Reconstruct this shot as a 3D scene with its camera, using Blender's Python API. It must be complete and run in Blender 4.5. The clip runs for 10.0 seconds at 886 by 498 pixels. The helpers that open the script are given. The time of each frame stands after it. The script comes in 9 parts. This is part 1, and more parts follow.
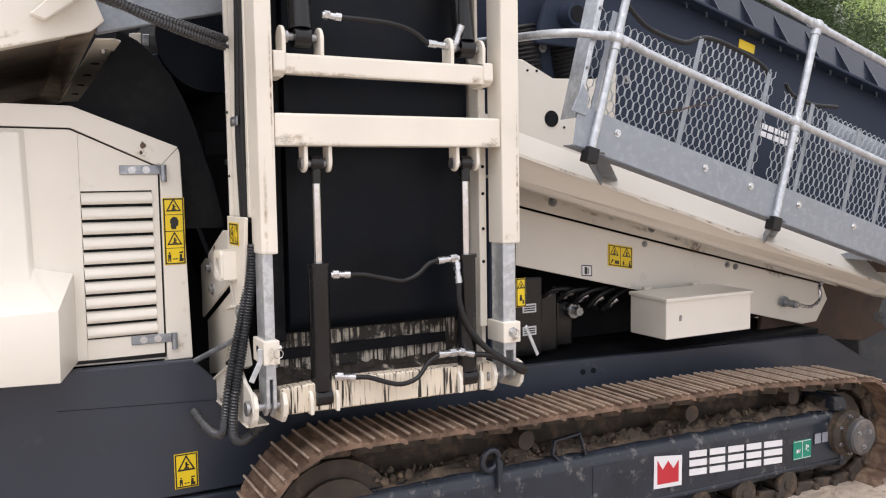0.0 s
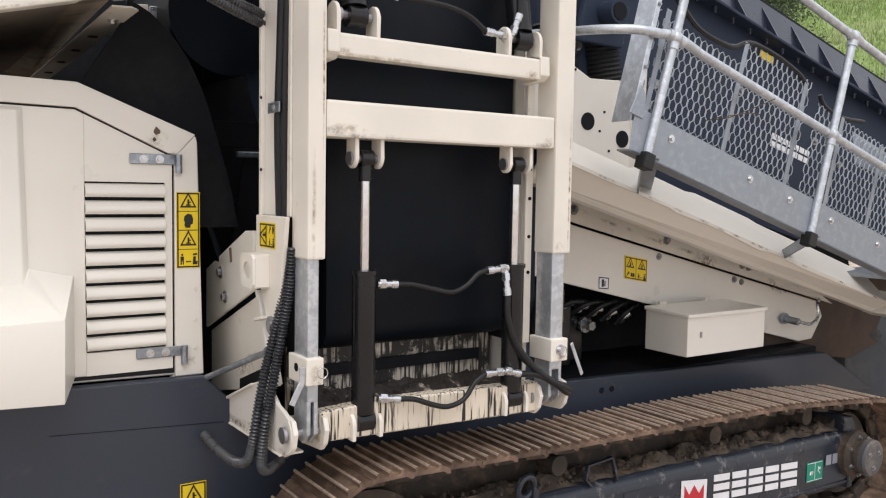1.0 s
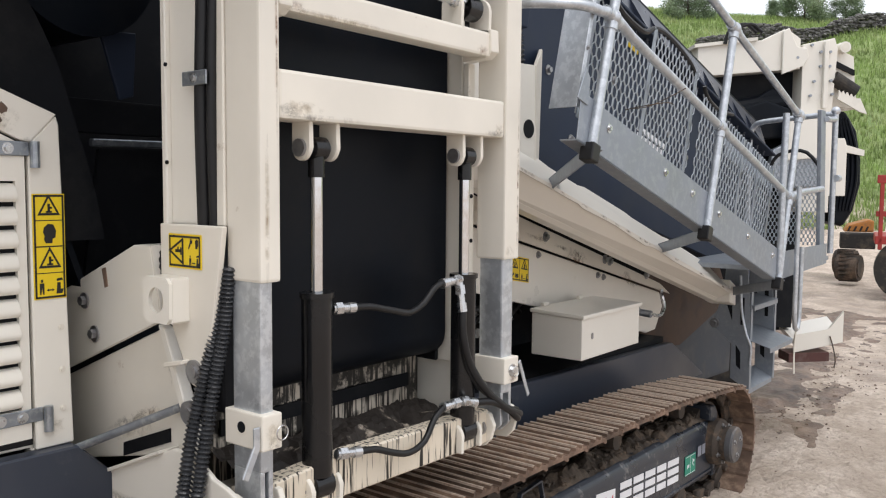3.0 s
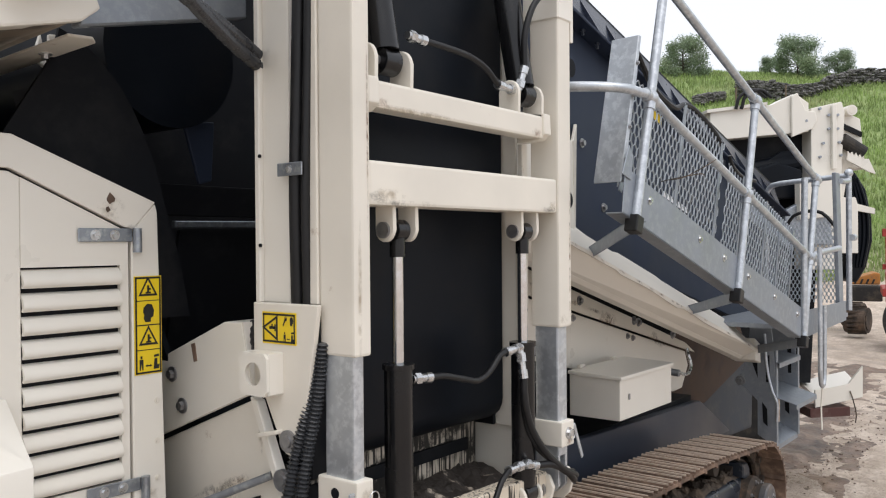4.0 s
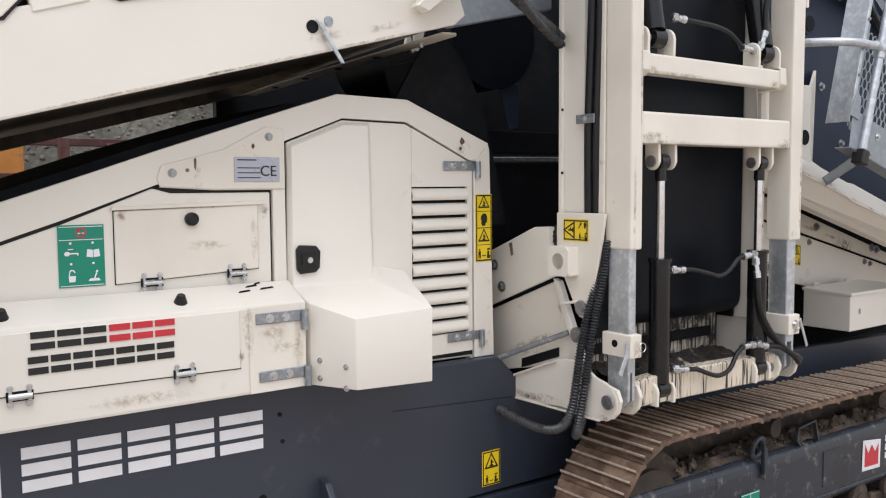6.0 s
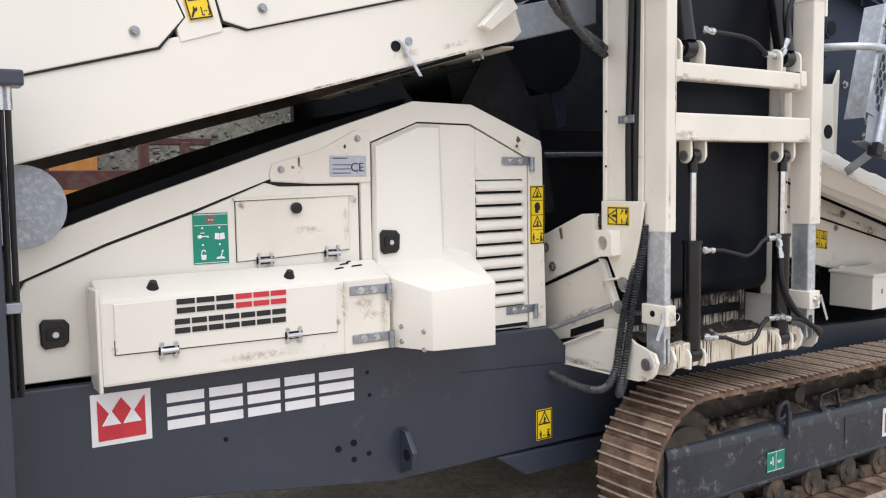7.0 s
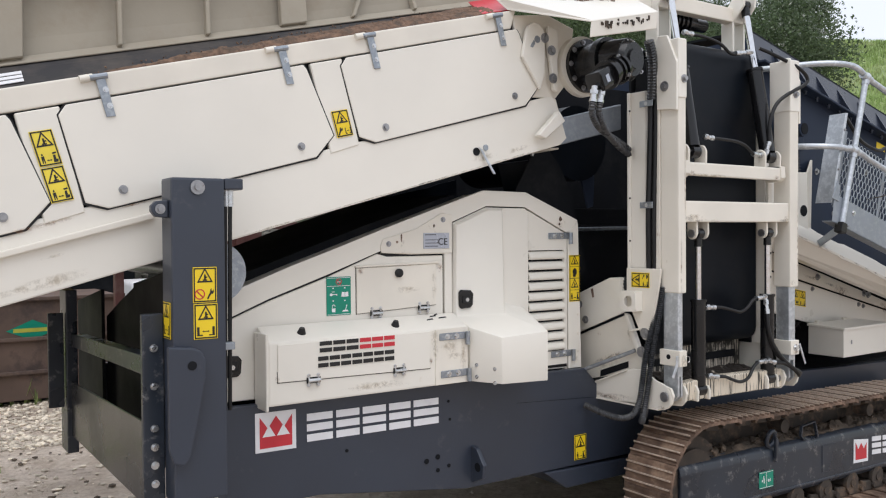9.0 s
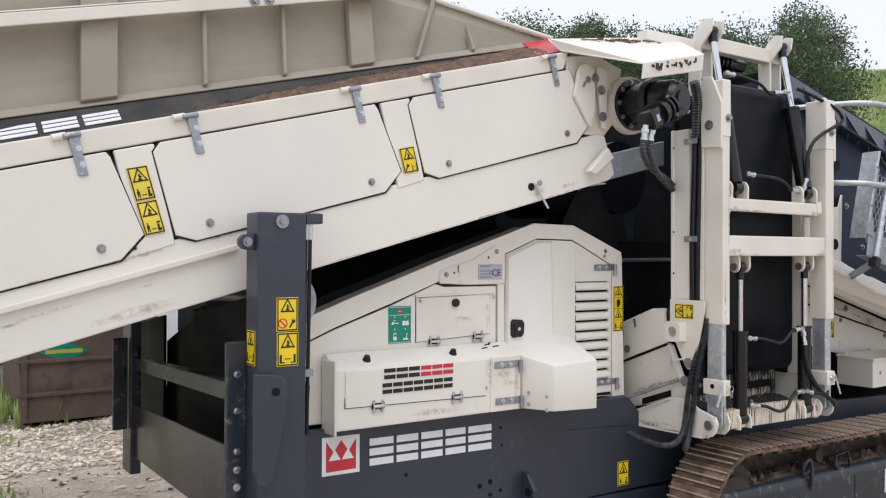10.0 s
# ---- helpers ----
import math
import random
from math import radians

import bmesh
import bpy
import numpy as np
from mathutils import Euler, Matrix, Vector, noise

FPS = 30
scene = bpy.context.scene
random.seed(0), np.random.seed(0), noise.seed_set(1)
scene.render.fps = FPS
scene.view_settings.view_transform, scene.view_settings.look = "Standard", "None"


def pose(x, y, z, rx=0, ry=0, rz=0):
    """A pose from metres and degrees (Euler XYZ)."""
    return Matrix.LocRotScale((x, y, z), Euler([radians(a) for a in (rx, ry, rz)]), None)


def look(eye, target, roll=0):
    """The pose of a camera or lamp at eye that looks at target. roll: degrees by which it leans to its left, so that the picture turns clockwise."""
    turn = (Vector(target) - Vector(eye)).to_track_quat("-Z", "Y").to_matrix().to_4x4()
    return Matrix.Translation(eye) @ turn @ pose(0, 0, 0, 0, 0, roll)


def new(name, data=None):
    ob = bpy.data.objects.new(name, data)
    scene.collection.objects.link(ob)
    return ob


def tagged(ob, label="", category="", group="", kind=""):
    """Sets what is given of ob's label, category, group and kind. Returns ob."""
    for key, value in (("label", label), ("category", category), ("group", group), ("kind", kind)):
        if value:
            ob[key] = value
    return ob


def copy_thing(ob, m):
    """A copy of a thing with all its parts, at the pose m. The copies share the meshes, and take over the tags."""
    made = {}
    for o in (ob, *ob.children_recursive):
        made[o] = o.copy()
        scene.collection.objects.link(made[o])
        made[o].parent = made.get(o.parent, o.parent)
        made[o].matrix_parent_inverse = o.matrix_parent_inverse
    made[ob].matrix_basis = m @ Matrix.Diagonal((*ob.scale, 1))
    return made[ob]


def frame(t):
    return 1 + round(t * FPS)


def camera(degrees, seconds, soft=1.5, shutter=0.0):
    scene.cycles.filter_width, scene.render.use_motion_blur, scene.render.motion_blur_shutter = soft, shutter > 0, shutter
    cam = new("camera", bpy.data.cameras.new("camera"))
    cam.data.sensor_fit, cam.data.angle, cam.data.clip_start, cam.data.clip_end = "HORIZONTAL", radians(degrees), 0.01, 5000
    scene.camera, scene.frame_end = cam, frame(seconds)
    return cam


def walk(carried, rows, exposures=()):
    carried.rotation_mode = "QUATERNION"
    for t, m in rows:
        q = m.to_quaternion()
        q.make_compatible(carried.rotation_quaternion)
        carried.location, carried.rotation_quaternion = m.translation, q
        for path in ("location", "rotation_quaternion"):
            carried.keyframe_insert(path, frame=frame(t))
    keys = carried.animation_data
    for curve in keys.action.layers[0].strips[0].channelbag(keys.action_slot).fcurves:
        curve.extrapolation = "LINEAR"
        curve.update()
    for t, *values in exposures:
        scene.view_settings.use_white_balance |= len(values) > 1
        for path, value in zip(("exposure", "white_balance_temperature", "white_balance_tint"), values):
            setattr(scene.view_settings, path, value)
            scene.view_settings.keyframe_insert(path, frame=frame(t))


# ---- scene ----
cam = camera(55.5, 10.0, 1.15)
METRES, EYE, TILT, LEAN, TURN = 5.6, 2.0, 0.0, 0.0, -28.0
ROWS = [
    (0.0, 0.0, 0.0, 0.0, -0.07, -4.42, 0.9),
    (0.5, -0.0553, 0.0293, -0.0016, -2.93, -4.54, 0.04),
    (1.0, -0.1007, 0.0688, -0.0029, -5.73, -4.04, -0.98),
    (1.5, -0.1419, 0.1042, -0.0053, -11.49, -3.58, -0.98),
    (2.0, -0.1814, 0.1429, -0.0031, -19.21, -4.03, -0.37),
    (2.2, -0.1883, 0.1570, -0.0024, -21.60, -4.60, -0.60),
    (3.3, -0.2204, 0.2235, -0.0022, -24.08, -3.90, -0.36),
    (3.5, -0.2276, 0.2226, -0.0028, -23.94, -2.93, -0.26),
    (4.0, -0.2658, 0.1976, 0.0096, -23.85, -0.42, 0.46),
    (4.5, -0.288, 0.1612, 0.015, -22.73, 1.13, 0.24),
    (5.0, -0.3051, 0.1058, 0.0044, -17.56, -0.66, 0.56),
    (5.5, -0.3224, 0.056, 0.0043, -10.63, -3.12, 1.07),
    (6.0, -0.3562, 0.0134, -0.0006, -7.9, -4.3, 0.43),
    (6.2, -0.3660, -0.0051, -0.0030, -6.93, -5.25, 0.28),
    (7.3, -0.4000, -0.1234, 0.0035, -4.78, -4.46, 1.08),
    (7.5, -0.4102, -0.1445, 0.0073, -4.48, -4.27, 1.19),
    (8.0, -0.4411, -0.1972, 0.0114, -4.49, -2.88, 1.67),
    (8.5, -0.4706, -0.2454, 0.019, -5.64, -1.79, 0.93),
    (9.0, -0.4926, -0.2886, 0.0199, -6.14, -1.09, 0.45),
    (9.5, -0.5175, -0.3164, 0.0227, -5.78, -1.25, 0.12),
    (10.0, -0.5555, -0.3154, 0.0295, -6.11, 0.45, -0.15),
]
walk(cam, [(t, pose(0, 0, EYE, TILT, LEAN, TURN) @ pose(METRES * x, METRES * y, METRES * z, 90 + pitch, roll, yaw)) for t, x, y, z, yaw, pitch, roll in ROWS],
     [(0.0, 0.16, 6650, 16), (1.0, 0.01, 6600, 14), (2.0, -0.04, 6560, 12), (3.5, -0.08, 6480, 12), (5.0, -0.26, 6500, 12), (5.5, -0.11, 6440, 13), (6.0, -0.08, 6390, 13), (7.5, 0.17, 6300, 12), (8.0, 0.03, 6290, 12), (8.5, -0.16, 6285, 12), (9.0, -0.24, 6280, 12), (10.0, -0.24, 6270, 13)])

# ---- world and light: a bright overcast sky ----
world = bpy.data.worlds.new("overcast_sky")
scene.world = world
world.use_nodes = True
wn, wl = world.node_tree.nodes, world.node_tree.links
sky = wn.new("ShaderNodeTexSky")
sky.sky_type = "NISHITA"
sky.sun_disc = False
sky.sun_elevation, sky.sun_rotation = radians(65), radians(208)
veil = wn.new("ShaderNodeMix")
veil.data_type = "RGBA"
veil.inputs[0].default_value = 0.86
veil.inputs[7].default_value = (9.6, 9.9, 10.3, 1)
wl.new(sky.outputs[0], veil.inputs[6])
wl.new(veil.outputs[2], wn["Background"].inputs[0])
wn["Background"].inputs[1].default_value = 0.128

sun = new("sun", bpy.data.lights.new("sun", "SUN"))
sun.data.energy, sun.data.angle, sun.data.color = 1.5, radians(50), (1.0, 0.97, 0.93)
sun.matrix_world = look((-3.4, -4.5, 16), (0, 2, 0))

# ---- materials ----
def mat(name, color, rough=0.5, metal=0.0, var=0.12, scale=6.0, bump=0.0, bscale=60.0, color2=None, mix_scale=2.5, mix_lo=0.5, mix_hi=0.65,
        coat=0.0, island=False, spec=0.5, dist=0.002):
    """A procedural surface: base colour broken at two scales, optional second colour in patches, fine relief."""
    m = bpy.data.materials.new(name)
    m.use_nodes = True
    n, l = m.node_tree.nodes, m.node_tree.links
    b = n["Principled BSDF"]
    b.inputs["Roughness"].default_value, b.inputs["Metallic"].default_value = rough, metal
    b.inputs["Coat Weight"].default_value = coat
    b.inputs["Specular IOR Level"].default_value = spec
    co = n.new("ShaderNodeTexCoord")
    n1 = n.new("ShaderNodeTexNoise")
    n1.inputs["Scale"].default_value, n1.inputs["Detail"].default_value = scale, 6
    l.new(co.outputs["Object"], n1.inputs["Vector"])
    ramp = n.new("ShaderNodeMapRange")
    ramp.inputs[1].default_value, ramp.inputs[2].default_value = 0.3, 0.7
    ramp.inputs[3].default_value, ramp.inputs[4].default_value = 1 - var, 1 + var * 0.6
    l.new(n1.outputs[0], ramp.inputs[0])
    mul = n.new("ShaderNodeMix")
    mul.data_type, mul.blend_type = "RGBA", "MULTIPLY"
    mul.inputs[0].default_value = 1.0
    mul.inputs[6].default_value = (*color, 1)
    l.new(ramp.outputs[0], mul.inputs[7])
    out = mul.outputs[2]
    if color2:
        n2 = n.new("ShaderNodeTexNoise")
        n2.inputs["Scale"].default_value, n2.inputs["Detail"].default_value, n2.inputs["Roughness"].default_value = mix_scale, 9, 0.68
        l.new(co.outputs["Object"], n2.inputs["Vector"])
        r2 = n.new("ShaderNodeMapRange")
        r2.inputs[1].default_value, r2.inputs[2].default_value = mix_lo, mix_hi
        l.new(n2.outputs[0], r2.inputs[0])
        mx = n.new("ShaderNodeMix")
        mx.data_type = "RGBA"
        mx.inputs[7].default_value = (*color2, 1)
        l.new(r2.outputs[0], mx.inputs[0])
        l.new(out, mx.inputs[6])
        out = mx.outputs[2]
    if island:
        g = n.new("ShaderNodeObjectInfo") if island == "object" else n.new("ShaderNodeNewGeometry")
        r3 = n.new("ShaderNodeMapRange")
        r3.inputs[3].default_value, r3.inputs[4].default_value = 0.6, 1.35
        l.new(g.outputs["Random" if island == "object" else "Random Per Island"], r3.inputs[0])
        m3 = n.new("ShaderNodeMix")
        m3.data_type, m3.blend_type = "RGBA", "MULTIPLY"
        m3.inputs[0].default_value = 1.0
        l.new(out, m3.inputs[6])
        l.new(r3.outputs[0], m3.inputs[7])
        out = m3.outputs[2]
    l.new(out, b.inputs["Base Color"])
    rr = n.new("ShaderNodeMapRange")
    rr.inputs[1].default_value, rr.inputs[2].default_value = 0.3, 0.7
    rr.inputs[3].default_value, rr.inputs[4].default_value = max(0.03, rough - 0.08), min(1, rough + 0.1)
    l.new(n1.outputs[0], rr.inputs[0])
    l.new(rr.outputs[0], b.inputs["Roughness"])
    if bump:
        n3 = n.new("ShaderNodeTexNoise")
        n3.inputs["Scale"].default_value, n3.inputs["Detail"].default_value = bscale, 5
        l.new(co.outputs["Object"], n3.inputs["Vector"])
        bp = n.new("ShaderNodeBump")
        bp.inputs["Strength"].default_value, bp.inputs["Distance"].default_value = bump, dist
        l.new(n3.outputs[0], bp.inputs["Height"])
        l.new(bp.outputs[0], b.inputs["Normal"])
    return m


CREAM = mat("cream_paint", (0.80, 0.765, 0.69), 0.34, var=0.05, scale=1.6, color2=(0.60, 0.52, 0.40), mix_scale=5.0, mix_lo=0.66, mix_hi=0.86, coat=0.15, bump=0.04, bscale=40)
DUSTY = mat("dusty_hopper_paint", (0.345, 0.308, 0.245), 0.75, var=0.12, scale=2.0, color2=(0.29, 0.245, 0.185), mix_scale=3.5, mix_lo=0.5, mix_hi=0.78, bump=0.2, bscale=50)
# cream panel's colour darkened to tan for shade, with greasy patches
SMEAR = mat("greasy_shaded_tan_sheet", (0.25, 0.20, 0.15), 0.7, var=0.25, scale=4, color2=(0.10, 0.08, 0.06), mix_scale=5, bump=0.1)
CREAMW = mat("worn_cream_paint", (0.77, 0.725, 0.64), 0.42, var=0.08, scale=3.0, color2=(0.30, 0.19, 0.10), mix_scale=9.0, mix_lo=0.67, mix_hi=0.80, bump=0.06, bscale=50)
DRIP = mat("paint_with_tar_streaks", (0.70, 0.62, 0.50), 0.5, var=0.1, scale=5)
TARMUD = mat("tarry_mud", (0.028, 0.022, 0.018), 0.7, var=0.4, scale=9, color2=(0.42, 0.36, 0.29), mix_scale=8, mix_lo=0.56, mix_hi=0.62, bump=0.5, bscale=40, dist=0.01)
# dark brown with darker patches, for the hopper frame's underside
UMBER = mat("dark_brown_patchy_paint", (0.20, 0.17, 0.14), 0.6, var=0.4, scale=3, color2=(0.10, 0.085, 0.07), mix_scale=4, bump=0.2)
SLATE = mat("slate_grey_paint", (0.033, 0.041, 0.060), 0.38, var=0.10, scale=2.0, color2=(0.10, 0.10, 0.105), mix_scale=7, mix_lo=0.62, mix_hi=0.9, coat=0.1, bump=0.04, bscale=45)
NAVY = mat("dark_navy_paint", (0.023, 0.033, 0.058), 0.55, var=0.15, scale=3.0, color2=(0.10, 0.10, 0.11), mix_scale=6, mix_lo=0.66, mix_hi=0.9, bump=0.05, bscale=50, spec=0.22)
NAVYG = mat("glossy_navy_paint", (0.021, 0.027, 0.045), 0.28, var=0.15, scale=3.0, color2=(0.09, 0.09, 0.10), mix_scale=5, mix_lo=0.6, mix_hi=0.85, bump=0.05, bscale=20, spec=0.5)
BLACKP = mat("black_paint", (0.007, 0.007, 0.008), 0.22, var=0.2, scale=5, bump=0.02, spec=0.45)
BELT = mat("black_rubber_belt", (0.0052, 0.0074, 0.0115), 0.40, var=0.35, scale=2.2, color2=(0.012, 0.012, 0.0135), mix_scale=3.0, mix_lo=0.5, mix_hi=0.8, bump=0.06, bscale=80, spec=0.13)
SEAL = mat("dusty_rubber_seal", (0.028, 0.027, 0.030), 0.75, var=0.25, scale=5, color2=(0.085, 0.072, 0.062), mix_scale=3.5, mix_lo=0.45, mix_hi=0.75, bump=0.08, bscale=90)
RUBBER = mat("rubber_hose", (0.012, 0.012, 0.013), 0.42, var=0.25, scale=20, bump=0.05, spec=0.35)
SLEEVE = mat("ribbed_plastic_sleeve", (0.034, 0.036, 0.040), 0.28, var=0.2, scale=20, spec=0.6)
TARSHEET = mat("tarred_sheet", (0.60, 0.54, 0.45), 0.5, var=0.2, scale=5, color2=(0.014, 0.012, 0.010), mix_scale=7, mix_lo=0.48, mix_hi=0.56, bump=0.2)
# near-black dark parts; also paints the shade in holes and the interior
DARK = mat("dark_parts_and_shade", (0.006, 0.007, 0.0095), 0.65, var=0.3, scale=3, color2=(0.014, 0.0145, 0.016), mix_scale=4, spec=0.2)
GALV = mat("galvanised_steel", (0.50, 0.53, 0.565), 0.38, metal=0.7, var=0.12, scale=14, color2=(0.62, 0.65, 0.68), mix_scale=26, mix_lo=0.48, mix_hi=0.6, bump=0.05, bscale=70)
GALVD = mat("galvanised_walkway", (0.30, 0.33, 0.37), 0.48, metal=0.6, var=0.08, scale=8, color2=(0.34, 0.37, 0.405), mix_scale=22, mix_lo=0.48, mix_hi=0.62, bump=0.05, bscale=70)
MESHZ = mat("galvanised_mesh", (0.55, 0.59, 0.63), 0.5, metal=0.25, var=0.12, scale=12)
ZINC = mat("zinc_plated_steel", (0.62, 0.63, 0.64), 0.28, metal=0.95, var=0.12, scale=30)
BOLT = mat("bolt_steel", (0.36, 0.36, 0.37), 0.38, metal=0.85, var=0.2, scale=40, color2=(0.22, 0.14, 0.09), mix_scale=60, mix_lo=0.6, mix_hi=0.8)
CHROME = mat("chrome_rod", (0.72, 0.73, 0.75), 0.12, metal=1.0, var=0.05, scale=30)
HINGE = mat("hinge_steel", (0.32, 0.35, 0.39), 0.4, metal=0.8, var=0.15, scale=25, color2=(0.45, 0.48, 0.5), mix_scale=40)
YELLOW = mat("yellow_sticker", (0.86, 0.62, 0.015), 0.35, var=0.04, scale=10)
YELLOWF = mat("sun_faded_yellow_sticker", (0.86, 0.68, 0.06), 0.4, var=0.10, scale=14)
INK = mat("black_print", (0.012, 0.012, 0.012), 0.4, var=0.1)
WHITE = mat("white_vinyl", (0.80, 0.80, 0.82), 0.35, var=0.04, scale=12)
REDV = mat("red_vinyl", (0.56, 0.03, 0.045), 0.35, var=0.06, scale=12)
GREENV = mat("green_vinyl", (0.0, 0.24, 0.155), 0.35, var=0.05, scale=12)
SILVER = mat("silver_plate", (0.42, 0.44, 0.50), 0.3, metal=0.4, var=0.05, scale=10)
SHOE = mat("rusty_track_steel", (0.160, 0.102, 0.072), 0.66, metal=0.15, var=0.4, scale=11, color2=(0.36, 0.26, 0.185), mix_scale=6, mix_lo=0.50, mix_hi=0.72, bump=0.25, bscale=60, island="object")
GROUSER = mat("worn_grouser_edge", (0.60, 0.49, 0.40), 0.42, metal=0.35, var=0.3, scale=25, color2=(0.20, 0.12, 0.08), mix_scale=22, mix_lo=0.55, mix_hi=0.75, bump=0.1)
CHAIN = mat("muddy_chain", (0.055, 0.043, 0.034), 0.8, var=0.4, scale=12, color2=(0.15, 0.10, 0.065), mix_scale=8, bump=0.3)
MUDPILE = mat("dried_mud", (0.090, 0.070, 0.053), 0.9, var=0.4, scale=9, color2=(0.19, 0.14, 0.10), mix_scale=6, bump=0.5, bscale=40, dist=0.01)
FRAMEP = mat("scuffed_track_frame", (0.024, 0.031, 0.044), 0.30, var=0.25, scale=4, color2=(0.30, 0.29, 0.28), mix_scale=14, mix_lo=0.56, mix_hi=0.80, bump=0.1)
SHEETG = mat("scuffed_grey_sheet", (0.030, 0.032, 0.036), 0.25, var=0.1, scale=2.5, color2=(0.06, 0.058, 0.052), mix_scale=4, mix_lo=0.5, mix_hi=0.75, bump=0.06)
WETMUD = mat("wet_churned_mud", (0.14, 0.094, 0.068), 0.48, var=0.35, scale=7, color2=(0.30, 0.22, 0.165), mix_scale=3, mix_lo=0.42, mix_hi=0.66, bump=0.6, bscale=30, dist=0.02)
HUBM = mat("dusty_hub_cover", (0.075, 0.075, 0.08), 0.5, var=0.25, scale=9, color2=(0.21, 0.175, 0.145), mix_scale=10, mix_lo=0.5, mix_hi=0.75, bump=0.15)
CHUTER = mat("rusted_chute", (0.085, 0.054, 0.038), 0.8, var=0.35, scale=5, color2=(0.060, 0.040, 0.034), mix_scale=4, bump=0.3, bscale=40)
DUSTYS = mat("dusty_slate_box", (0.055, 0.061, 0.072), 0.7, var=0.2, scale=3, color2=(0.075, 0.075, 0.078), mix_scale=4)
RUST = mat("rusty_sheet", (0.13, 0.088, 0.07), 0.75, var=0.25, scale=2.5, color2=(0.07, 0.05, 0.045), mix_scale=3, bump=0.15)
REDP = mat("faded_red_paint", (0.085, 0.030, 0.026), 0.6, var=0.25, scale=4, color2=(0.12, 0.07, 0.06), mix_scale=5)
REDB = mat("bright_red_paint", (0.36, 0.035, 0.03), 0.45, var=0.2, scale=4)
ORANGE = mat("orange_paint", (0.45, 0.18, 0.035), 0.5, var=0.15, scale=5, color2=(0.12, 0.09, 0.07), mix_scale=5, mix_lo=0.55, mix_hi=0.7)
MUDTYRE = mat("muddy_tyre", (0.045, 0.036, 0.030), 0.85, var=0.3, scale=8, color2=(0.17, 0.12, 0.085), mix_scale=5, mix_lo=0.45, mix_hi=0.7)
TYRE = mat("tyre_rubber", (0.022, 0.021, 0.020), 0.8, var=0.3, scale=8, color2=(0.10, 0.08, 0.06), mix_scale=5, mix_lo=0.5, mix_hi=0.75)
EARTH = mat("feed_dirt", (0.175, 0.108, 0.072), 0.95, var=0.5, scale=30, color2=(0.095, 0.068, 0.050), mix_scale=12, bump=0.8, bscale=40, dist=0.01)
STONE = mat("field_stone", (0.16, 0.155, 0.15), 0.9, var=0.3, scale=6, bump=0.4, bscale=30, island="island", dist=0.01)
RUBBLE = mat("grey_rubble", (0.165, 0.152, 0.130), 0.9, var=0.5, scale=14, color2=(0.075, 0.095, 0.050), mix_scale=3, bump=0.4, island="island")
BARK = mat("bark", (0.07, 0.052, 0.04), 0.9, var=0.3, scale=10, bump=0.4)
LEAF = mat("leaves", (0.115, 0.168, 0.07), 0.55, var=0.3, scale=0.6, color2=(0.155, 0.20, 0.09), mix_scale=0.8, island="island")
LEAFW = mat("blossom_leaves", (0.105, 0.152, 0.072), 0.55, var=0.3, scale=0.6, color2=(0.58, 0.60, 0.55), mix_scale=1.3, mix_lo=0.58, mix_hi=0.66, island="island")
# leaf colour lifted paler to put the distance haze into it
LEAFH = mat("hazed_hill_leaves", (0.26, 0.34, 0.21), 0.6, var=0.3, scale=0.6, color2=(0.34, 0.40, 0.25), mix_scale=0.8, island="island")
GRASS = mat("meadow_grass", (0.34, 0.45, 0.16), 0.8, var=0.3, scale=0.5, color2=(0.50, 0.53, 0.28), mix_scale=0.35, island="island")
WOOD = mat("weathered_wood", (0.16, 0.12, 0.09), 0.85, var=0.3, scale=6)
SPRING = mat("black_spring", (0.018, 0.018, 0.02), 0.5, var=0.2, scale=10)


def leafy(m):
    """Lets some light through the leaves."""
    n, l = m.node_tree.nodes, m.node_tree.links
    b, out = n["Principled BSDF"], n["Material Output"]
    tr = n.new("ShaderNodeBsdfTranslucent")
    l.new(b.inputs["Base Color"].links[0].from_socket, tr.inputs[0])
    mx = n.new("ShaderNodeMixShader")
    mx.inputs[0].default_value = 0.4
    l.new(b.outputs[0], mx.inputs[1])
    l.new(tr.outputs[0], mx.inputs[2])
    l.new(mx.outputs[0], out.inputs[0])


for leaf_mat in (LEAF, LEAFW, LEAFH, GRASS):
    leafy(leaf_mat)


def stain_material(name, color, strength=0.8):
    """A dirt mark that fades out towards its rim, broken by noise."""
    m = bpy.data.materials.new(name)
    m.use_nodes = True
    n, l = m.node_tree.nodes, m.node_tree.links
    b = n["Principled BSDF"]
    b.inputs["Base Color"].default_value, b.inputs["Roughness"].default_value = (*color, 1), 0.7
    co = n.new("ShaderNodeTexCoord")
    uv = n.new("ShaderNodeUVMap")
    uv.uv_map = "rim"
    sep = n.new("ShaderNodeSeparateXYZ")
    l.new(uv.outputs[0], sep.inputs[0])
    nz = n.new("ShaderNodeTexNoise")
    nz.inputs["Scale"].default_value, nz.inputs["Detail"].default_value, nz.inputs["Roughness"].default_value = 28, 8, 0.7
    l.new(co.outputs["Object"], nz.inputs["Vector"])
    r = n.new("ShaderNodeMapRange")
    r.inputs[1].default_value, r.inputs[2].default_value = 0.42, 0.62
    l.new(nz.outputs[0], r.inputs[0])
    k = n.new("ShaderNodeMath")
    k.operation = "MULTIPLY"
    l.new(r.outputs[0], k.inputs[0])
    l.new(sep.outputs[0], k.inputs[1])
    k2 = n.new("ShaderNodeMath")
    k2.operation = "MULTIPLY"
    k2.inputs[1].default_value = strength
    l.new(k.outputs[0], k2.inputs[0])
    l.new(k2.outputs[0], b.inputs["Alpha"])
    return m


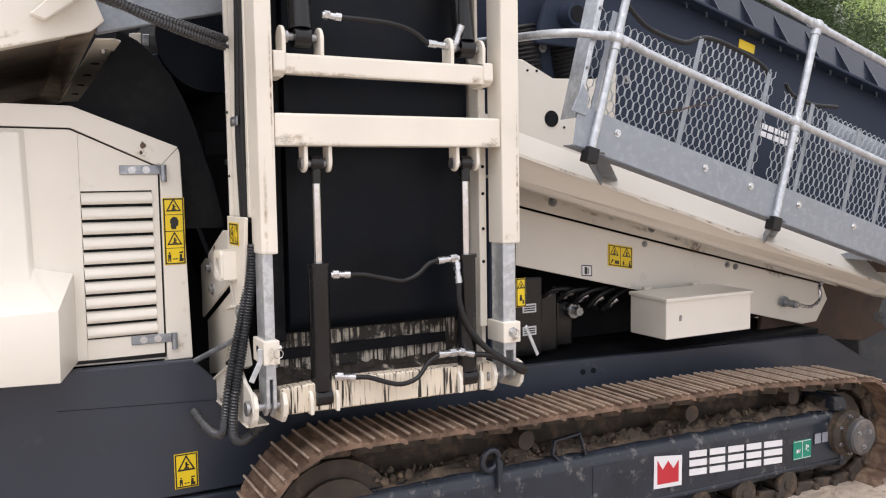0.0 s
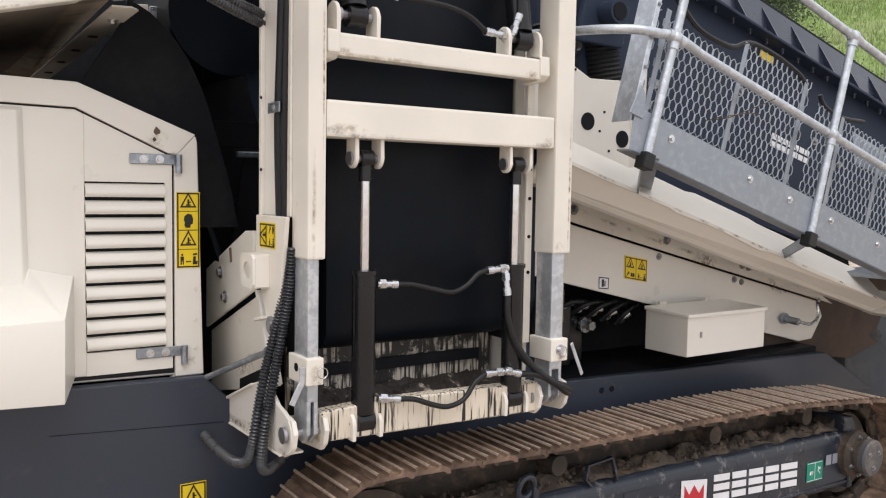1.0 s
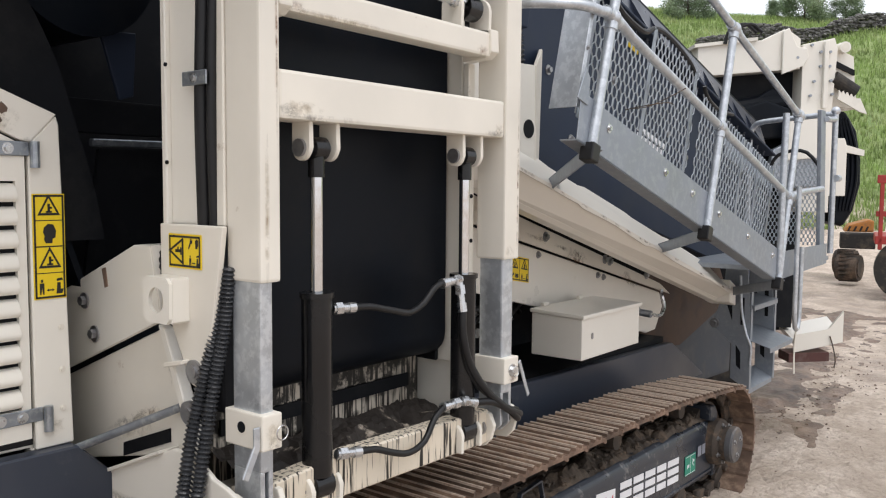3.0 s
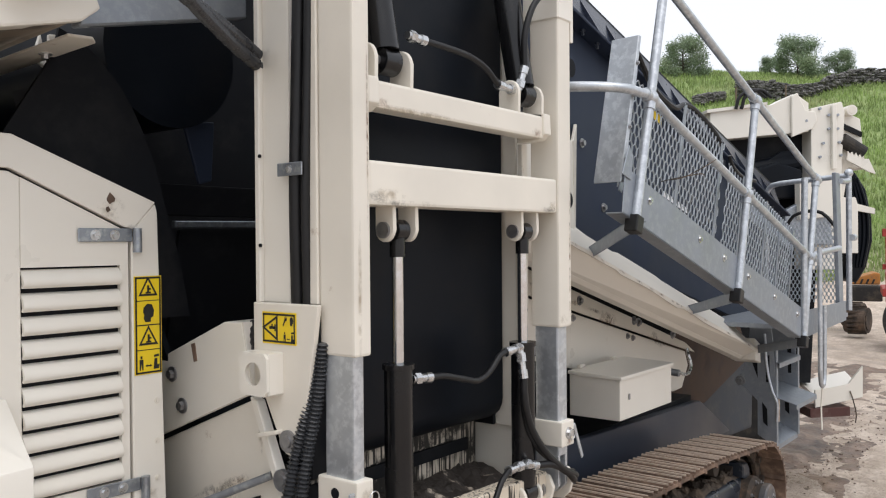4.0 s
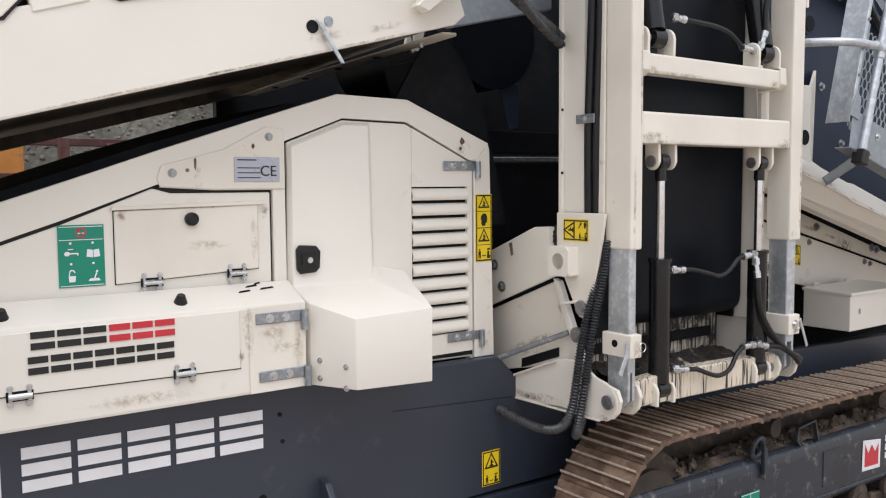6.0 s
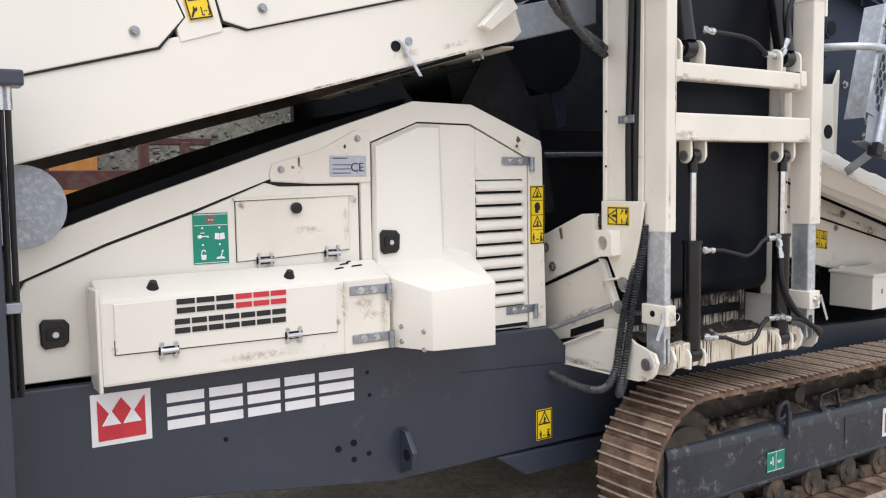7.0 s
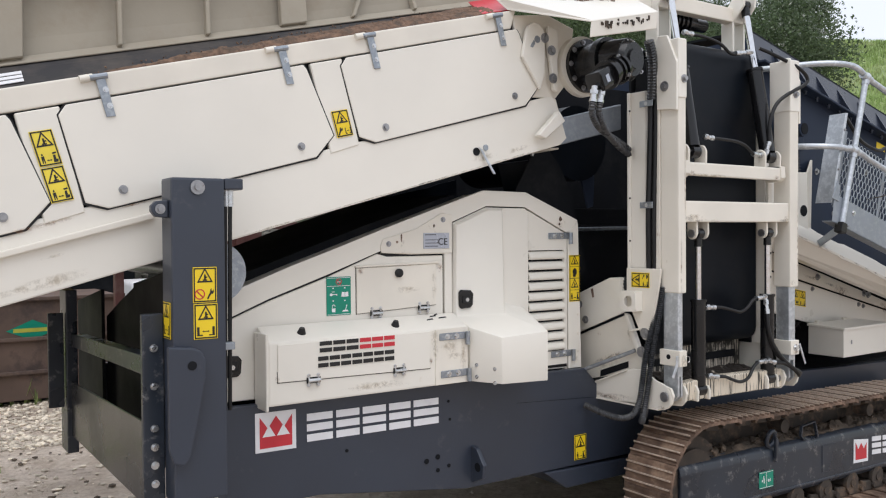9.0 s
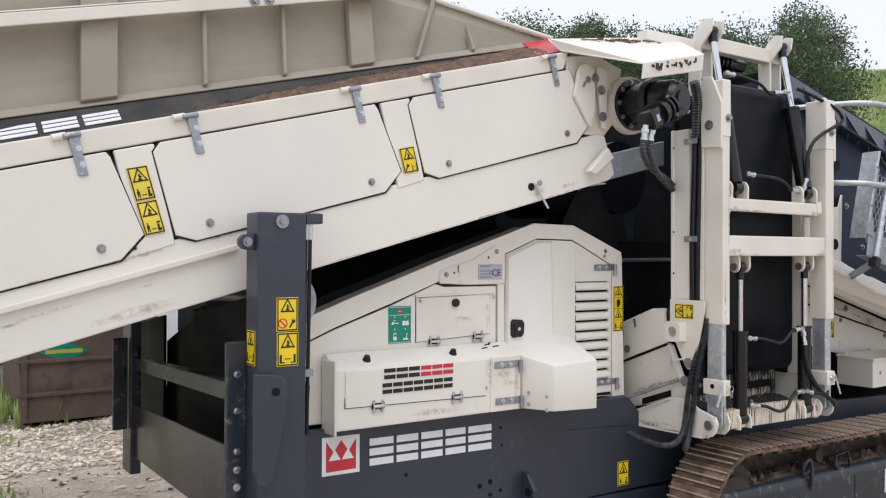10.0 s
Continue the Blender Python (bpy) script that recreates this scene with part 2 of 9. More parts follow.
DIRT = stain_material("brown_hand_dirt", (0.34, 0.25, 0.14), 0.6)
GRIME = stain_material("black_grime", (0.05, 0.04, 0.03), 0.8)
RUSTRUN = stain_material("rust_run", (0.22, 0.10, 0.04), 0.9)


def ground_material():
    m = bpy.data.materials.new("muddy_yard")
    m.use_nodes = True
    n, l = m.node_tree.nodes, m.node_tree.links
    b = n["Principled BSDF"]
    co = n.new("ShaderNodeTexCoord")

    def noise_tex(scale, detail=6, rough=0.6):
        t = n.new("ShaderNodeTexNoise")
        t.inputs["Scale"].default_value, t.inputs["Detail"].default_value, t.inputs["Roughness"].default_value = scale, detail, rough
        l.new(co.outputs["Object"], t.inputs["Vector"])
        return t

    def rng(src, lo, hi, a=0.0, c=1.0):
        r = n.new("ShaderNodeMapRange")
        for k, v in zip((1, 2, 3, 4), (lo, hi, a, c)):
            r.inputs[k].default_value = v
        l.new(src, r.inputs[0])
        return r.outputs[0]

    def mixc(fac, a, c):
        x = n.new("ShaderNodeMix")
        x.data_type = "RGBA"
        l.new(fac, x.inputs[0])
        for slot, v in ((6, a), (7, c)):
            if isinstance(v, tuple):
                x.inputs[slot].default_value = (*v, 1)
            else:
                l.new(v, x.inputs[slot])
        return x.outputs[2]

    big, mid, fine = noise_tex(0.35), noise_tex(2.2), noise_tex(16, 8, 0.7)
    yard = mixc(rng(mid.outputs[0], 0.40, 0.62), (0.57, 0.47, 0.38), (0.77, 0.66, 0.56))
    yard = mixc(rng(fine.outputs[0], 0.45, 0.7), yard, (0.47, 0.37, 0.295))
    wet = rng(big.outputs[0], 0.53, 0.63)
    yard = mixc(wet, yard, (0.37, 0.285, 0.23))
    # meadow on the slope, by height
    sep = n.new("ShaderNodeSeparateXYZ")
    l.new(co.outputs["Object"], sep.inputs[0])
    green = mixc(rng(mid.outputs[0], 0.35, 0.65), (0.20, 0.29, 0.09), (0.32, 0.39, 0.16))
    l.new(mixc(rng(sep.outputs[2], 0.9, 2.0), yard, green), b.inputs["Base Color"])
    l.new(rng(wet, 0, 1, 0.9, 0.34), b.inputs["Roughness"])
    bp = n.new("ShaderNodeBump")
    bp.inputs["Strength"].default_value, bp.inputs["Distance"].default_value = 1.0, 0.05
    l.new(fine.outputs[0], bp.inputs["Height"])
    lumps = noise_tex(5.5, 5, 0.6)
    bp2 = n.new("ShaderNodeBump")
    bp2.inputs["Strength"].default_value, bp2.inputs["Distance"].default_value = 0.7, 0.10
    l.new(lumps.outputs[0], bp2.inputs["Height"])
    l.new(bp.outputs[0], bp2.inputs["Normal"])
    l.new(bp2.outputs[0], b.inputs["Normal"])
    return m


YARD = ground_material()


def streak_material(m, lo, hi):
    """Paint under thin vertical tar runs."""
    n, l = m.node_tree.nodes, m.node_tree.links
    b = n["Principled BSDF"]
    src = b.inputs["Base Color"].links[0].from_socket
    co = n.new("ShaderNodeTexCoord")
    mp = n.new("ShaderNodeMapping")
    mp.inputs["Scale"].default_value = (48, 48, 3.0)
    l.new(co.outputs["Object"], mp.inputs[0])
    t = n.new("ShaderNodeTexNoise")
    t.inputs["Scale"].default_value, t.inputs["Detail"].default_value = 1.6, 6
    l.new(mp.outputs[0], t.inputs["Vector"])
    r = n.new("ShaderNodeMapRange")
    r.inputs[1].default_value, r.inputs[2].default_value = lo, hi
    l.new(t.outputs[0], r.inputs[0])
    x = n.new("ShaderNodeMix")
    x.data_type = "RGBA"
    x.inputs[7].default_value = (0.02, 0.017, 0.014, 1)
    l.new(r.outputs[0], x.inputs[0])
    l.new(src, x.inputs[6])
    l.new(x.outputs[2], b.inputs["Base Color"])


streak_material(DRIP, 0.52, 0.60)
streak_material(TARSHEET, 0.46, 0.54)

# ---- mesh helpers ----
BASE = {}


def thing(name, base, label, category, group="", kind=""):
    e = new(name)
    e.empty_display_size = 0.1
    e.location = base
    BASE[e] = Vector(base)
    return tagged(e, label, category, group, kind)


def part(name, bm, materials, parent, label="", smooth=False, kind=""):
    """Links a bmesh, in world coordinates, as one mesh under a thing or a part."""
    me = bpy.data.meshes.new(name)
    base = BASE.get(parent, Vector())
    bm.normal_update()
    bmesh.ops.translate(bm, verts=bm.verts, vec=-base)
    bm.to_mesh(me)
    bm.free()
    for m in materials if isinstance(materials, (list, tuple)) else (materials,):
        me.materials.append(m)
    if smooth:
        for p in me.polygons:
            p.use_smooth = True
        me.set_sharp_from_angle(angle=radians(38))
    ob = new(name, me)
    ob.parent = parent
    BASE[ob] = base
    return tagged(ob, label, kind=kind)


def single(name, bm, materials, label, category, group="", kind="", smooth=False):
    """A top-level thing of one mesh."""
    ob = part(name, bm, materials, None, "", smooth)
    return tagged(ob, label, category, group, kind)


def nb():
    return bmesh.new()


def face(bm, pts, mi=0):
    f = bm.faces.new([bm.verts.new(p) for p in pts])
    f.material_index = mi
    return f


def slab(bm, pts, off, mi=0, bevel=0.0, seg=2):
    """Extrudes a planar loop of points by the vector off."""
    off = Vector(off)
    a = [bm.verts.new(p) for p in pts]
    b = [bm.verts.new(Vector(p) + off) for p in pts]
    fs = [bm.faces.new(a[::-1]), bm.faces.new(b)]
    for i in range(len(a)):
        j = (i + 1) % len(a)
        fs.append(bm.faces.new((a[i], a[j], b[j], b[i])))
    bmesh.ops.recalc_face_normals(bm, faces=fs)
    for f in fs:
        f.material_index = mi
    if bevel:
        es = {e for f in fs for e in f.edges}
        r = bmesh.ops.bevel(bm, geom=list(es), offset=bevel, segments=seg, profile=0.6, affect="EDGES", clamp_overlap=True)
        for f in r["faces"]:
            f.material_index = mi
    return fs


def box(bm, x0, x1, y0, y1, z0, z1, mi=0, bevel=0.0, seg=2):
    return slab(bm, [(x0, y0, z0), (x1, y0, z0), (x1, y0, z1), (x0, y0, z1)], (0, y1 - y0, 0), mi, bevel, seg)


def xz(bm, pts, y0, y1, mi=0, bevel=0.0, seg=2):
    """A plate from a side outline (x, z), from y0 to y1."""
    return slab(bm, [(x, y0, z) for x, z in pts], (0, y1 - y0, 0), mi, bevel, seg)


def yz(bm, pts, x0, x1, mi=0, bevel=0.0, seg=2):
    return slab(bm, [(x0, y, z) for y, z in pts], (x1 - x0, 0, 0), mi, bevel, seg)


def cyl(bm, p0, p1, r, n=16, r2=None, mi=0, caps=True):
    p0, p1 = Vector(p0), Vector(p1)
    d = (p1 - p0).normalized()
    u = d.orthogonal().normalized()
    v = d.cross(u)
    r2 = r if r2 is None else r2
    rings = []
    for p, q in ((p0, r), (p1, r2)):
        rings.append([bm.verts.new(p + q * (math.cos(a) * u + math.sin(a) * v)) for a in (2 * math.pi * k / n for k in range(n))])
    for k in range(n):
        j = (k + 1) % n
        bm.faces.new((rings[0][k], rings[0][j], rings[1][j], rings[1][k])).material_index = mi
    if caps:
        bm.faces.new(rings[0][::-1]).material_index = mi
        bm.faces.new(rings[1]).material_index = mi


def spline(pts, step=0.02):
    """A smooth line through the points."""
    P = [Vector(p) for p in pts]
    P = [2 * P[0] - P[1]] + P + [2 * P[-1] - P[-2]]
    out = []
    for i in range(1, len(P) - 2):
        k = max(2, int((P[i + 1] - P[i]).length / step))
        for j in range(k):
            t = j / k
            a, b, c, d = P[i - 1 : i + 3]
            out.append(0.5 * (2 * b + (c - a) * t + (2 * a - 5 * b + 4 * c - d) * t * t + (3 * b - a - 3 * c + d) * t**3))
    out.append(P[-2])
    return out


def sweep(bm, line, r, n=10, mi=0, wave=0.0, period=2):
    """A tube along a line; wave swells every second ring, as on a corrugated sleeve."""
    u = None
    last = None
    for i, p in enumerate(line):
        d = (line[min(i + 1, len(line) - 1)] - line[max(i - 1, 0)]).normalized()
        u = d.orthogonal().normalized() if u is None else (u - u.dot(d) * d).normalized()
        v = d.cross(u)
        rr = r + (wave if (i // 1) % period else 0)
        ring = [bm.verts.new(p + rr * (math.cos(a) * u + math.sin(a) * v)) for a in (2 * math.pi * k / n for k in range(n))]
        if last:
            for k in range(n):
                j = (k + 1) % n
                bm.faces.new((last[k], last[j], ring[j], ring[k])).material_index = mi
        else:
            bm.faces.new(ring[::-1]).material_index = mi
        last = ring
    bm.faces.new(last).material_index = mi


def stain(parent, c, U, V, w, h, m, seed=1):
    """A thin uneven dirt mark of width w and height h round c, lying on a surface."""
    rnd = random.Random(seed)
    c, U, V = Vector(c), Vector(U), Vector(V)
    bm = nb()
    lay = bm.loops.layers.uv.new("rim")
    n = 14
    mid = bm.verts.new(c)
    ring = []
    for k in range(n):
        a, q = 2 * math.pi * k / n, rnd.uniform(0.7, 1.15)
        ring.append(bm.verts.new(c + U * (0.5 * w * q * math.cos(a)) + V * (0.5 * h * q * math.sin(a))))
    for k in range(n):
        f = bm.faces.new((mid, ring[k], ring[(k + 1) % n]))
        for lp, v in zip(f.loops, (1.0, 0.0, 0.0)):
            lp[lay].uv = (v, 0.0)
    ob = part("dirt_mark", bm, m, parent)
    ob.visible_shadow = False
    return ob


def bolt(parent, p, d, r=0.012, h=0.010, m=None, name="bolt", washer=1.7):
    """A hexagon head on its washer; d points out of the surface."""
    bm = nb()
    p, d = Vector(p), Vector(d).normalized()
    cyl(bm, p - d * 0.004, p + d * h * 0.35, r * washer, 14)
    cyl(bm, p + d * h * 0.3, p + d * (h * 1.5), r, 6)
    return part(name, bm, m or BOLT, parent)


PICTO = {
    "key": [[(0.05, 0.45), (0.15, 0.62), (0.32, 0.62), (0.42, 0.52), (0.92, 0.52), (0.92, 0.32), (0.84, 0.32), (0.84, 0.42), (0.42, 0.42), (0.32, 0.30), (0.15, 0.30)], [(0.3, 0.74), (0.62, 0.74), (0.62, 0.82), (0.3, 0.82)]],
    "book": [[(0.06, 0.24), (0.48, 0.18), (0.48, 0.74), (0.12, 0.80)], [(0.52, 0.18), (0.94, 0.24), (0.88, 0.80), (0.52, 0.74)]],
    "padlock": [[(0.25, 0.10), (0.75, 0.10), (0.80, 0.48), (0.20, 0.48)], [(0.22, 0.50), (0.32, 0.50), (0.34, 0.70), (0.46, 0.80), (0.44, 0.88), (0.28, 0.78)], [(0.46, 0.80), (0.62, 0.76), (0.70, 0.64), (0.78, 0.70), (0.66, 0.84), (0.44, 0.88)]],
    "lever": [[(0.08, 0.12), (0.92, 0.12), (0.80, 0.30), (0.20, 0.30)], [(0.46, 0.30), (0.56, 0.30), (0.70, 0.66), (0.62, 0.70)], [(0.58, 0.72), (0.74, 0.68), (0.78, 0.82), (0.64, 0.86)]],
    "person": [[(0.12, 0.08), (0.17, 0.08), (0.20, 0.40), (0.23, 0.08), (0.28, 0.08), (0.28, 0.62), (0.12, 0.62)], [(0.16, 0.66), (0.24, 0.66), (0.24, 0.80), (0.16, 0.80)], [(0.36, 0.28), (0.44, 0.36), (0.44, 0.31), (0.56, 0.31), (0.56, 0.36), (0.64, 0.28), (0.56, 0.20), (0.56, 0.25), (0.44, 0.25), (0.44, 0.20)], [(0.70, 0.08), (0.92, 0.08), (0.96, 0.30), (0.86, 0.30), (0.86, 0.62), (0.74, 0.62)], [(0.72, 0.68), (0.94, 0.72), (0.92, 0.84), (0.72, 0.80)]],
    "gap": [[(0.06, 0.10), (0.34, 0.10), (0.34, 0.20), (0.18, 0.20), (0.18, 0.80), (0.06, 0.80)], [(0.94, 0.10), (0.66, 0.10), (0.66, 0.20), (0.82, 0.20), (0.82, 0.80), (0.94, 0.80)], [(0.32, 0.45), (0.40, 0.53), (0.40, 0.48), (0.60, 0.48), (0.60, 0.53), (0.68, 0.45), (0.60, 0.37), (0.60, 0.42), (0.40, 0.42), (0.40, 0.37)]],
    "head": [[(0.30, 0.10), (0.66, 0.10), (0.68, 0.28), (0.84, 0.34), (0.88, 0.62), (0.74, 0.88), (0.44, 0.92), (0.20, 0.76), (0.16, 0.56), (0.24, 0.40), (0.20, 0.26)]],
    "wrench": [[(0.08, 0.16), (0.20, 0.06), (0.60, 0.50), (0.78, 0.50), (0.90, 0.66), (0.84, 0.86), (0.70, 0.72), (0.60, 0.78), (0.66, 0.92), (0.48, 0.86), (0.44, 0.64)]],
}


def tri_mark(bm, c, s, U, V, N, mi):
    """A warning triangle's outline with a plain mark in it."""
    P = lambda x, y: c + U * x + V * y  # noqa: E731
    h = 0.87 * s
    a, b, t = (-s / 2, -h / 3 - 0.04 * s), (s / 2, -h / 3 - 0.04 * s), (0, 2 * h / 3)
    k = 0.70
    o = [P(*a), P(*b), P(*t)]
    i = [P(x * k, y * k) for x, y in (a, b, t)]
    for q in range(3):
        w = (q + 1) % 3
        face(bm, [o[q] + N, o[w] + N, i[w] + N, i[q] + N], mi)
    for (x0, y0, x1, y1) in ((-0.13, -0.22, 0.14, -0.14), (-0.05, -0.16, 0.06, 0.16), (0.02, -0.05, 0.15, 0.03)):
        face(bm, [P(x0 * s, y0 * s) + N, P(x1 * s, y0 * s) + N, P(x1 * s, y1 * s) + N, P(x0 * s, y1 * s) + N], mi)


def sticker(parent, p, U, V, w, h, cells, name="warning_sticker", materials=None, label="", border=True):
    """A printed label: p is its lower left corner. cells: (kind, x, y, w, h) in parts of it, from its lower left."""
    U, V = Vector(U).normalized(), Vector(V).normalized()
    N = U.cross(V).normalized()
    p = Vector(p)
    bm = nb()
    slab(bm, [p, p + U * w, p + U * w + V * h, p + V * h], N * 0.0022, 0, 0.0006, 1)
    P = lambda x, y, k=1: p + U * (x * w) + V * (y * h) + N * (0.0022 + 0.0011 * k)  # noqa: E731

    def rect(x0, y0, x1, y1, mi, k=1):
        face(bm, [P(x0, y0, k), P(x1, y0, k), P(x1, y1, k), P(x0, y1, k)], mi)

    if border:
        e = 0.006
        for (x0, y0, x1, y1) in ((0.03, 0.03 * w / h, 0.97, 0.03 * w / h + e / h), (0.03, 1 - 0.03 * w / h - e / h, 0.97, 1 - 0.03 * w / h), (0.03, 0.03 * w / h, 0.03 + e / w, 1 - 0.03 * w / h), (0.97 - e / w, 0.03 * w / h, 0.97, 1 - 0.03 * w / h)):
            rect(x0, y0, x1, y1, 1)
    rnd = random.Random(int(abs(p.x * 917 + p.z * 331 + w * 77)))
    for kind, x, y, cw, ch in cells:
        cx, cy = x + cw / 2, y + ch / 2
        if kind == "tri":
            tri_mark(bm, P(cx, cy - 0.02 * ch), min(cw * w, ch * h) * 0.92, U, V, N * 0.0001, 1)
        elif kind == "tril":
            tri_mark(bm, P(cx, cy), min(cw * w, ch * h) * 0.92, V, -U, N * 0.0001, 1)
        elif kind == "bar":
            rect(x, y, x + cw, y + ch, 1)
        elif kind == "white":
            rect(x, y, x + cw, y + ch, 2)
        elif kind == "red":
            r = min(cw * w, ch * h) * 0.5
            face(bm, [P(cx, cy) + U * (r * math.cos(a)) + V * (r * math.sin(a)) for a in (k * math.pi / 7 for k in range(14))], 3)
        elif kind == "disc":
            r = min(cw * w, ch * h) * 0.42
            face(bm, [P(cx, cy) + U * (r * math.cos(a)) + V * (r * math.sin(a)) for a in (k * math.pi / 9 for k in range(18))], 1)
            face(bm, [P(cx, cy, 2) + U * (0.32 * r * math.cos(a)) + V * (0.5 * r * math.sin(a)) for a in (k * math.pi / 6 for k in range(12))], 0)
        elif kind in PICTO:
            mi = 2 if materials and materials[0] is GREENV else 1
            for q in PICTO[kind]:
                face(bm, [P(x + cw * a, y + ch * b) for a, b in q], mi)
        elif kind == "ring":
            r = min(cw * w, ch * h) * 0.5
            n = 20
            R = lambda a, f: P(cx, cy) + U * (r * f * math.cos(a)) + V * (r * f * math.sin(a))  # noqa: E731
            for k in range(n):
                a, b = 2 * math.pi * k / n, 2 * math.pi * (k + 1) / n
                face(bm, [R(a, 0.78), R(a, 1.0), R(b, 1.0), R(b, 0.78)], 3)
            face(bm, [R(2.2, 0.9), R(2.5, 0.9), R(5.35, 0.9), R(5.65, 0.9)], 3)
        else:  # a few small marks
            for _ in range(4):
                a, b = x + cw * rnd.uniform(0.08, 0.7), y + ch * rnd.uniform(0.12, 0.62)
                rect(a, b, a + cw * rnd.uniform(0.12, 0.26), b + ch * rnd.uniform(0.14, 0.34), 1 if kind == "marks" else 2)
    return part(name, bm, materials or [YELLOW, INK, WHITE, REDV], parent, label)


FX, UP = Vector((1, 0, 0)), Vector((0, 0, 1))


def glyph_bars(parent, p, U, V, widths, h, gap, m, n=3, name="brand_bar", thick=0.26):
    """A painted brand name as plain bars: each character is n level bars of its width."""
    U, V = Vector(U).normalized(), Vector(V).normalized()
    N = U.cross(V)
    x = 0.0
    for w in widths:
        bm = nb()
        for k in range(n):
            y = (h - thick * h) * (k / (n - 1) if n > 1 else 0)
            q = Vector(p) + U * x + V * y
            slab(bm, [q, q + U * w, q + U * w + V * (thick * h), q + V * (thick * h)], N * 0.003)
        part(name, bm, m, parent)
        x += w + gap


def holed(bm, c, U, V, w, h, r, th, n=24):
    """A plate of width w and height h about c with a round hole right through it."""
    c, U, V = Vector(c), Vector(U).normalized(), Vector(V).normalized()
    N = U.cross(V)
    rings = []
    for k in range(n):
        a = 2 * math.pi * (k + 0.5) / n
        x, y = math.cos(a), math.sin(a)
        f = min((w / 2) / max(abs(x), 1e-6), (h / 2) / max(abs(y), 1e-6))
        o, i = c + U * (x * f) + V * (y * f), c + U * (x * r) + V * (y * r)
        rings.append([bm.verts.new(p) for p in (o, i, i - N * th, o - N * th)])
    for k in range(n):
        a, b = rings[k], rings[(k + 1) % n]
        for q in range(4):
            e = (q + 1) % 4
            bm.faces.new((a[q], b[q], b[e], a[e]))


def curtain(bm, line, across, th):
    """One bent sheet: a line of points drawn out by the vector across."""
    across = Vector(across)
    rows = [[bm.verts.new(q) for q in (p, p + across, p + across + Vector(th), p + Vector(th))] for p in line]
    for a, b in zip(rows, rows[1:]):
        for q in range(4):
            e = (q + 1) % 4
            bm.faces.new((a[q], b[q], b[e], a[e]))
    bm.faces.new(rows[0])
    bm.faces.new(rows[-1][::-1])
    bmesh.ops.recalc_face_normals(bm, faces=bm.faces)

# ---- ground: yard, rising to a meadow slope ----
def land(x, y):
    """Height of the yard and of the slope round it."""
    r = math.hypot(x - 1.0, y - 2.0)
    s = min(1, max(0, (r - 24) / 34))
    s = s * s * (3 - 2 * s)
    w = min(1, max(0, (y + x * 0.4 + 6) / 10))
    turn = math.degrees(math.atan2(x, y - 1.0))
    s_h = 1 + 0.009 * min(12, max(-14, 68.5 - turn))
    z = 13.2 * s * w * s_h + 0.6 * s * noise.noise(Vector((x * 0.05, y * 0.05, 1.3)))
    near = min(1, r / 4)
    return z + 0.035 * near * noise.noise(Vector((x * 0.7, y * 0.7, 0))) + 0.012 * noise.noise(Vector((x * 3, y * 3, 5)))


def build_ground():
    bm = nb()
    def ticks():
        v, out = 0.0, [0.0]
        while v < 900:
            v += max(0.13, abs(v) * 0.035)
            out.append(v)
        return sorted({-t for t in out} | set(out))
    xs = [t + 3 for t in ticks()]
    ys = [t + 4 for t in ticks()]
    grid = [[bm.verts.new((x, y, land(x, y) - 0.015)) for x in xs] for y in ys]
    for j in range(len(ys) - 1):
        for i in range(len(xs) - 1):
            bm.faces.new((grid[j][i], grid[j][i + 1], grid[j + 1][i + 1], grid[j + 1][i]))
    single("ground", bm, YARD, "wet brown mud yard rising to a green meadow slope", "ground", kind="structure", smooth=True)


build_ground()

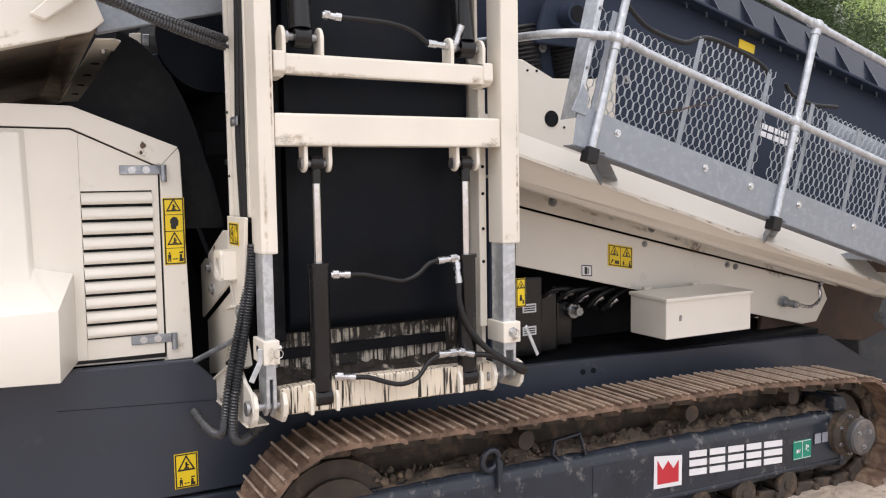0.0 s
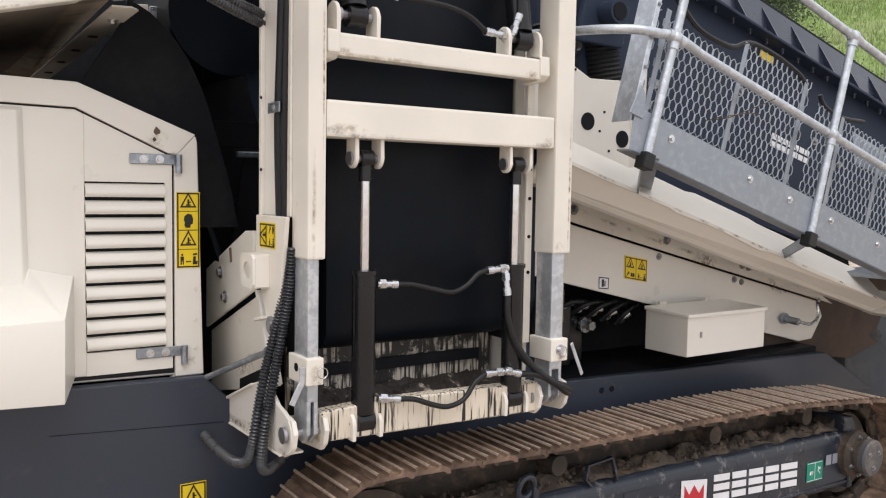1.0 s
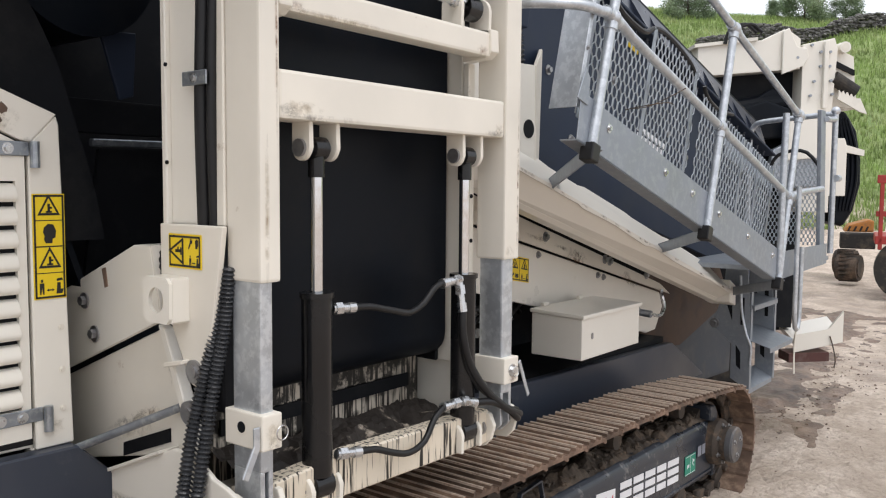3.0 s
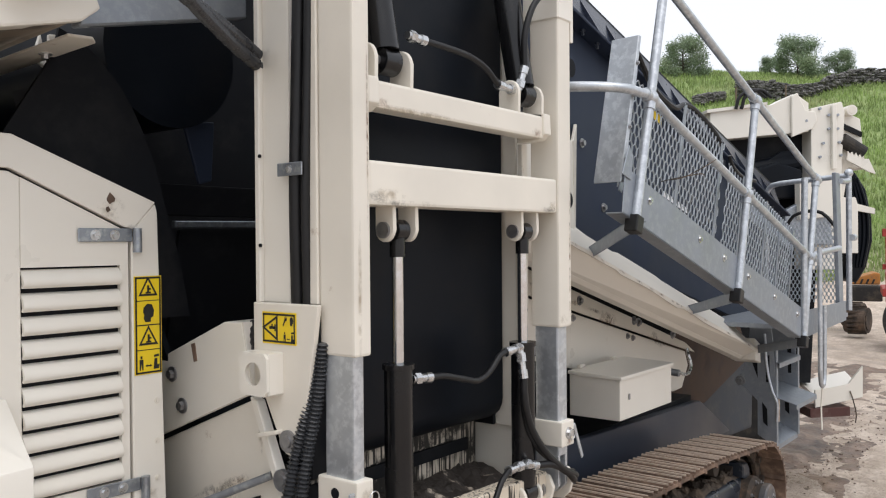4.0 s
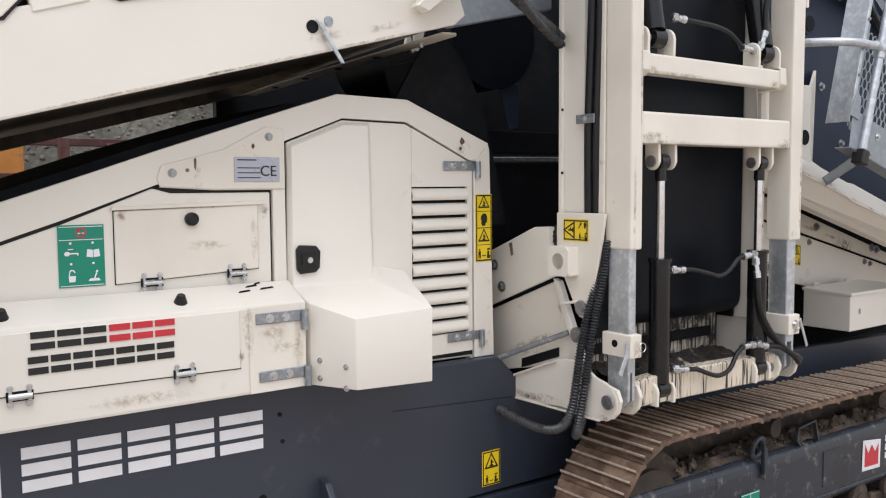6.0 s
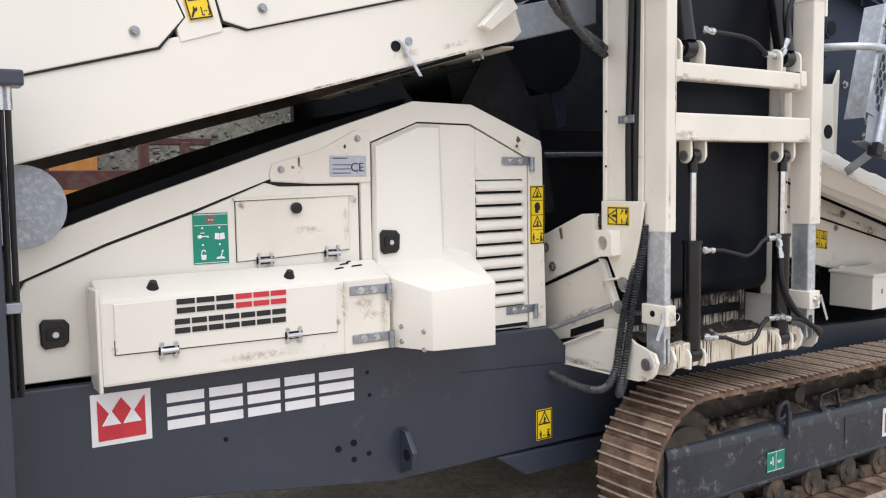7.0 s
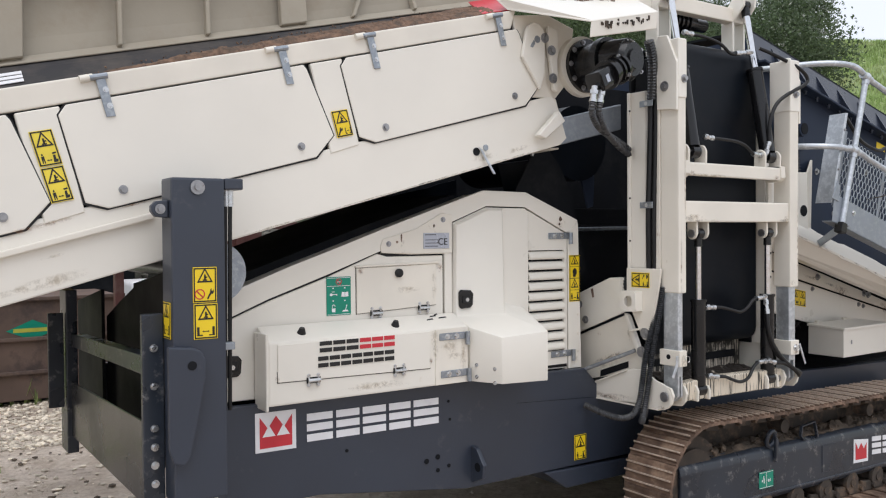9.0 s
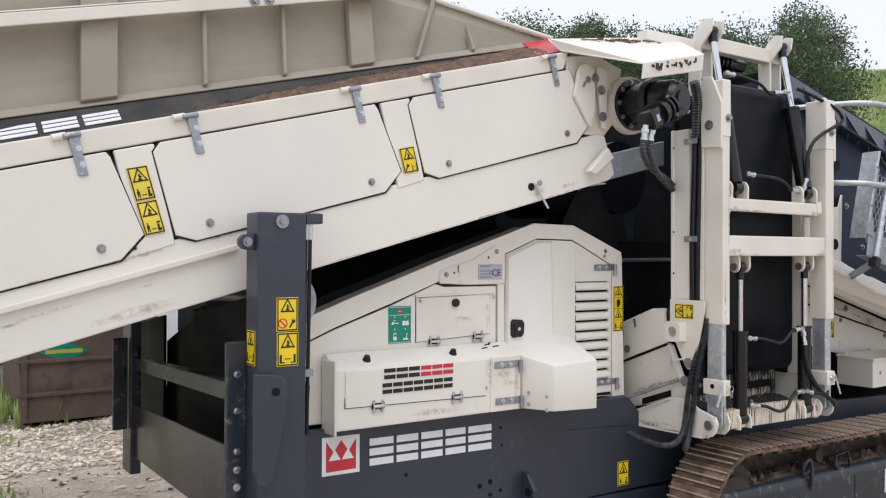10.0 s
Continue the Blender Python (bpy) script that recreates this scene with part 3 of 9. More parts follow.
# ---- chassis ----
def build_chassis():
    t = thing("main_chassis", (1.5, 4.4, 0.5), "slate-grey painted steel chassis beam of a tracked screening machine", "machine chassis")
    bm = nb()
    xz(bm, [(-1.9, 0.68), (-1.18, 0.68), (-0.2, 0.54), (5.95, 0.525), (5.60, 0.715), (5.32, 0.860), (2.9, 0.93), (1.05, 0.93), (0.80, 1.185), (-1.9, 1.225)], 4.05, 4.11, 0, 0.006, 1)
    part("side_beam", bm, SLATE, t)
    bm = nb()
    xz(bm, [(0.2, 1.018), (0.88, 0.979), (0.88, 0.9812), (0.2, 1.0202)], 4.0485, 4.06)
    part("weld_seam", bm, DARK, t)
    bm = nb()
    xz(bm, [(-1.9, 0.62), (-0.4, 0.54), (6.2, 0.50), (6.2, 0.84), (1.05, 0.91), (0.80, 1.16), (-1.9, 1.20)], 6.2, 6.26)
    part("side_beam", bm, SLATE, t)
    for x in (-1.6, 0.7, 2.6, 5.0):
        bm = nb()
        box(bm, x, x + 0.12, 4.112, 6.198, 0.60, 0.84)
        part("cross_member", bm, SLATE, t)
    # deck coloured near-black for the shade under the machine's body
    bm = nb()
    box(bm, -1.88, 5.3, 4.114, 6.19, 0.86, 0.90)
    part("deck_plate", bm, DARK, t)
    bm = nb()
    slab(bm, [(0.42, 4.04, 0.535), (1.6, 4.04, 0.50), (1.6, 4.04, 0.40), (0.62, 4.04, 0.40)], (0, 0.5, 0), 0, 0.01)
    part("track_mount", bm, SLATE, t, "slate-grey box member reaching to the crawler")
    # lifting lug
    bm = nb()
    yz(bm, [(4.05, 0.80), (4.00, 0.79), (3.93, 0.70), (3.94, 0.62), (4.05, 0.57)], -0.16, -0.13, 0, 0.006)
    part("lifting_lug", bm, SLATE, t)
    bm = nb()
    cyl(bm, (-0.163, 3.985, 0.68), (-0.127, 3.985, 0.68), 0.028, 16)
    part("lug_eye", bm, DARK, t)
    # drilled holes and weep holes
    for x, z, r in ((-0.49, 0.755, 0.016), (-0.41, 0.77, 0.016), (-0.41, 0.69, 0.013), (-0.33, 0.705, 0.012), (-0.33, 1.095, 0.009), (-0.32, 0.985, 0.009), (-1.02, 0.90, 0.010), (3.10, 0.85, 0.018), (3.18, 0.85, 0.018)):
        bm = nb()
        cyl(bm, (x, 4.046, z), (x, 4.06, z), r, 14)
        part("drilled_hole", bm, DARK, t)
    # round brand plate and plain brand bars
    bm = nb()
    slab(bm, [(-1.556, 4.049, 0.965), (-1.325, 4.049, 0.962), (-1.325, 4.049, 1.172), (-1.556, 4.049, 1.175)], (0, -0.003, 0), 0, 0.0012, 1)
    x0, x1, z0, z1 = -1.532, -1.349, 0.985, 1.152
    y = 4.0440
    w, h = x1 - x0, z1 - z0
    face(bm, [(x0, y, z0), (x1, y, z0), (x1, y, z1), (x0 + w * 0.75, y, z0 + h * 0.62), (x0 + w / 2, y, z1), (x0 + w * 0.25, y, z0 + h * 0.62), (x0, y, z1)], 1)
    for c in (0.28, 0.72):
        face(bm, [(x0 + w * (c - 0.2), y - 0.001, z0 + h * 0.36), (x0 + w * (c + 0.2), y - 0.001, z0 + h * 0.36), (x0 + w * c, y - 0.001, z0 + h * 0.72)], 0)
    part("brand_plate", bm, [WHITE, REDV], t, "white plate with red shapes")
    glyph_bars(t, (-1.262, 4.048, 0.985), (1, 0, -0.012), UP, [0.155, 0.145, 0.150, 0.145, 0.175], 0.152, 0.022, WHITE)
    sticker(t, (0.692, 4.047, 0.574), FX, UP, 0.110, 0.168, [("tri", 0.08, 0.40, 0.84, 0.55), ("person", 0.1, 0.04, 0.8, 0.34)])
    # end frame of the hopper side: posts, rails and an end sheet
    bm = nb()
    box(bm, -2.225, -2.16, 5.40, 5.60, 0.78, 1.78, 0, 0.006)
    part("end_post", bm, FRAMEP, t)
    bm = nb()
    box(bm, -2.32, -2.23, 5.45, 5.47, 1.06, 1.64, 0, 0.006)
    part("end_flange", bm, FRAMEP, t)
    bm = nb()
    slab(bm, [(-2.20, 3.74, 1.485), (-2.20, 5.40, 1.436), (-2.20, 5.40, 1.513), (-2.20, 3.74, 1.572)], (0.07, 0, 0), 0, 0.006)
    part("end_rail", bm, FRAMEP, t)
    bm = nb()
    slab(bm, [(-2.20, 3.74, 0.892), (-2.20, 5.40, 0.886), (-2.20, 5.40, 1.22), (-2.20, 3.74, 1.275)], (0.012, 0, 0), 0, 0.004, 1)
    part("end_sheet", bm, SHEETG, t, "scuffed dark steel end sheet")
    bm = nb()
    yz(bm, [(4.05, 0.90), (5.575, 0.90), (5.575, 1.592), (5.25, 1.70), (4.817, 1.833), (4.107, 1.950), (4.05, 1.955)], -1.95, -1.92)
    part("belt_end", bm, DARK, t, "black rubber sheet at the belt's tail")
    bm = nb()
    yz(bm, [(5.44, 0.92), (6.18, 0.92), (6.18, 1.66), (5.44, 1.775)], -2.01, -1.99, 0, 0.003, 1)
    part("tail_plate", bm, DARK, t)
    return t


build_chassis()


# ---- hopper support leg ----
def build_leg():
    t = thing("support_leg", (-2.0, 3.65, 0.0), "slate-grey square steel post under the hopper with warning stickers", "support post")
    bm = nb()
    box(bm, -2.115, -1.875, 3.565, 3.72, 0.925, 2.365, 0, 0.012)
    part("post", bm, SLATE, t)
    bm = nb()
    box(bm, -2.068, -1.915, 3.58, 3.705, 0.02, 0.9255, 0, 0.008)
    part("inner_tube", bm, CREAMW, t, "scuffed pale inner tube")
    bm = nb()
    box(bm, -2.15, -1.84, 3.50, 3.785, -0.03, 0.02, 0, 0.006)
    part("foot_pad", bm, FRAMEP, t)
    bm = nb()
    box(bm, -1.873, -1.785, 3.57, 3.68, 2.315, 2.366, 0, 0.008)
    part("top_arm", bm, SLATE, t)
    bm = nb()
    xz(bm, [(-2.190, 2.215), (-2.172, 2.192), (-2.117, 2.186), (-2.117, 2.266), (-2.172, 2.260), (-2.190, 2.240)], 3.60, 3.64, 0, 0.006)
    part("side_lug", bm, SLATE, t)
    bolt(t, (-2.153, 3.598, 2.226), (0, -1, 0), 0.013)
    bm = nb()
    cyl(bm, (-2.00, 3.567, 2.322), (-2.00, 3.555, 2.322), 0.032, 20)
    cyl(bm, (-2.00, 3.556, 2.322), (-2.00, 3.545, 2.322), 0.015, 12)
    part("pivot_pin", bm, BOLT, t)
    # folded foot plate
    bm = nb()
    xz(bm, [(-2.150, 1.630), (-2.040, 1.618), (-2.005, 1.600), (-1.986, 1.560), (-1.988, 1.48), (-2.01, 1.36), (-2.06, 1.13), (-2.09, 1.105), (-2.13, 1.12), (-2.150, 1.18)], 3.515, 3.545, 0, 0.008)
    part("foot_plate", bm, SLATE, t)
    bm = nb()
    cyl(bm, (-2.048, 3.512, 1.541), (-2.048, 3.52, 1.541), 0.020, 16)
    part("foot_hole", bm, DARK, t)
    # bolted flange beside it
    bm = nb()
    box(bm, -2.212, -2.118, 3.70, 3.735, 0.89, 1.76, 0, 0.006)
    part("flange", bm, FRAMEP, t)
    for z in (1.607, 1.437, 1.247, 1.163, 1.081, 0.998):
        bolt(t, (-2.163, 3.699, z), (0, -1, 0), 0.012, 0.012, ZINC, washer=1.5)
    sticker(t, (-2.026, 3.564, 1.81), FX, UP, 0.108, 0.158, [("tri", 0.05, 0.48, 0.9, 0.5), ("ring", 0.06, 0.06, 0.44, 0.36), ("wrench", 0.55, 0.06, 0.36, 0.36)])
    sticker(t, (-2.024, 3.564, 1.647), FX, UP, 0.108, 0.158, [("tri", 0.05, 0.46, 0.9, 0.5), ("gap", 0.08, 0.06, 0.84, 0.36)])
    sticker(t, (-2.1162, 3.70, 1.652), (0, -1, 0), UP, 0.108, 0.162, [("tri", 0.05, 0.5, 0.9, 0.48), ("gap", 0.08, 0.08, 0.84, 0.36)])
    # hydraulic hoses on its flank
    for k, dx in enumerate((0.0, 0.022)):
        bm = nb()
        sweep(bm, spline([(-1.852 + dx, 3.62, 2.30), (-1.855 + dx, 3.62, 2.1), (-1.858 + dx, 3.63, 1.6), (-1.858 + dx, 3.64, 1.3)], 0.05), 0.010, 8)
        part("hose", bm, RUBBER, t, smooth=True)
        bm = nb()
        cyl(bm, (-1.852 + dx, 3.62, 2.24), (-1.852 + dx, 3.62, 2.32), 0.014, 10)
        part("hose_fitting", bm, ZINC, t)
    bm = nb()
    box(bm, -1.874, -1.825, 3.59, 3.66, 1.585, 1.62, 0, 0.004)
    part("hose_clamp", bm, HINGE, t)
    return t


build_leg()


# ---- crawler ----
TRX, TRZ, TLEN, TR = 1.325, 0.437, 3.50, 0.400
TR2 = 0.365  # smaller sprocket end; the top run drops to it behind the last carrier roller


def track_loop():
    """Points of the chain line, with a slight sag between the top rollers."""
    pts = []
    for k in range(0, 40):
        a = radians(90 + 180 * k / 39)
        pts.append((TRX + TR * math.cos(a), TRZ + TR * math.sin(a)))
    for k in range(1, 40):
        pts.append((TRX + TLEN * k / 40, TRZ - TR))
    for k in range(0, 40):
        a = radians(-90 + 180 * k / 39)
        pts.append((TRX + TLEN + TR2 * math.cos(a), TRZ - TR + TR2 + TR2 * math.sin(a)))
    for k in range(1, 40):
        f = k / 40
        drop = 2 * (TR - TR2) * max(0.0, (TLEN * (1 - f) - 2.5) / (TLEN - 2.5)) ** 1.4
        pts.append((TRX + TLEN * (1 - f), TRZ + TR - drop - 0.012 * math.sin(math.pi * f) ** 2 - 0.005 * math.sin(3 * math.pi * f)))
    tilt = radians(1.15)
    out = []
    for x, z in pts:
        dx, dz = x - TRX, z - TRZ
        out.append((TRX + dx * math.cos(tilt) + dz * math.sin(tilt), TRZ + 0.003 - dx * math.sin(tilt) + dz * math.cos(tilt)))
    return out


def along(loop, count):
    P = np.array(loop + loop[:1])
    d = np.r_[0, np.cumsum(np.hypot(*np.diff(P, axis=0).T))]
    s = np.arange(count) / count * d[-1]
    f = lambda q: np.array([np.interp(q % d[-1], d, P[:, 0]), np.interp(q % d[-1], d, P[:, 1])])  # noqa: E731
    return [(f(q), (f(q + 0.06) - f(q - 0.06))) for q in s], d[-1]


def build_crawler():
    t = thing("crawler_track", (3.0, 3.65, 0.0), "rusty steel crawler track with worn grouser shoes on a dark frame", "crawler track")
    loop = track_loop()
    count = 53
    spots, total = along(loop, count)
    pitch = total / count
    # one shoe in local axes: x along the chain, y across, z outward
    bm = nb()
    L = pitch * 0.5 - 0.001
    prof = [(-L, 0.0), (-L, 0.016)]
    for gx, top in ((-0.062, 0.037), (-0.006, 0.037), (0.050, 0.033)):
        prof += [(gx - 0.010, 0.016), (gx - 0.0056, 0.029), (gx - 0.0042, top), (gx + 0.0042, top), (gx + 0.0055, 0.029), (gx + 0.009, 0.016)]
    prof += [(L - 0.004, 0.016), (L + 0.012, 0.004), (L + 0.016, -0.012), (L + 0.002, -0.014), (L - 0.02, 0.0)]
    slab(bm, [(x, -0.195, z) for x, z in prof], (0, 0.39, 0), 0)
    for f in bm.faces:
        zs = sorted(v.co.z for v in f.verts)
        if zs[0] > 0.0285:
            f.material_index = 1
    me = bpy.data.meshes.new("track_shoe")
    bm.normal_update()
    bm.to_mesh(me)
    bm.free()
    for m in (SHOE, GROUSER, CHAIN):
        me.materials.append(m)
    rnd = random.Random(4)
    chain = nb()
    for p, d in spots:
        d = Vector((d[0], 0, d[1])).normalized()
        outw = Vector((d.z, 0, -d.x))
        outw = outw if outw.dot(Vector((p[0] - 3.0, 0, p[1] - 0.43))) > 0 or abs(p[0] - 3.0) < 1.5 and outw.z * (p[1] - 0.4) > 0 else -outw
        o = new("track_shoe", me)
        o.parent = t
        y = Vector((0, 1, 0))
        x = y.cross(outw)
        m = Matrix((x, y, outw)).transposed().to_4x4()
        m.translation = Vector((p[0], 3.597 + rnd.uniform(-0.003, 0.003), p[1])) - BASE[t]
        o.matrix_local = m @ Matrix.Rotation(rnd.uniform(-0.012, 0.012), 4, "Y")
        c = Vector((p[0], 0, p[1]))
        for yy in (3.56, 3.70):
            q = c - outw * 0.002
            a = [q - d * 0.085, q + d * 0.085, q + d * 0.075 - outw * 0.075, q - d * 0.06 - outw * 0.085]
            slab(chain, [(v.x, yy, v.z) for v in a], (0, 0.035, 0), 0, 0.006, 1)
        cyl(chain, (c.x - outw.x * 0.045 + d.x * 0.08, 3.535, c.z - outw.z * 0.045 + d.z * 0.08), (c.x - outw.x * 0.045 + d.x * 0.08, 3.76, c.z - outw.z * 0.045 + d.z * 0.08), 0.024, 10)
    part("chain", chain, CHAIN, t, "muddy link chain under the shoes", kind="stuff")
    # frame
    bm = nb()
    prof = [(3.545, 0.225), (3.545, 0.500), (3.556, 0.545), (3.59, 0.575), (3.72, 0.575), (3.76, 0.54), (3.76, 0.225), (3.74, 0.19), (3.565, 0.19)]
    slab(bm, [(1.165, y, z + 0.002) for y, z in prof], (3.635, 0, -0.068), 0, 0.012, 2)
    part("track_frame", bm, FRAMEP, t, "scuffed dark-painted track frame")
    bm = nb()
    slab(bm, [(1.20, 3.538, 0.223), (4.79, 3.538, 0.156), (4.79, 3.538, 0.178), (1.20, 3.538, 0.245)], (0, 0.02, 0), 0, 0.004, 1)
    part("frame_rib", bm, FRAMEP, t)
    bm = nb()
    slab(bm, [(1.25, 3.79, 0.12), (4.85, 3.79, 0.06), (4.85, 3.79, 0.60), (3.9, 3.79, 0.715), (1.25, 3.79, 0.77)], (0, 0.02, 0), 0, 0.004, 1)
    part("inner_plate", bm, CHAIN, t, "mud-covered inner plate")
    bm = nb()
    slab(bm, [(4.79, 3.53, 0.12), (4.84, 3.53, 0.12), (4.84, 3.53, 0.545), (4.80, 3.53, 0.590), (4.72, 3.53, 0.598), (4.72, 3.53, 0.50), (4.79, 3.53, 0.48)], (0, 0.24, 0), 0, 0.008, 1)
    part("frame_end", bm, FRAMEP, t)
    for x, r, nm in ((TRX, 0.30, "idler_wheel"), (TRX + TLEN, 0.26, "drive_sprocket")):
        z = TRZ - (x - TRX) * 0.0201 - (TR - TR2 if x > 3 else 0)
        bm = nb()
        cyl(bm, (x, 3.60, z), (x, 3.72, z), r, 40)
        cyl(bm, (x, 3.57, z), (x, 3.75, z), r * 0.72, 32)
        cyl(bm, (x, 3.565 if nm == "idler_wheel" else 3.40, z), (x, 3.76, z), r * 0.38, 28)
        part(nm, bm, CHAIN, t, smooth=True)
    bm = nb()
    z = TRZ - TLEN * 0.0201 - (TR - TR2) + 0.015
    cyl(bm, (TRX + TLEN, 3.50, z), (TRX + TLEN, 3.62, z), 0.150, 36)
    cyl(bm, (TRX + TLEN, 3.475, z), (TRX + TLEN, 3.50, z), 0.132, 36, 0.148)
    cyl(bm, (TRX + TLEN, 3.43, z), (TRX + TLEN, 3.48, z), 0.105, 32)
    hub = part("drive_hub", bm, CHAIN, t, "mud-caked drive hub", smooth=True)
    bm = nb()
    cyl(bm, (TRX + TLEN, 3.400, z), (TRX + TLEN, 3.435, z), 0.116, 36)
    cyl(bm, (TRX + TLEN, 3.390, z), (TRX + TLEN, 3.401, z), 0.106, 36, 0.114)
    part("hub_cover", bm, HUBM, hub, "scuffed dark round hub cover", smooth=True)
    for k in range(3):
        a = 2 * math.pi * k / 3 + 0.5
        bolt(hub, (TRX + TLEN + 0.06 * math.cos(a), 3.391, z + 0.06 * math.sin(a)), (0, -1, 0), 0.010, 0.008)
    for k in range(7):
        a = 2 * math.pi * k / 7
        bolt(hub, (TRX + TLEN + 0.122 * math.cos(a), 3.476, z + 0.122 * math.sin(a)), (0, -1, 0), 0.009, 0.012)
    for k in range(8):
        x = 1.72 + k * 0.37
        zz = 0.145 - (x - TRX) * 0.0201
        bm = nb()
        cyl(bm, (x, 3.56, zz), (x, 3.74, zz), 0.062, 18)
        cyl(bm, (x, 3.545, zz), (x, 3.575, zz), 0.085, 20)
        cyl(bm, (x, 3.535, zz), (x, 3.546, zz), 0.032, 12)
        part("bottom_roller", bm, CHAIN, t, smooth=True)
    for x in (2.39, 3.55, 4.42):
        bm = nb()
        zz = 0.70 - (x - TRX) * 0.0201 - 0.02
        cyl(bm, (x, 3.60, zz), (x, 3.72, zz), 0.05, 18)
        part("top_roller", bm, CHAIN, t, smooth=True)
    # bent strip bracket standing on the frame
    bm = nb()
    strip = [(2.560, 0.535), (2.520, 0.575), (2.535, 0.648), (2.705, 0.664), (2.740, 0.565), (2.745, 0.535)]
    cen = Vector((2.63, 0, 0.56))
    for (xa, za), (xb, zb) in zip(strip, strip[1:]):
        ia, ib = [Vector((q, 0, h)) + (cen - Vector((q, 0, h))).normalized() * 0.012 for q, h in ((xa, za), (xb, zb))]
        slab(bm, [(xa, 3.552, za), (xb, 3.552, zb), (ib.x, 3.552, ib.z), (ia.x, 3.552, ia.z)], (0, 0.022, 0), 0)
    part("bent_bracket", bm, FRAMEP, t)
    # lifting eye
    bm = nb()
    ring = [(2.135 + 0.046 * math.cos(a), 3.545 - 0.25 * (0.05 * math.sin(a)), 0.615 + 0.055 * math.sin(a)) for a in (2 * math.pi * k / 22 for k in range(23))]
    sweep(bm, [Vector(p) for p in ring], 0.016, 8)
    slab(bm, [(2.165, 3.52, 0.44), (2.19, 3.52, 0.44), (2.20, 3.52, 0.60), (2.165, 3.52, 0.63)], (0, 0.025, 0), 0, 0.005, 1)
    part("lifting_eye", bm, FRAMEP, t, smooth=True)
    # spilt earth on the frame and between the runs
    for (x0, x1, y0, y1, z0, hgt, seed) in ((1.45, 4.75, 3.575, 3.82, 0.555, 0.085, 3), (4.05, 4.75, 3.56, 3.72, 0.555, 0.11, 8)):
        bm = nb()
        nx, ny = 130, 10
        rows = []
        for j in range(ny + 1):
            row = []
            for i in range(nx + 1):
                fx, fy = i / nx, j / ny
                x, y = x0 + (x1 - x0) * fx, y0 + (y1 - y0) * fy
                e = min(1, 6 * fx, 6 * (1 - fx)) * math.sin(math.pi * min(1, fy * 1.2 + 0.05)) ** 0.7
                q = noise.fractal(Vector((x * 7, y * 9, seed)), 1.0, 2.0, 5)
                row.append(bm.verts.new((x, y, z0 - (x - TRX) * 0.0201 + hgt * e * (0.45 + 0.55 * q) + 0.012)))
            rows.append(row)
        for j in range(ny):
            for i in range(nx):
                bm.faces.new((rows[j][i], rows[j][i + 1], rows[j + 1][i + 1], rows[j + 1][i]))
        part("mud", bm, MUDPILE, t, "dried earth and stones lying on the frame", kind="stuff")
    clods = nb()
    rnd = random.Random(9)
    for _ in range(300):
        x, y = rnd.uniform(1.5, 4.75), rnd.uniform(3.585, 3.74)
        r = rnd.uniform(0.004, 0.014) * (2.2 if rnd.random() < 0.07 else 1)
        c = Vector((x, y, 0.580 - (x - TRX) * 0.0201 + rnd.uniform(0.0, 0.035)))
        v = bmesh.ops.create_icosphere(clods, subdivisions=1, radius=r)["verts"]
        for w in v:
            w.co = c + w.co * rnd.uniform(0.7, 1.25)
    part("loose_earth", clods, MUDPILE, t, "loose clods", kind="stuff")
    bm = nb()
    xz(bm, [(2.775, 0.262), (2.955, 0.258), (2.955, 0.462), (2.775, 0.466)], 3.540, 3.546, 0, 0.002, 1)
    part("access_plate", bm, FRAMEP, t)
    # brand plate, plain bars and green labels on the frame's flank
    tl = -0.0201
    bm = nb()
    slab(bm, [(3.205, 3.543, 0.262), (3.415, 3.543, 0.250), (3.418, 3.543, 0.426), (3.208, 3.543, 0.452)], (0, -0.003, 0), 0, 0.001, 1)
    face(bm, [(3.23, 3.5385, 0.285), (3.39, 3.5385, 0.277), (3.39, 3.5385, 0.405), (3.35, 3.5385, 0.36), (3.31, 3.5385, 0.412), (3.27, 3.5385, 0.365), (3.23, 3.5385, 0.425)], 1)
    part("brand_plate", bm, [WHITE, REDV], t, "white plate with red shapes")
    glyph_bars(t, (3.475, 3.543, 0.292), (1, 0, -0.07), UP, [0.135, 0.125, 0.13, 0.125, 0.16], 0.145, 0.025, WHITE)
    for x, z in ((4.35, 0.232), (1.995, 0.268)):
        sticker(t, (x, 3.543, z), (1, 0, tl), UP, 0.165, 0.122, [("white", 0.03, 0.04, 0.94, 0.03), ("white", 0.03, 0.93, 0.94, 0.03), ("white", 0.49, 0.04, 0.025, 0.9), ("wmarks", 0.08, 0.2, 0.36, 0.6), ("wmarks", 0.56, 0.2, 0.36, 0.6)], "green_label", [GREENV, WHITE, WHITE], "green and white safety label", False)
    sticker(t, (4.54, 3.543, 0.30), (1, 0, tl), UP, 0.14, 0.08, [("bar", 0.06, 0.1, 0.4, 0.8), ("bar", 0.56, 0.1, 0.38, 0.8)], "data_plate", [FRAMEP, SILVER], "", False)
    return t


build_crawler()


# ---- engine housing ----
def hinge_pair(t, x, z, w=0.18, y=4.095):
    bm = nb()
    box(bm, x, x + w, y - 0.006, y, z - 0.021, z + 0.021, 0, 0.003, 1)
    strap = part("hinge_strap", bm, HINGE, t)
    bm = nb()
    cyl(bm, (x + w + 0.012, y - 0.012, z - 0.055), (x + w + 0.012, y - 0.012, z + 0.022), 0.014, 14)
    part("hinge_barrel", bm, HINGE, strap)
    for f in (0.3, 0.65):
        bolt(strap, (x + w * f, y - 0.006, z), (0, -1, 0), 0.010, 0.007, ZINC)


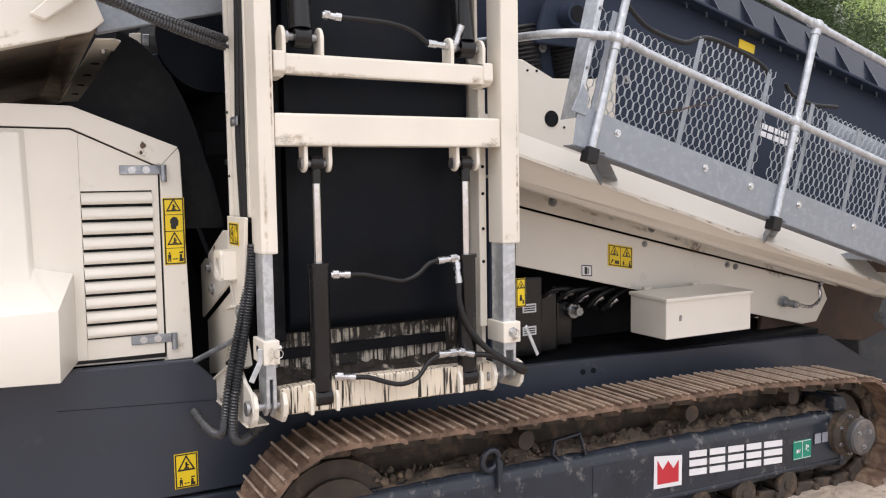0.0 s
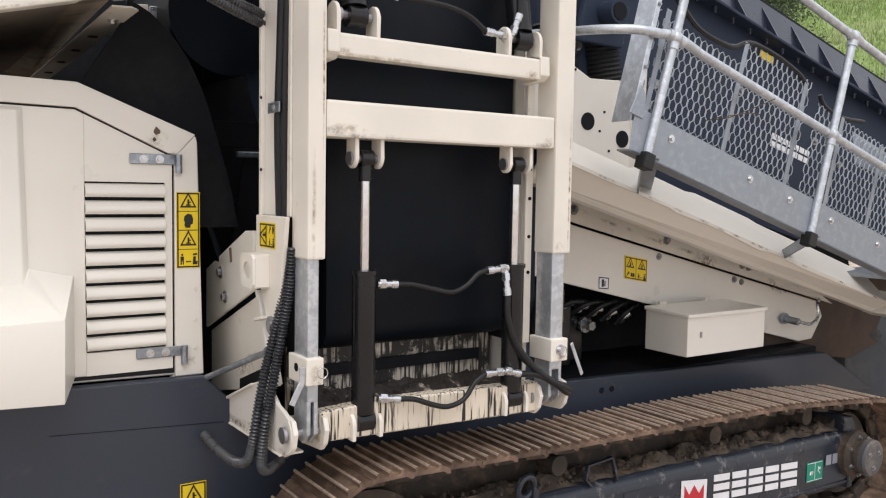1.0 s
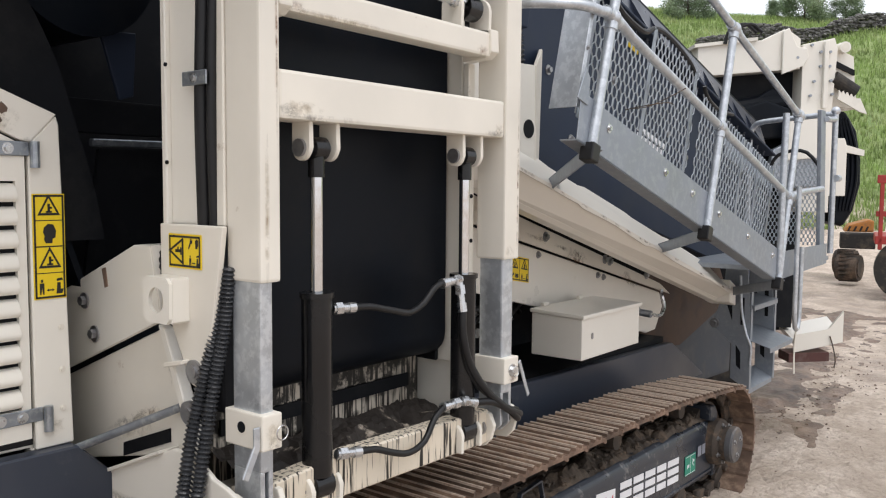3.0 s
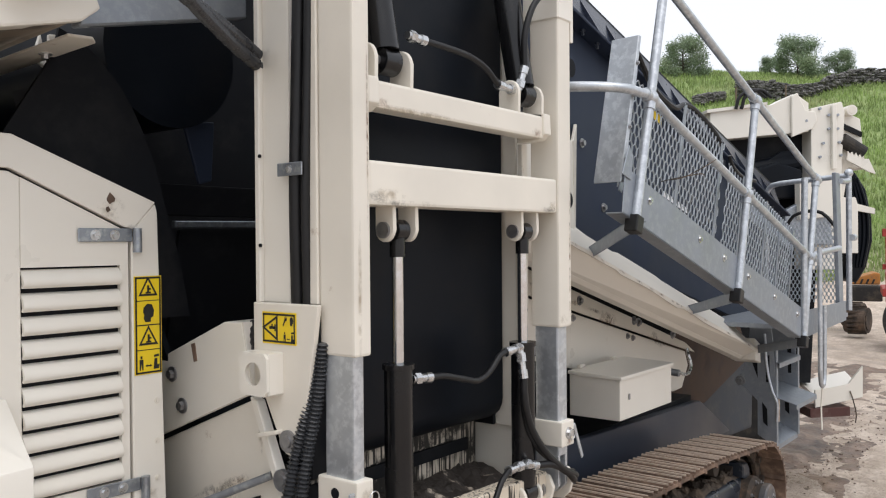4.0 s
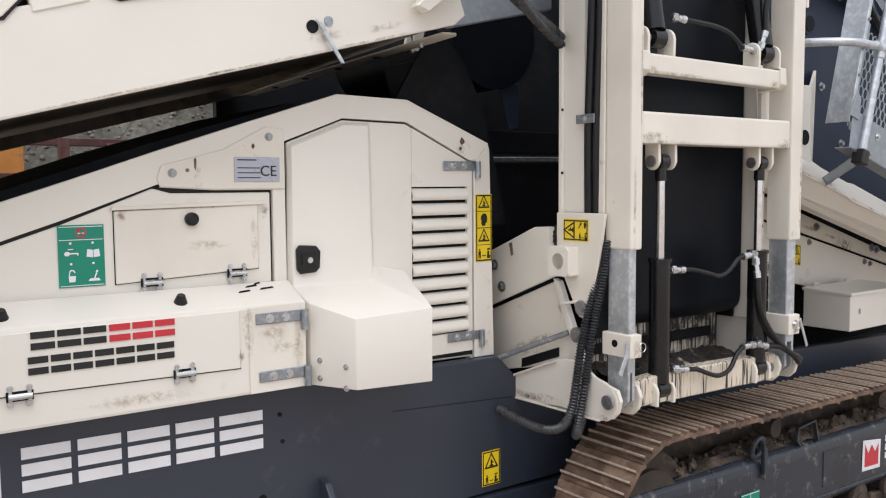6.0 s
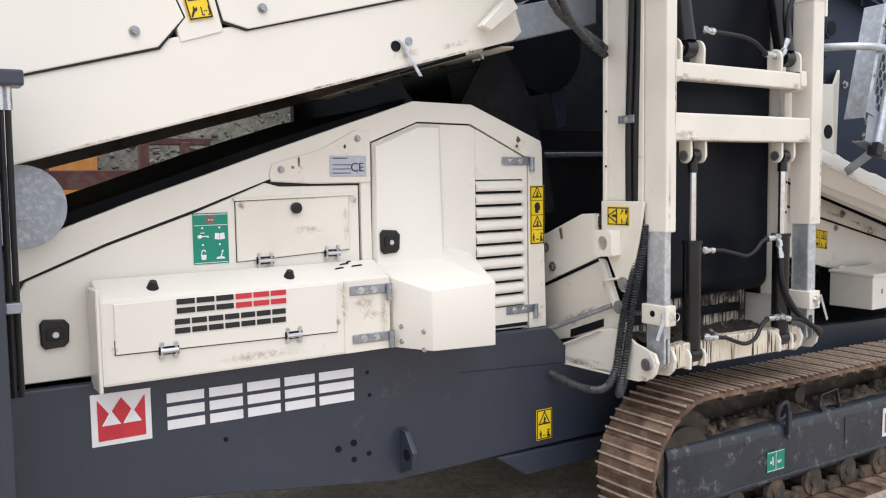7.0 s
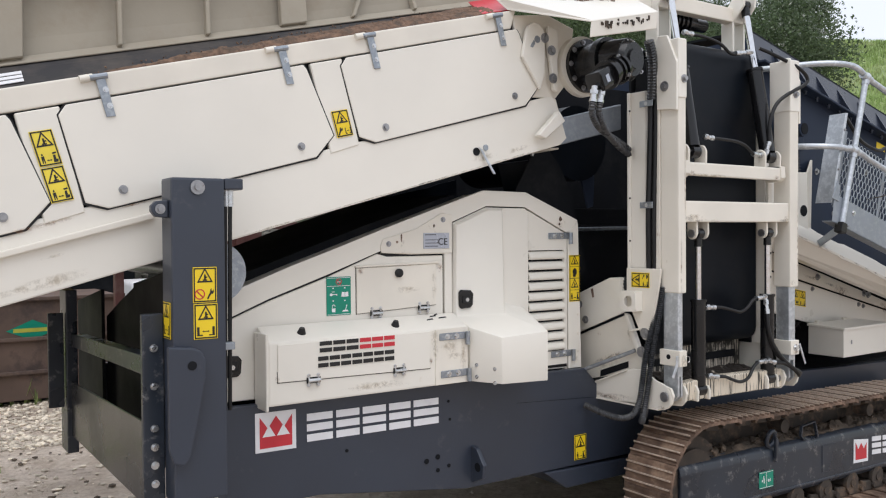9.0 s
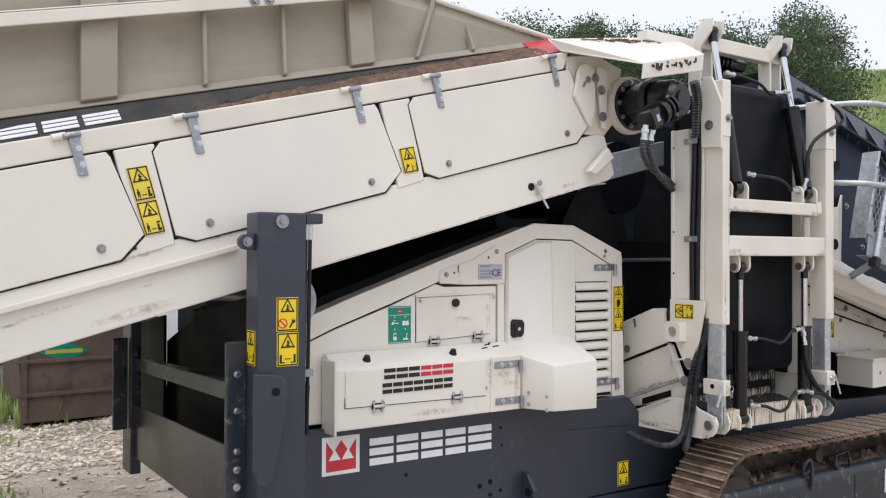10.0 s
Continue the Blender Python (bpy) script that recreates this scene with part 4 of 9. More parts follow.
def latch(t, x, z, y):
    bm = nb()
    q = 0.018
    rim = [(q, 0), (0.104 - q, 0.004), (0.104, q + 0.004), (0.108, 0.108 - q), (0.108 - q, 0.112), (q - 0.004, 0.118), (0, 0.118 - q), (0.002, q)]
    xz(bm, [(x + a, z + b) for a, b in rim], y - 0.014, y, 0, 0.006, 2)
    plate = part("latch_plate", bm, BLACKP, t)
    bm = nb()
    box(bm, x + 0.022, x + 0.086, y - 0.020, y - 0.0145, z + 0.035, z + 0.082, 0, 0.003, 1)
    part("latch_paddle", bm, RUBBER, plate)
    bm = nb()
    cyl(bm, (x + 0.055, y - 0.026, z + 0.056), (x + 0.055, y - 0.019, z + 0.056), 0.012, 12)
    part("latch_lock", bm, ZINC, plate)


def toggle(t, x, z, y):
    """A small sprung toggle hinge."""
    bm = nb()
    cyl(bm, (x - 0.035, y - 0.010, z), (x + 0.035, y - 0.010, z), 0.010, 10)
    for dx in (-0.028, 0.028):
        box(bm, x + dx - 0.006, x + dx + 0.006, y - 0.006, y, z - 0.018, z + 0.018, 0, 0.002, 1)
    hinge = part("toggle_hinge", bm, ZINC, t)
    bm = nb()
    box(bm, x - 0.040, x + 0.040, y - 0.0025, y - 0.0003, z - 0.016, z + 0.016)
    part("toggle_recess", bm, DARK, hinge)
    for dx in (-0.028, 0.028):
        for dz in (-0.026, 0.026):
            bolt(hinge, (x + dx, y, z + dz), (0, -1, 0), 0.006, 0.005, ZINC)


def build_housing():
    t = thing("engine_housing", (-0.4, 4.5, 1.19), "cream sheet-metal engine housing with louvred door and safety labels", "engine housing")
    roof = [(-1.82, 1.755), (-1.327, 1.938), (-1.078, 2.022), (-0.754, 2.135), (-0.40, 2.253), (-0.025, 2.376), (0.321, 2.371), (0.776, 2.192)]
    bm = nb()
    xz(bm, [(-1.82, 1.239)] + [(x, z - 0.02) for x, z in roof] + [(0.768, 1.60), (0.805, 1.187)], 4.122, 4.30, 0, 0.004, 1)
    part("body", bm, CREAM, t)
    # solid near-black block stands in for the shaded space behind the sheets
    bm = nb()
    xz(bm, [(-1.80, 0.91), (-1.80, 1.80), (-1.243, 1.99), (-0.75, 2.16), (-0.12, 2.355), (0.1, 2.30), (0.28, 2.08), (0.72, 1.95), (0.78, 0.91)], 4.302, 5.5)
    part("engine_bay", bm, DARK, t, "near-black block standing in for the shaded engine bay behind the sheet metal")
    # black sheet added behind the doors to paint the shade in their gaps
    bm = nb()
    xz(bm, [(-1.81, 1.242), (-1.81, 1.645), (-0.8, 2.03), (-0.3, 2.22), (-0.05, 2.30), (0.25, 2.30), (0.70, 2.12), (0.70, 1.20)], 4.1180, 4.1218)
    part("door_gap_shade", bm, RUBBER, t, "black sheet added behind the doors to darken their gaps")
    # folded roof frame: a band round the top, proud of the doors
    inner = [(0.695, 2.105), (0.664, 2.112), (0.315, 2.274), (0.0, 2.278), (-0.262, 2.178), (-0.45, 2.105), (-0.56, 2.06), (-0.77, 2.008), (-1.09, 1.890), (-1.455, 1.766), (-1.82, 1.618)]
    bm = nb()
    xz(bm, roof + inner, 4.092, 4.118, 0, 0.004, 2)
    part("roof_frame", bm, CREAM, t)
    bm = nb()
    xz(bm, [(0.69, 2.10), (0.776, 2.188), (0.784, 2.16), (0.808, 1.187), (0.69, 1.187)], 4.094, 4.118, 0, 0.004, 1)
    part("corner_post", bm, CREAM, t)
    bm = nb()
    box(bm, 0.684, 0.770, 4.1125, 4.16, 1.05, 1.19, 0, 0.004, 1)
    part("corner_foot", bm, CREAM, t)
    # middle post with the rating plate
    bm = nb()
    xz(bm, [(-0.56, 2.06), (-0.45, 2.10), (-0.264, 2.172), (-0.264, 1.22), (-0.318, 1.22), (-0.318, 1.986), (-0.56, 1.986), (-0.76, 1.998)], 4.094, 4.118, 0, 0.003, 1)
    part("middle_post", bm, CREAM, t)
    bm = nb()
    slab(bm, [(-0.772, 4.0935, 2.030), (-0.762, 4.0935, 2.000), (-0.56, 4.0935, 1.990), (-0.268, 4.0935, 1.990), (-0.268, 4.0935, 2.222), (-0.345, 4.0935, 2.232), (-0.52, 4.0935, 2.140), (-0.755, 4.0935, 2.078)], (0, -0.008, 0), 0, 0.002, 1)
    part("plate_gusset", bm, CREAMW, t)
    for x, z in ((-0.716, 2.050), (-0.334, 2.192)):
        bolt(t, (x, 4.0855, z), (0, -1, 0), 0.010, 0.006)
    sticker(t, (-0.478, 4.084, 2.018), FX, UP, 0.186, 0.094, [("bar", 0.06, 0.86, 0.42, 0.05)] + [("bar", 0.06, 0.14 + 0.2 * k, 0.5, 0.04) for k in range(3)], "rating_plate", [SILVER, INK], "silver rating plate with fine print", False)
    cu = bpy.data.curves.new("ce_mark", "FONT")
    cu.body, cu.size, cu.extrude = "CE", 0.058, 0.0006
    cu.materials.append(INK)
    ce = new("ce_mark", cu)
    ce.parent = t
    ce.matrix_local = Matrix.Translation(Vector((-0.375, 4.0800, 2.040)) - BASE[t]) @ Euler((radians(90), 0, 0)).to_matrix().to_4x4()
    # left door panel
    bm = nb()
    xz(bm, [(-1.79, 1.240), (-1.785, 1.58), (-1.755, 1.632), (-1.455, 1.752), (-1.093, 1.874), (-0.785, 1.994), (-0.72, 1.976), (-0.328, 1.976), (-0.328, 1.240)], 4.100, 4.1175, 0, 0.004, 1)
    part("left_door", bm, CREAM, t)
    # black margin added behind the hatch for the shaded line round it
    bm = nb()
    xz(bm, [(-0.928, 1.652), (-0.928, 1.918), (-0.383, 1.933), (-0.383, 1.677)], 4.0975, 4.0996)
    part("hatch_gap_shade", bm, RUBBER, t)
    bm = nb()
    xz(bm, [(-0.925, 1.655), (-0.925, 1.915), (-0.385, 1.93), (-0.385, 1.68)], 4.090, 4.0995, 0, 0.003, 1)
    part("hatch", bm, CREAMW, t, "small cream hatch with scuffs and rust at its edges")
    bm = nb()
    xz(bm, [(-0.935, 1.918), (-0.935, 1.93), (-0.355, 1.945), (-0.355, 1.930)], 4.082, 4.0995, 0, 0.002, 1)
    part("rain_strip", bm, CREAMW, t)
    for x, z in ((-0.80, 1.655), (-0.475, 1.668)):
        toggle(t, x, z, 4.0895)
    bm = nb()
    cyl(bm, (-0.65, 4.089, 1.880), (-0.65, 4.072, 1.880), 0.025, 20)
    cyl(bm, (-0.65, 4.0725, 1.880), (-0.65, 4.066, 1.880), 0.023, 20, 0.014)
    part("knob", bm, RUBBER, t, "black rubber knob")
    green = [("ring", 0.36, 0.785, 0.28, 0.17), ("white", 0.43, 0.855, 0.14, 0.02), ("key", 0.10, 0.44, 0.36, 0.22), ("book", 0.58, 0.43, 0.34, 0.22), ("padlock", 0.15, 0.06, 0.26, 0.26), ("lever", 0.60, 0.06, 0.32, 0.24)] + [("white", x, y, 0.05, 0.035) for x, y in ((0.24, 0.69), (0.72, 0.69), (0.24, 0.36), (0.72, 0.36))]
    sticker(t, (-1.112, 4.098, 1.655), FX, (0, 0, 1), 0.152, 0.216, [("white", 0.03, 0.02, 0.94, 0.012), ("white", 0.03, 0.965, 0.94, 0.012), ("white", 0.03, 0.755, 0.94, 0.012)] + green, "green_label", [GREENV, WHITE, WHITE, REDV], "green and white instruction label", False)
    latch(t, -1.716, 1.367, 4.0995)
    # right door with its louvres
    bm = nb()
    x0, x1, z0, z1 = 0.345, 0.652, 1.317, 1.992
    xz(bm, [(-0.252, 1.225), (-0.252, 2.172), (0.0, 2.270), (0.312, 2.266), (x0, 2.266 - (x0 - 0.312) * 0.46), (x0, z0 - 0.092)], 4.098, 4.1175, 0, 0.003, 1)
    xz(bm, [(x0, z1), (x0, 2.266 - (x0 - 0.312) * 0.46), (x1, 2.109), (x1, z1)], 4.0982, 4.1175)
    xz(bm, [(x1, 1.225), (x1, 2.109), (0.680, 2.09), (0.680, 1.225)], 4.0981, 4.1175)
    xz(bm, [(x0, 1.225), (x0, z0), (x1, z0), (x1, 1.225)], 4.0983, 4.1175)
    door = part("right_door", bm, CREAM, t)
    # near-black backing paints the shade in the slots; the door has no opening
    bm = nb()
    box(bm, x0 - 0.001, x1 + 0.001, 4.1135, 4.1174, z0 - 0.001, z1 + 0.001)
    part("louvre_backing", bm, DARK, door)
    n = 10
    for k in range(n):
        zb = z0 + (z1 - z0) * k / n
        bm = nb()
        prof = [(4.1000, 0.0095), (4.0935, 0.0075), (4.0870, 0.0115), (4.0830, 0.0200), (4.0835, 0.0290), (4.0880, 0.0390), (4.0970, 0.0520), (4.1080, 0.0605), (4.1132, 0.0615), (4.1132, 0.0560), (4.0990, 0.0430), (4.0955, 0.0200)]
        yz(bm, [(y, zb + z) for y, z in prof], x0 + 0.001, x1 - 0.001)
        part("louvre", bm, CREAM, door, smooth=True)
    bm = nb()
    y = 4.096
    # raised panel and moulded air intake on the door
    pts = {
        "a": (-0.250, y, 2.165), "b": (0.0, y, 2.262), "c": (0.130, y, 2.262), "d": (0.142, y, 1.660),
        "A": (-0.244, 4.072, 2.155), "B": (-0.005, 4.072, 2.250), "C": (0.108, 4.072, 2.250), "D": (0.122, 4.072, 1.60),
        "F": (-0.246, 4.072, 1.60), "f": (-0.244, 3.942, 1.545), "g": (-0.142, 3.762, 1.494), "h": (0.212, 3.757, 1.508), "i": (0.300, y, 1.625),
        "j": (-0.243, 3.940, 1.222), "k": (-0.138, 3.765, 1.218), "l": (0.207, 3.755, 1.206), "m": (0.30, y, 1.22), "n": (-0.256, y, 1.235), "o": (-0.256, y, 1.60),
    }
    V = {k: bm.verts.new(v) for k, v in pts.items()}
    for f in ("aABb", "bBCc", "cCDd", "ABCDF", "aAFo", "oFf", "ofjn", "FDhgf", "dDhi", "jfgk", "kghl", "lhim", "jklmn"):
        bm.faces.new([V[c] for c in f])
    bmesh.ops.recalc_face_normals(bm, faces=bm.faces)
    bmesh.ops.bevel(bm, geom=[e for e in bm.edges if not e.is_boundary], offset=0.007, segments=2, profile=0.6, affect="EDGES", clamp_overlap=True)
    part("air_intake", bm, CREAM, door, "moulded cream air intake cover", smooth=True)
    for x, z in ((0.2, 1.322), (0.77, 1.305), (0.2, 1.252), (0.77, 1.222)):
        bolt(door, (-0.243 + 0.105 * x, 3.940 - 0.175 * x, z), (-0.86, -0.51, 0), 0.007, 0.006, ZINC)
    latch(t, -0.238, 1.646, 4.071)
    hinge_pair(t, 0.512, 2.086)
    hinge_pair(t, 0.532, 1.296)
    tri = lambda y: ("tri", 0.06, y, 0.88, 0.24)  # noqa: E731
    sticker(t, (0.695, 4.093, 1.640), (1, 0, 0), UP, 0.098, 0.315, [tri(0.755), ("head", 0.22, 0.51, 0.56, 0.225), tri(0.255), ("person", 0.06, 0.03, 0.88, 0.2), ("bar", 0.03, 0.495, 0.94, 0.012), ("bar", 0.03, 0.745, 0.94, 0.008), ("bar", 0.03, 0.245, 0.94, 0.008)])
    for k, (x, y, z, w, h, m) in enumerate(((-0.60, 4.0890, 1.78, 0.2, 0.05, DIRT), (-0.36, 4.0890, 1.90, 0.05, 0.06, RUSTRUN), (-0.40, 4.0890, 1.80, 0.04, 0.2, DIRT), (-0.90, 4.0890, 1.90, 0.05, 0.05, RUSTRUN), (-0.63, 4.0890, 1.925, 0.5, 0.02, RUSTRUN), (0.682, 4.0890, 2.095, 0.05, 0.05, GRIME), (0.62, 4.0910, 2.17, 0.10, 0.09, DIRT), (-0.62, 4.0850, 2.03, 0.04, 0.12, RUSTRUN), (0.74, 4.0925, 1.25, 0.08, 0.08, DIRT))):
        stain(t, (x, y, z), FX, UP, w, h, m, k)
    for k in range(3):
        stain(door, (-0.19 + 0.02 * k, 3.85, 1.45 - 0.08 * k), Vector((0.51, -0.86, 0)), UP, 0.12, 0.12, DIRT, 40 + k)
    # small rivets and paint chips on the corner
    for z in (1.30, 1.42, 1.55):
        bolt(t, (0.775, 4.0935, z), (0, -1, 0), 0.006, 0.003, CREAMW)
    for x, z, w, h in ((0.62, 2.20, 0.03, 0.035), (0.61, 2.165, 0.015, 0.02), (-0.63, 2.085, 0.012, 0.05), (-0.40, 2.155, 0.014, 0.03), (-0.66, 2.06, 0.02, 0.016)):
        bm = nb()
        rnd = random.Random(int(1000 * (x + z)))
        a = [(x + 0.5 * w * math.cos(q) * rnd.uniform(0.6, 1.1), z + 0.5 * h * math.sin(q) * rnd.uniform(0.6, 1.1)) for q in (k * math.pi / 5 for k in range(10))]
        xz(bm, a, 4.0835 if x < -0.25 else 4.0895, 4.093)
        part("paint_chip", bm, SHOE, t, "rusty paint chip")
    return t


build_housing()


# ---- control cabinet on the chassis ----
def build_cabinet():
    t = thing("control_cabinet", (-0.9, 4.0, 1.22), "cream steel control cabinet with sloping lid and drop-down front", "control cabinet")
    bm = nb()
    yz(bm, [(3.936, 1.222), (3.936, 1.555), (4.086, 1.628), (4.086, 1.222)], -1.525, -0.262, 0, 0.012, 2)
    part("body", bm, CREAM, t)
    bm = nb()
    box(bm, -1.54, -1.525, 3.93, 4.086, 1.20, 1.60, 0, 0.004, 1)
    part("end_plate", bm, CREAM, t)
    # black strip added for the shaded line below the drop front
    bm = nb()
    xz(bm, [(-1.478, 1.341), (-1.478, 1.40), (-0.533, 1.40), (-0.533, 1.326)], 3.9335, 3.9358)
    part("front_gap_shade", bm, RUBBER, t)
    bm = nb()
    xz(bm, [(-1.475, 1.345), (-1.475, 1.54), (-0.535, 1.545), (-0.535, 1.330)], 3.929, 3.9355, 0, 0.002, 1)
    part("drop_front", bm, CREAM, t)
    for x in (-1.275, -0.745):
        toggle(t, x, 1.340, 3.9285)
    for x, y in ((-1.31, 4.0), (-0.729, 4.0)):
        bm = nb()
        z = 1.555 + (y - 3.936) * 0.487
        cyl(bm, (x, y, z - 0.005), (x, y - 0.012, z + 0.026), 0.026, 16, 0.014)
        part("rubber_knob", bm, RUBBER, t)
    # side return with two hinges and dirty handling marks
    bm = nb()
    xz(bm, [(-0.50, 1.225), (-0.50, 1.55), (-0.268, 1.555), (-0.268, 1.225)], 3.929, 3.9355, 0, 0.002, 1)
    part("side_panel", bm, CREAMW, t, "cream side panel with brown hand dirt")
    hinge_pair(t, -0.475, 1.505, 0.185, 3.928)
    hinge_pair(t, -0.465, 1.285, 0.185, 3.928)
    # model name as plain bars
    glyph_bars(t, (-1.238, 3.928, 1.482), FX, UP, [0.072, 0.072, 0.072], 0.058, 0.008, INK, 2, "name_bar", 0.38)
    glyph_bars(t, (-0.996, 3.928, 1.482), FX, UP, [0.068, 0.068, 0.068], 0.058, 0.008, REDV, 2, "name_bar", 0.38)
    glyph_bars(t, (-1.248, 3.928, 1.402), FX, UP, [0.060] * 7, 0.058, 0.008, INK, 2, "name_bar", 0.38)
    for x, y0, w in ((-0.50, 4.02, 0.05), (-0.46, 4.05, 0.05), (-0.41, 4.03, 0.06), (-0.42, 4.065, 0.03)):
        bm = nb()
        z = lambda y: 1.556 + (y - 3.936) * 0.487  # noqa: E731
        slab(bm, [(x, y0, z(y0)), (x + w, y0 + 0.006, z(y0 + 0.006)), (x + w, y0 + 0.014, z(y0 + 0.014)), (x + 0.01, y0 + 0.009, z(y0 + 0.009))], (0, 0, 0.002))
        part("paint_chip", bm, DARK, t, "worn paint on the lid")
    for k, (x, z, w, h, m) in enumerate(((-0.508, 1.50, 0.06, 0.15, DIRT), (-0.50, 1.42, 0.05, 0.12, DIRT), (-0.37, 1.39, 0.11, 0.07, DIRT), (-0.40, 1.45, 0.16, 0.10, DIRT), (-0.53, 1.37, 0.03, 0.06, RUSTRUN), (-0.30, 1.40, 0.06, 0.3, DIRT), (-1.48, 1.36, 0.03, 0.05, RUSTRUN), (-0.9, 1.27, 0.5, 0.06, DIRT))):
        stain(t, (x, 3.9275 if x > -0.515 and z > 1.3 else 3.9278, z), FX, UP, w, h, m, k)
    return t


build_cabinet()


# ---- feed hopper with its belt feeder, inclined ----
def fb(x):
    return 2.085 + 0.2685 * (x + 1.74)


def ft(x):
    return 2.626 + 0.2585 * (x + 3.14)


FU, FV = Vector((0.966, 0, 0.259)), Vector((-0.259, 0, 0.966))


def build_feeder():
    t = thing("feed_hopper", (-1.5, 4.6, 2.0), "cream steel feed hopper with hinged side covers on an inclined frame", "feed hopper")
    XL = -4.6
    bm = nb()
    lip = lambda x: fb(x) + 0.30  # noqa: E731
    # lower web
    slab(bm, [(XL, 3.84, fb(XL)), (0.395, 3.84, fb(0.395)), (0.45, 3.84, fb(0.45) + 0.03), (0.36, 3.84, 2.945), (0.30, 3.84, 2.955), (XL, 3.84, lip(XL) + 0.04)], (0, 0.03, 0), 0, 0.008, 2)
    part("lower_web", bm, CREAM, t)
    bm = nb()
    slab(bm, [(XL, 3.862, fb(XL) + 0.004), (0.30, 3.862, fb(0.30) + 0.004), (0.30, 3.98, fb(0.30) + 0.01), (XL, 3.98, fb(XL) + 0.01)], (0, 0, 0.012))
    part("bottom_flange", bm, CREAMW, t)
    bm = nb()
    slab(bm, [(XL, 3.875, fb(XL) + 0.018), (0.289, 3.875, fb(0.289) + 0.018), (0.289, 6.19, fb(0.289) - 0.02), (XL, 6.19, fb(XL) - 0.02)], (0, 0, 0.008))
    part("dark_underside", bm, UMBER, t, "dark brown underside of the hopper frame")
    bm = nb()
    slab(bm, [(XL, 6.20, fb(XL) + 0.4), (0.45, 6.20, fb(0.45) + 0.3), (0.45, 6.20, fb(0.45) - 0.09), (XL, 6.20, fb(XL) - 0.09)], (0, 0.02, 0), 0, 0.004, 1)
    part("far_web", bm, UMBER, t)
    # worn paint and earth along the ledge
    rw = random.Random(44)
    for k in range(22):
        x = -4.4 + 2.2 * rw.random()
        stain(t, (x, 3.8085, fb(x) + (0.285, 0.155, 0.14)[k % 3] + 0.02 * rw.random()), FU, FV, rw.uniform(0.08, 0.5), rw.uniform(0.012, 0.03), (RUSTRUN, DIRT, GRIME)[k % 3], 900 + k)
    # earth and grime along the lower edge of the web
    for k, (x, w, m) in enumerate(((-1.5, 0.5, DIRT), (-0.98, 0.7, DIRT), (-0.62, 0.3, GRIME), (-0.42, 0.6, DIRT), (0.0, 0.5, DIRT))):
        stain(t, (x, 3.8385, fb(x) + 0.008), FU, FV, w, 0.014, m, 300 + k)
    for k, (x, dz, w, h) in enumerate(((0.05, 0.05, 0.2, 0.04), (-0.2, 0.06, 0.2, 0.05), (-2.6, 0.05, 0.5, 0.06), (-3.3, 0.05, 0.5, 0.06))):
        stain(t, (x, 3.8385, fb(x) + dz), FU, FV, w, h, DIRT, 330 + k)
    # pressed ledge towards the low end
    bm = nb()
    for (a, b) in ((0.205, 0.235),):
        slab(bm, [(XL, 3.81, fb(XL) + a), (-2.12, 3.81, fb(-2.12) + a), (-2.12, 3.81, fb(-2.12) + b), (XL, 3.81, fb(XL) + b)], (0, 0.03, 0), 0, 0.006, 2)
    part("ledge", bm, CREAMW, t)
    # recess behind the covers: a near-black sheet for the shade in the gaps
    bm = nb()
    slab(bm, [(XL, 3.868, lip(XL)), (0.34, 3.868, lip(0.34)), (0.34, 3.868, ft(0.34) - 0.06), (XL, 3.868, ft(XL) - 0.06)], (0, 0.02, 0))
    part("recess", bm, DARK, t)
    # top rail
    bm = nb()
    slab(bm, [(XL, 3.835, ft(XL) - 0.105), (0.0, 3.835, ft(0.0) - 0.105), (0.04, 3.835, ft(0.04) + 0.005), (XL, 3.835, ft(XL))], (0, 0.04, 0), 0, 0.010, 3)
    part("top_rail", bm, CREAMW, t, "cream top rail with scuffs and earth")
    # covers between fixed posts
    def cover(x0, x1):
        a = lambda x: ft(x) - 0.112  # noqa: E731
        b = lambda x: fb(x) + 0.302  # noqa: E731
        bm = nb()
        top0, top1 = x0, x1
        bot0, bot1 = x0 + 0.105, x1 + 0.16
        P = [(top0 + 0.03, a(top0 + 0.03)), (top1 - 0.008, a(top1 - 0.008)), (top1 + 0.012, a(top1) - 0.025), (bot1, b(bot1) + 0.09), (bot1 - 0.10, b(bot1 - 0.10)), (bot0 + 0.10, b(bot0 + 0.10)), (bot0, b(bot0) + 0.05), (top0, a(top0) - 0.04)]
        slab(bm, [(x, 3.828, z) for x, z in P], (0, 0.02, 0), 0, 0.005, 2)
        c = part("side_cover", bm, CREAM, t)
        mx, mz = sum(p[0] for p in P) / 8, sum(p[1] for p in P) / 8
        # black outline added behind the cover for the shade in its joint
        bm = nb()
        xz(bm, [(x + (0.007 if x > mx else -0.007), z + (0.002 if z > mz else -0.008)) for x, z in P], 3.8335, 3.8475)
        part("cover_gap_shade", bm, RUBBER, c, "thin black outline added to darken the gap round the cover")
        for q, f in ((P[5], (0.06, 0.085)), (P[4], (-0.085, 0.050))):
            bolt(c, (q[0] + f[0], 3.8275, q[1] + f[1]), (0, -1, 0), 0.013, 0.010, BOLT, "cover_screw", 1.6)
        return c

    covers = [cover(-3.72, -2.715), cover(-2.517, -1.352), cover(-1.144, 0.045)]
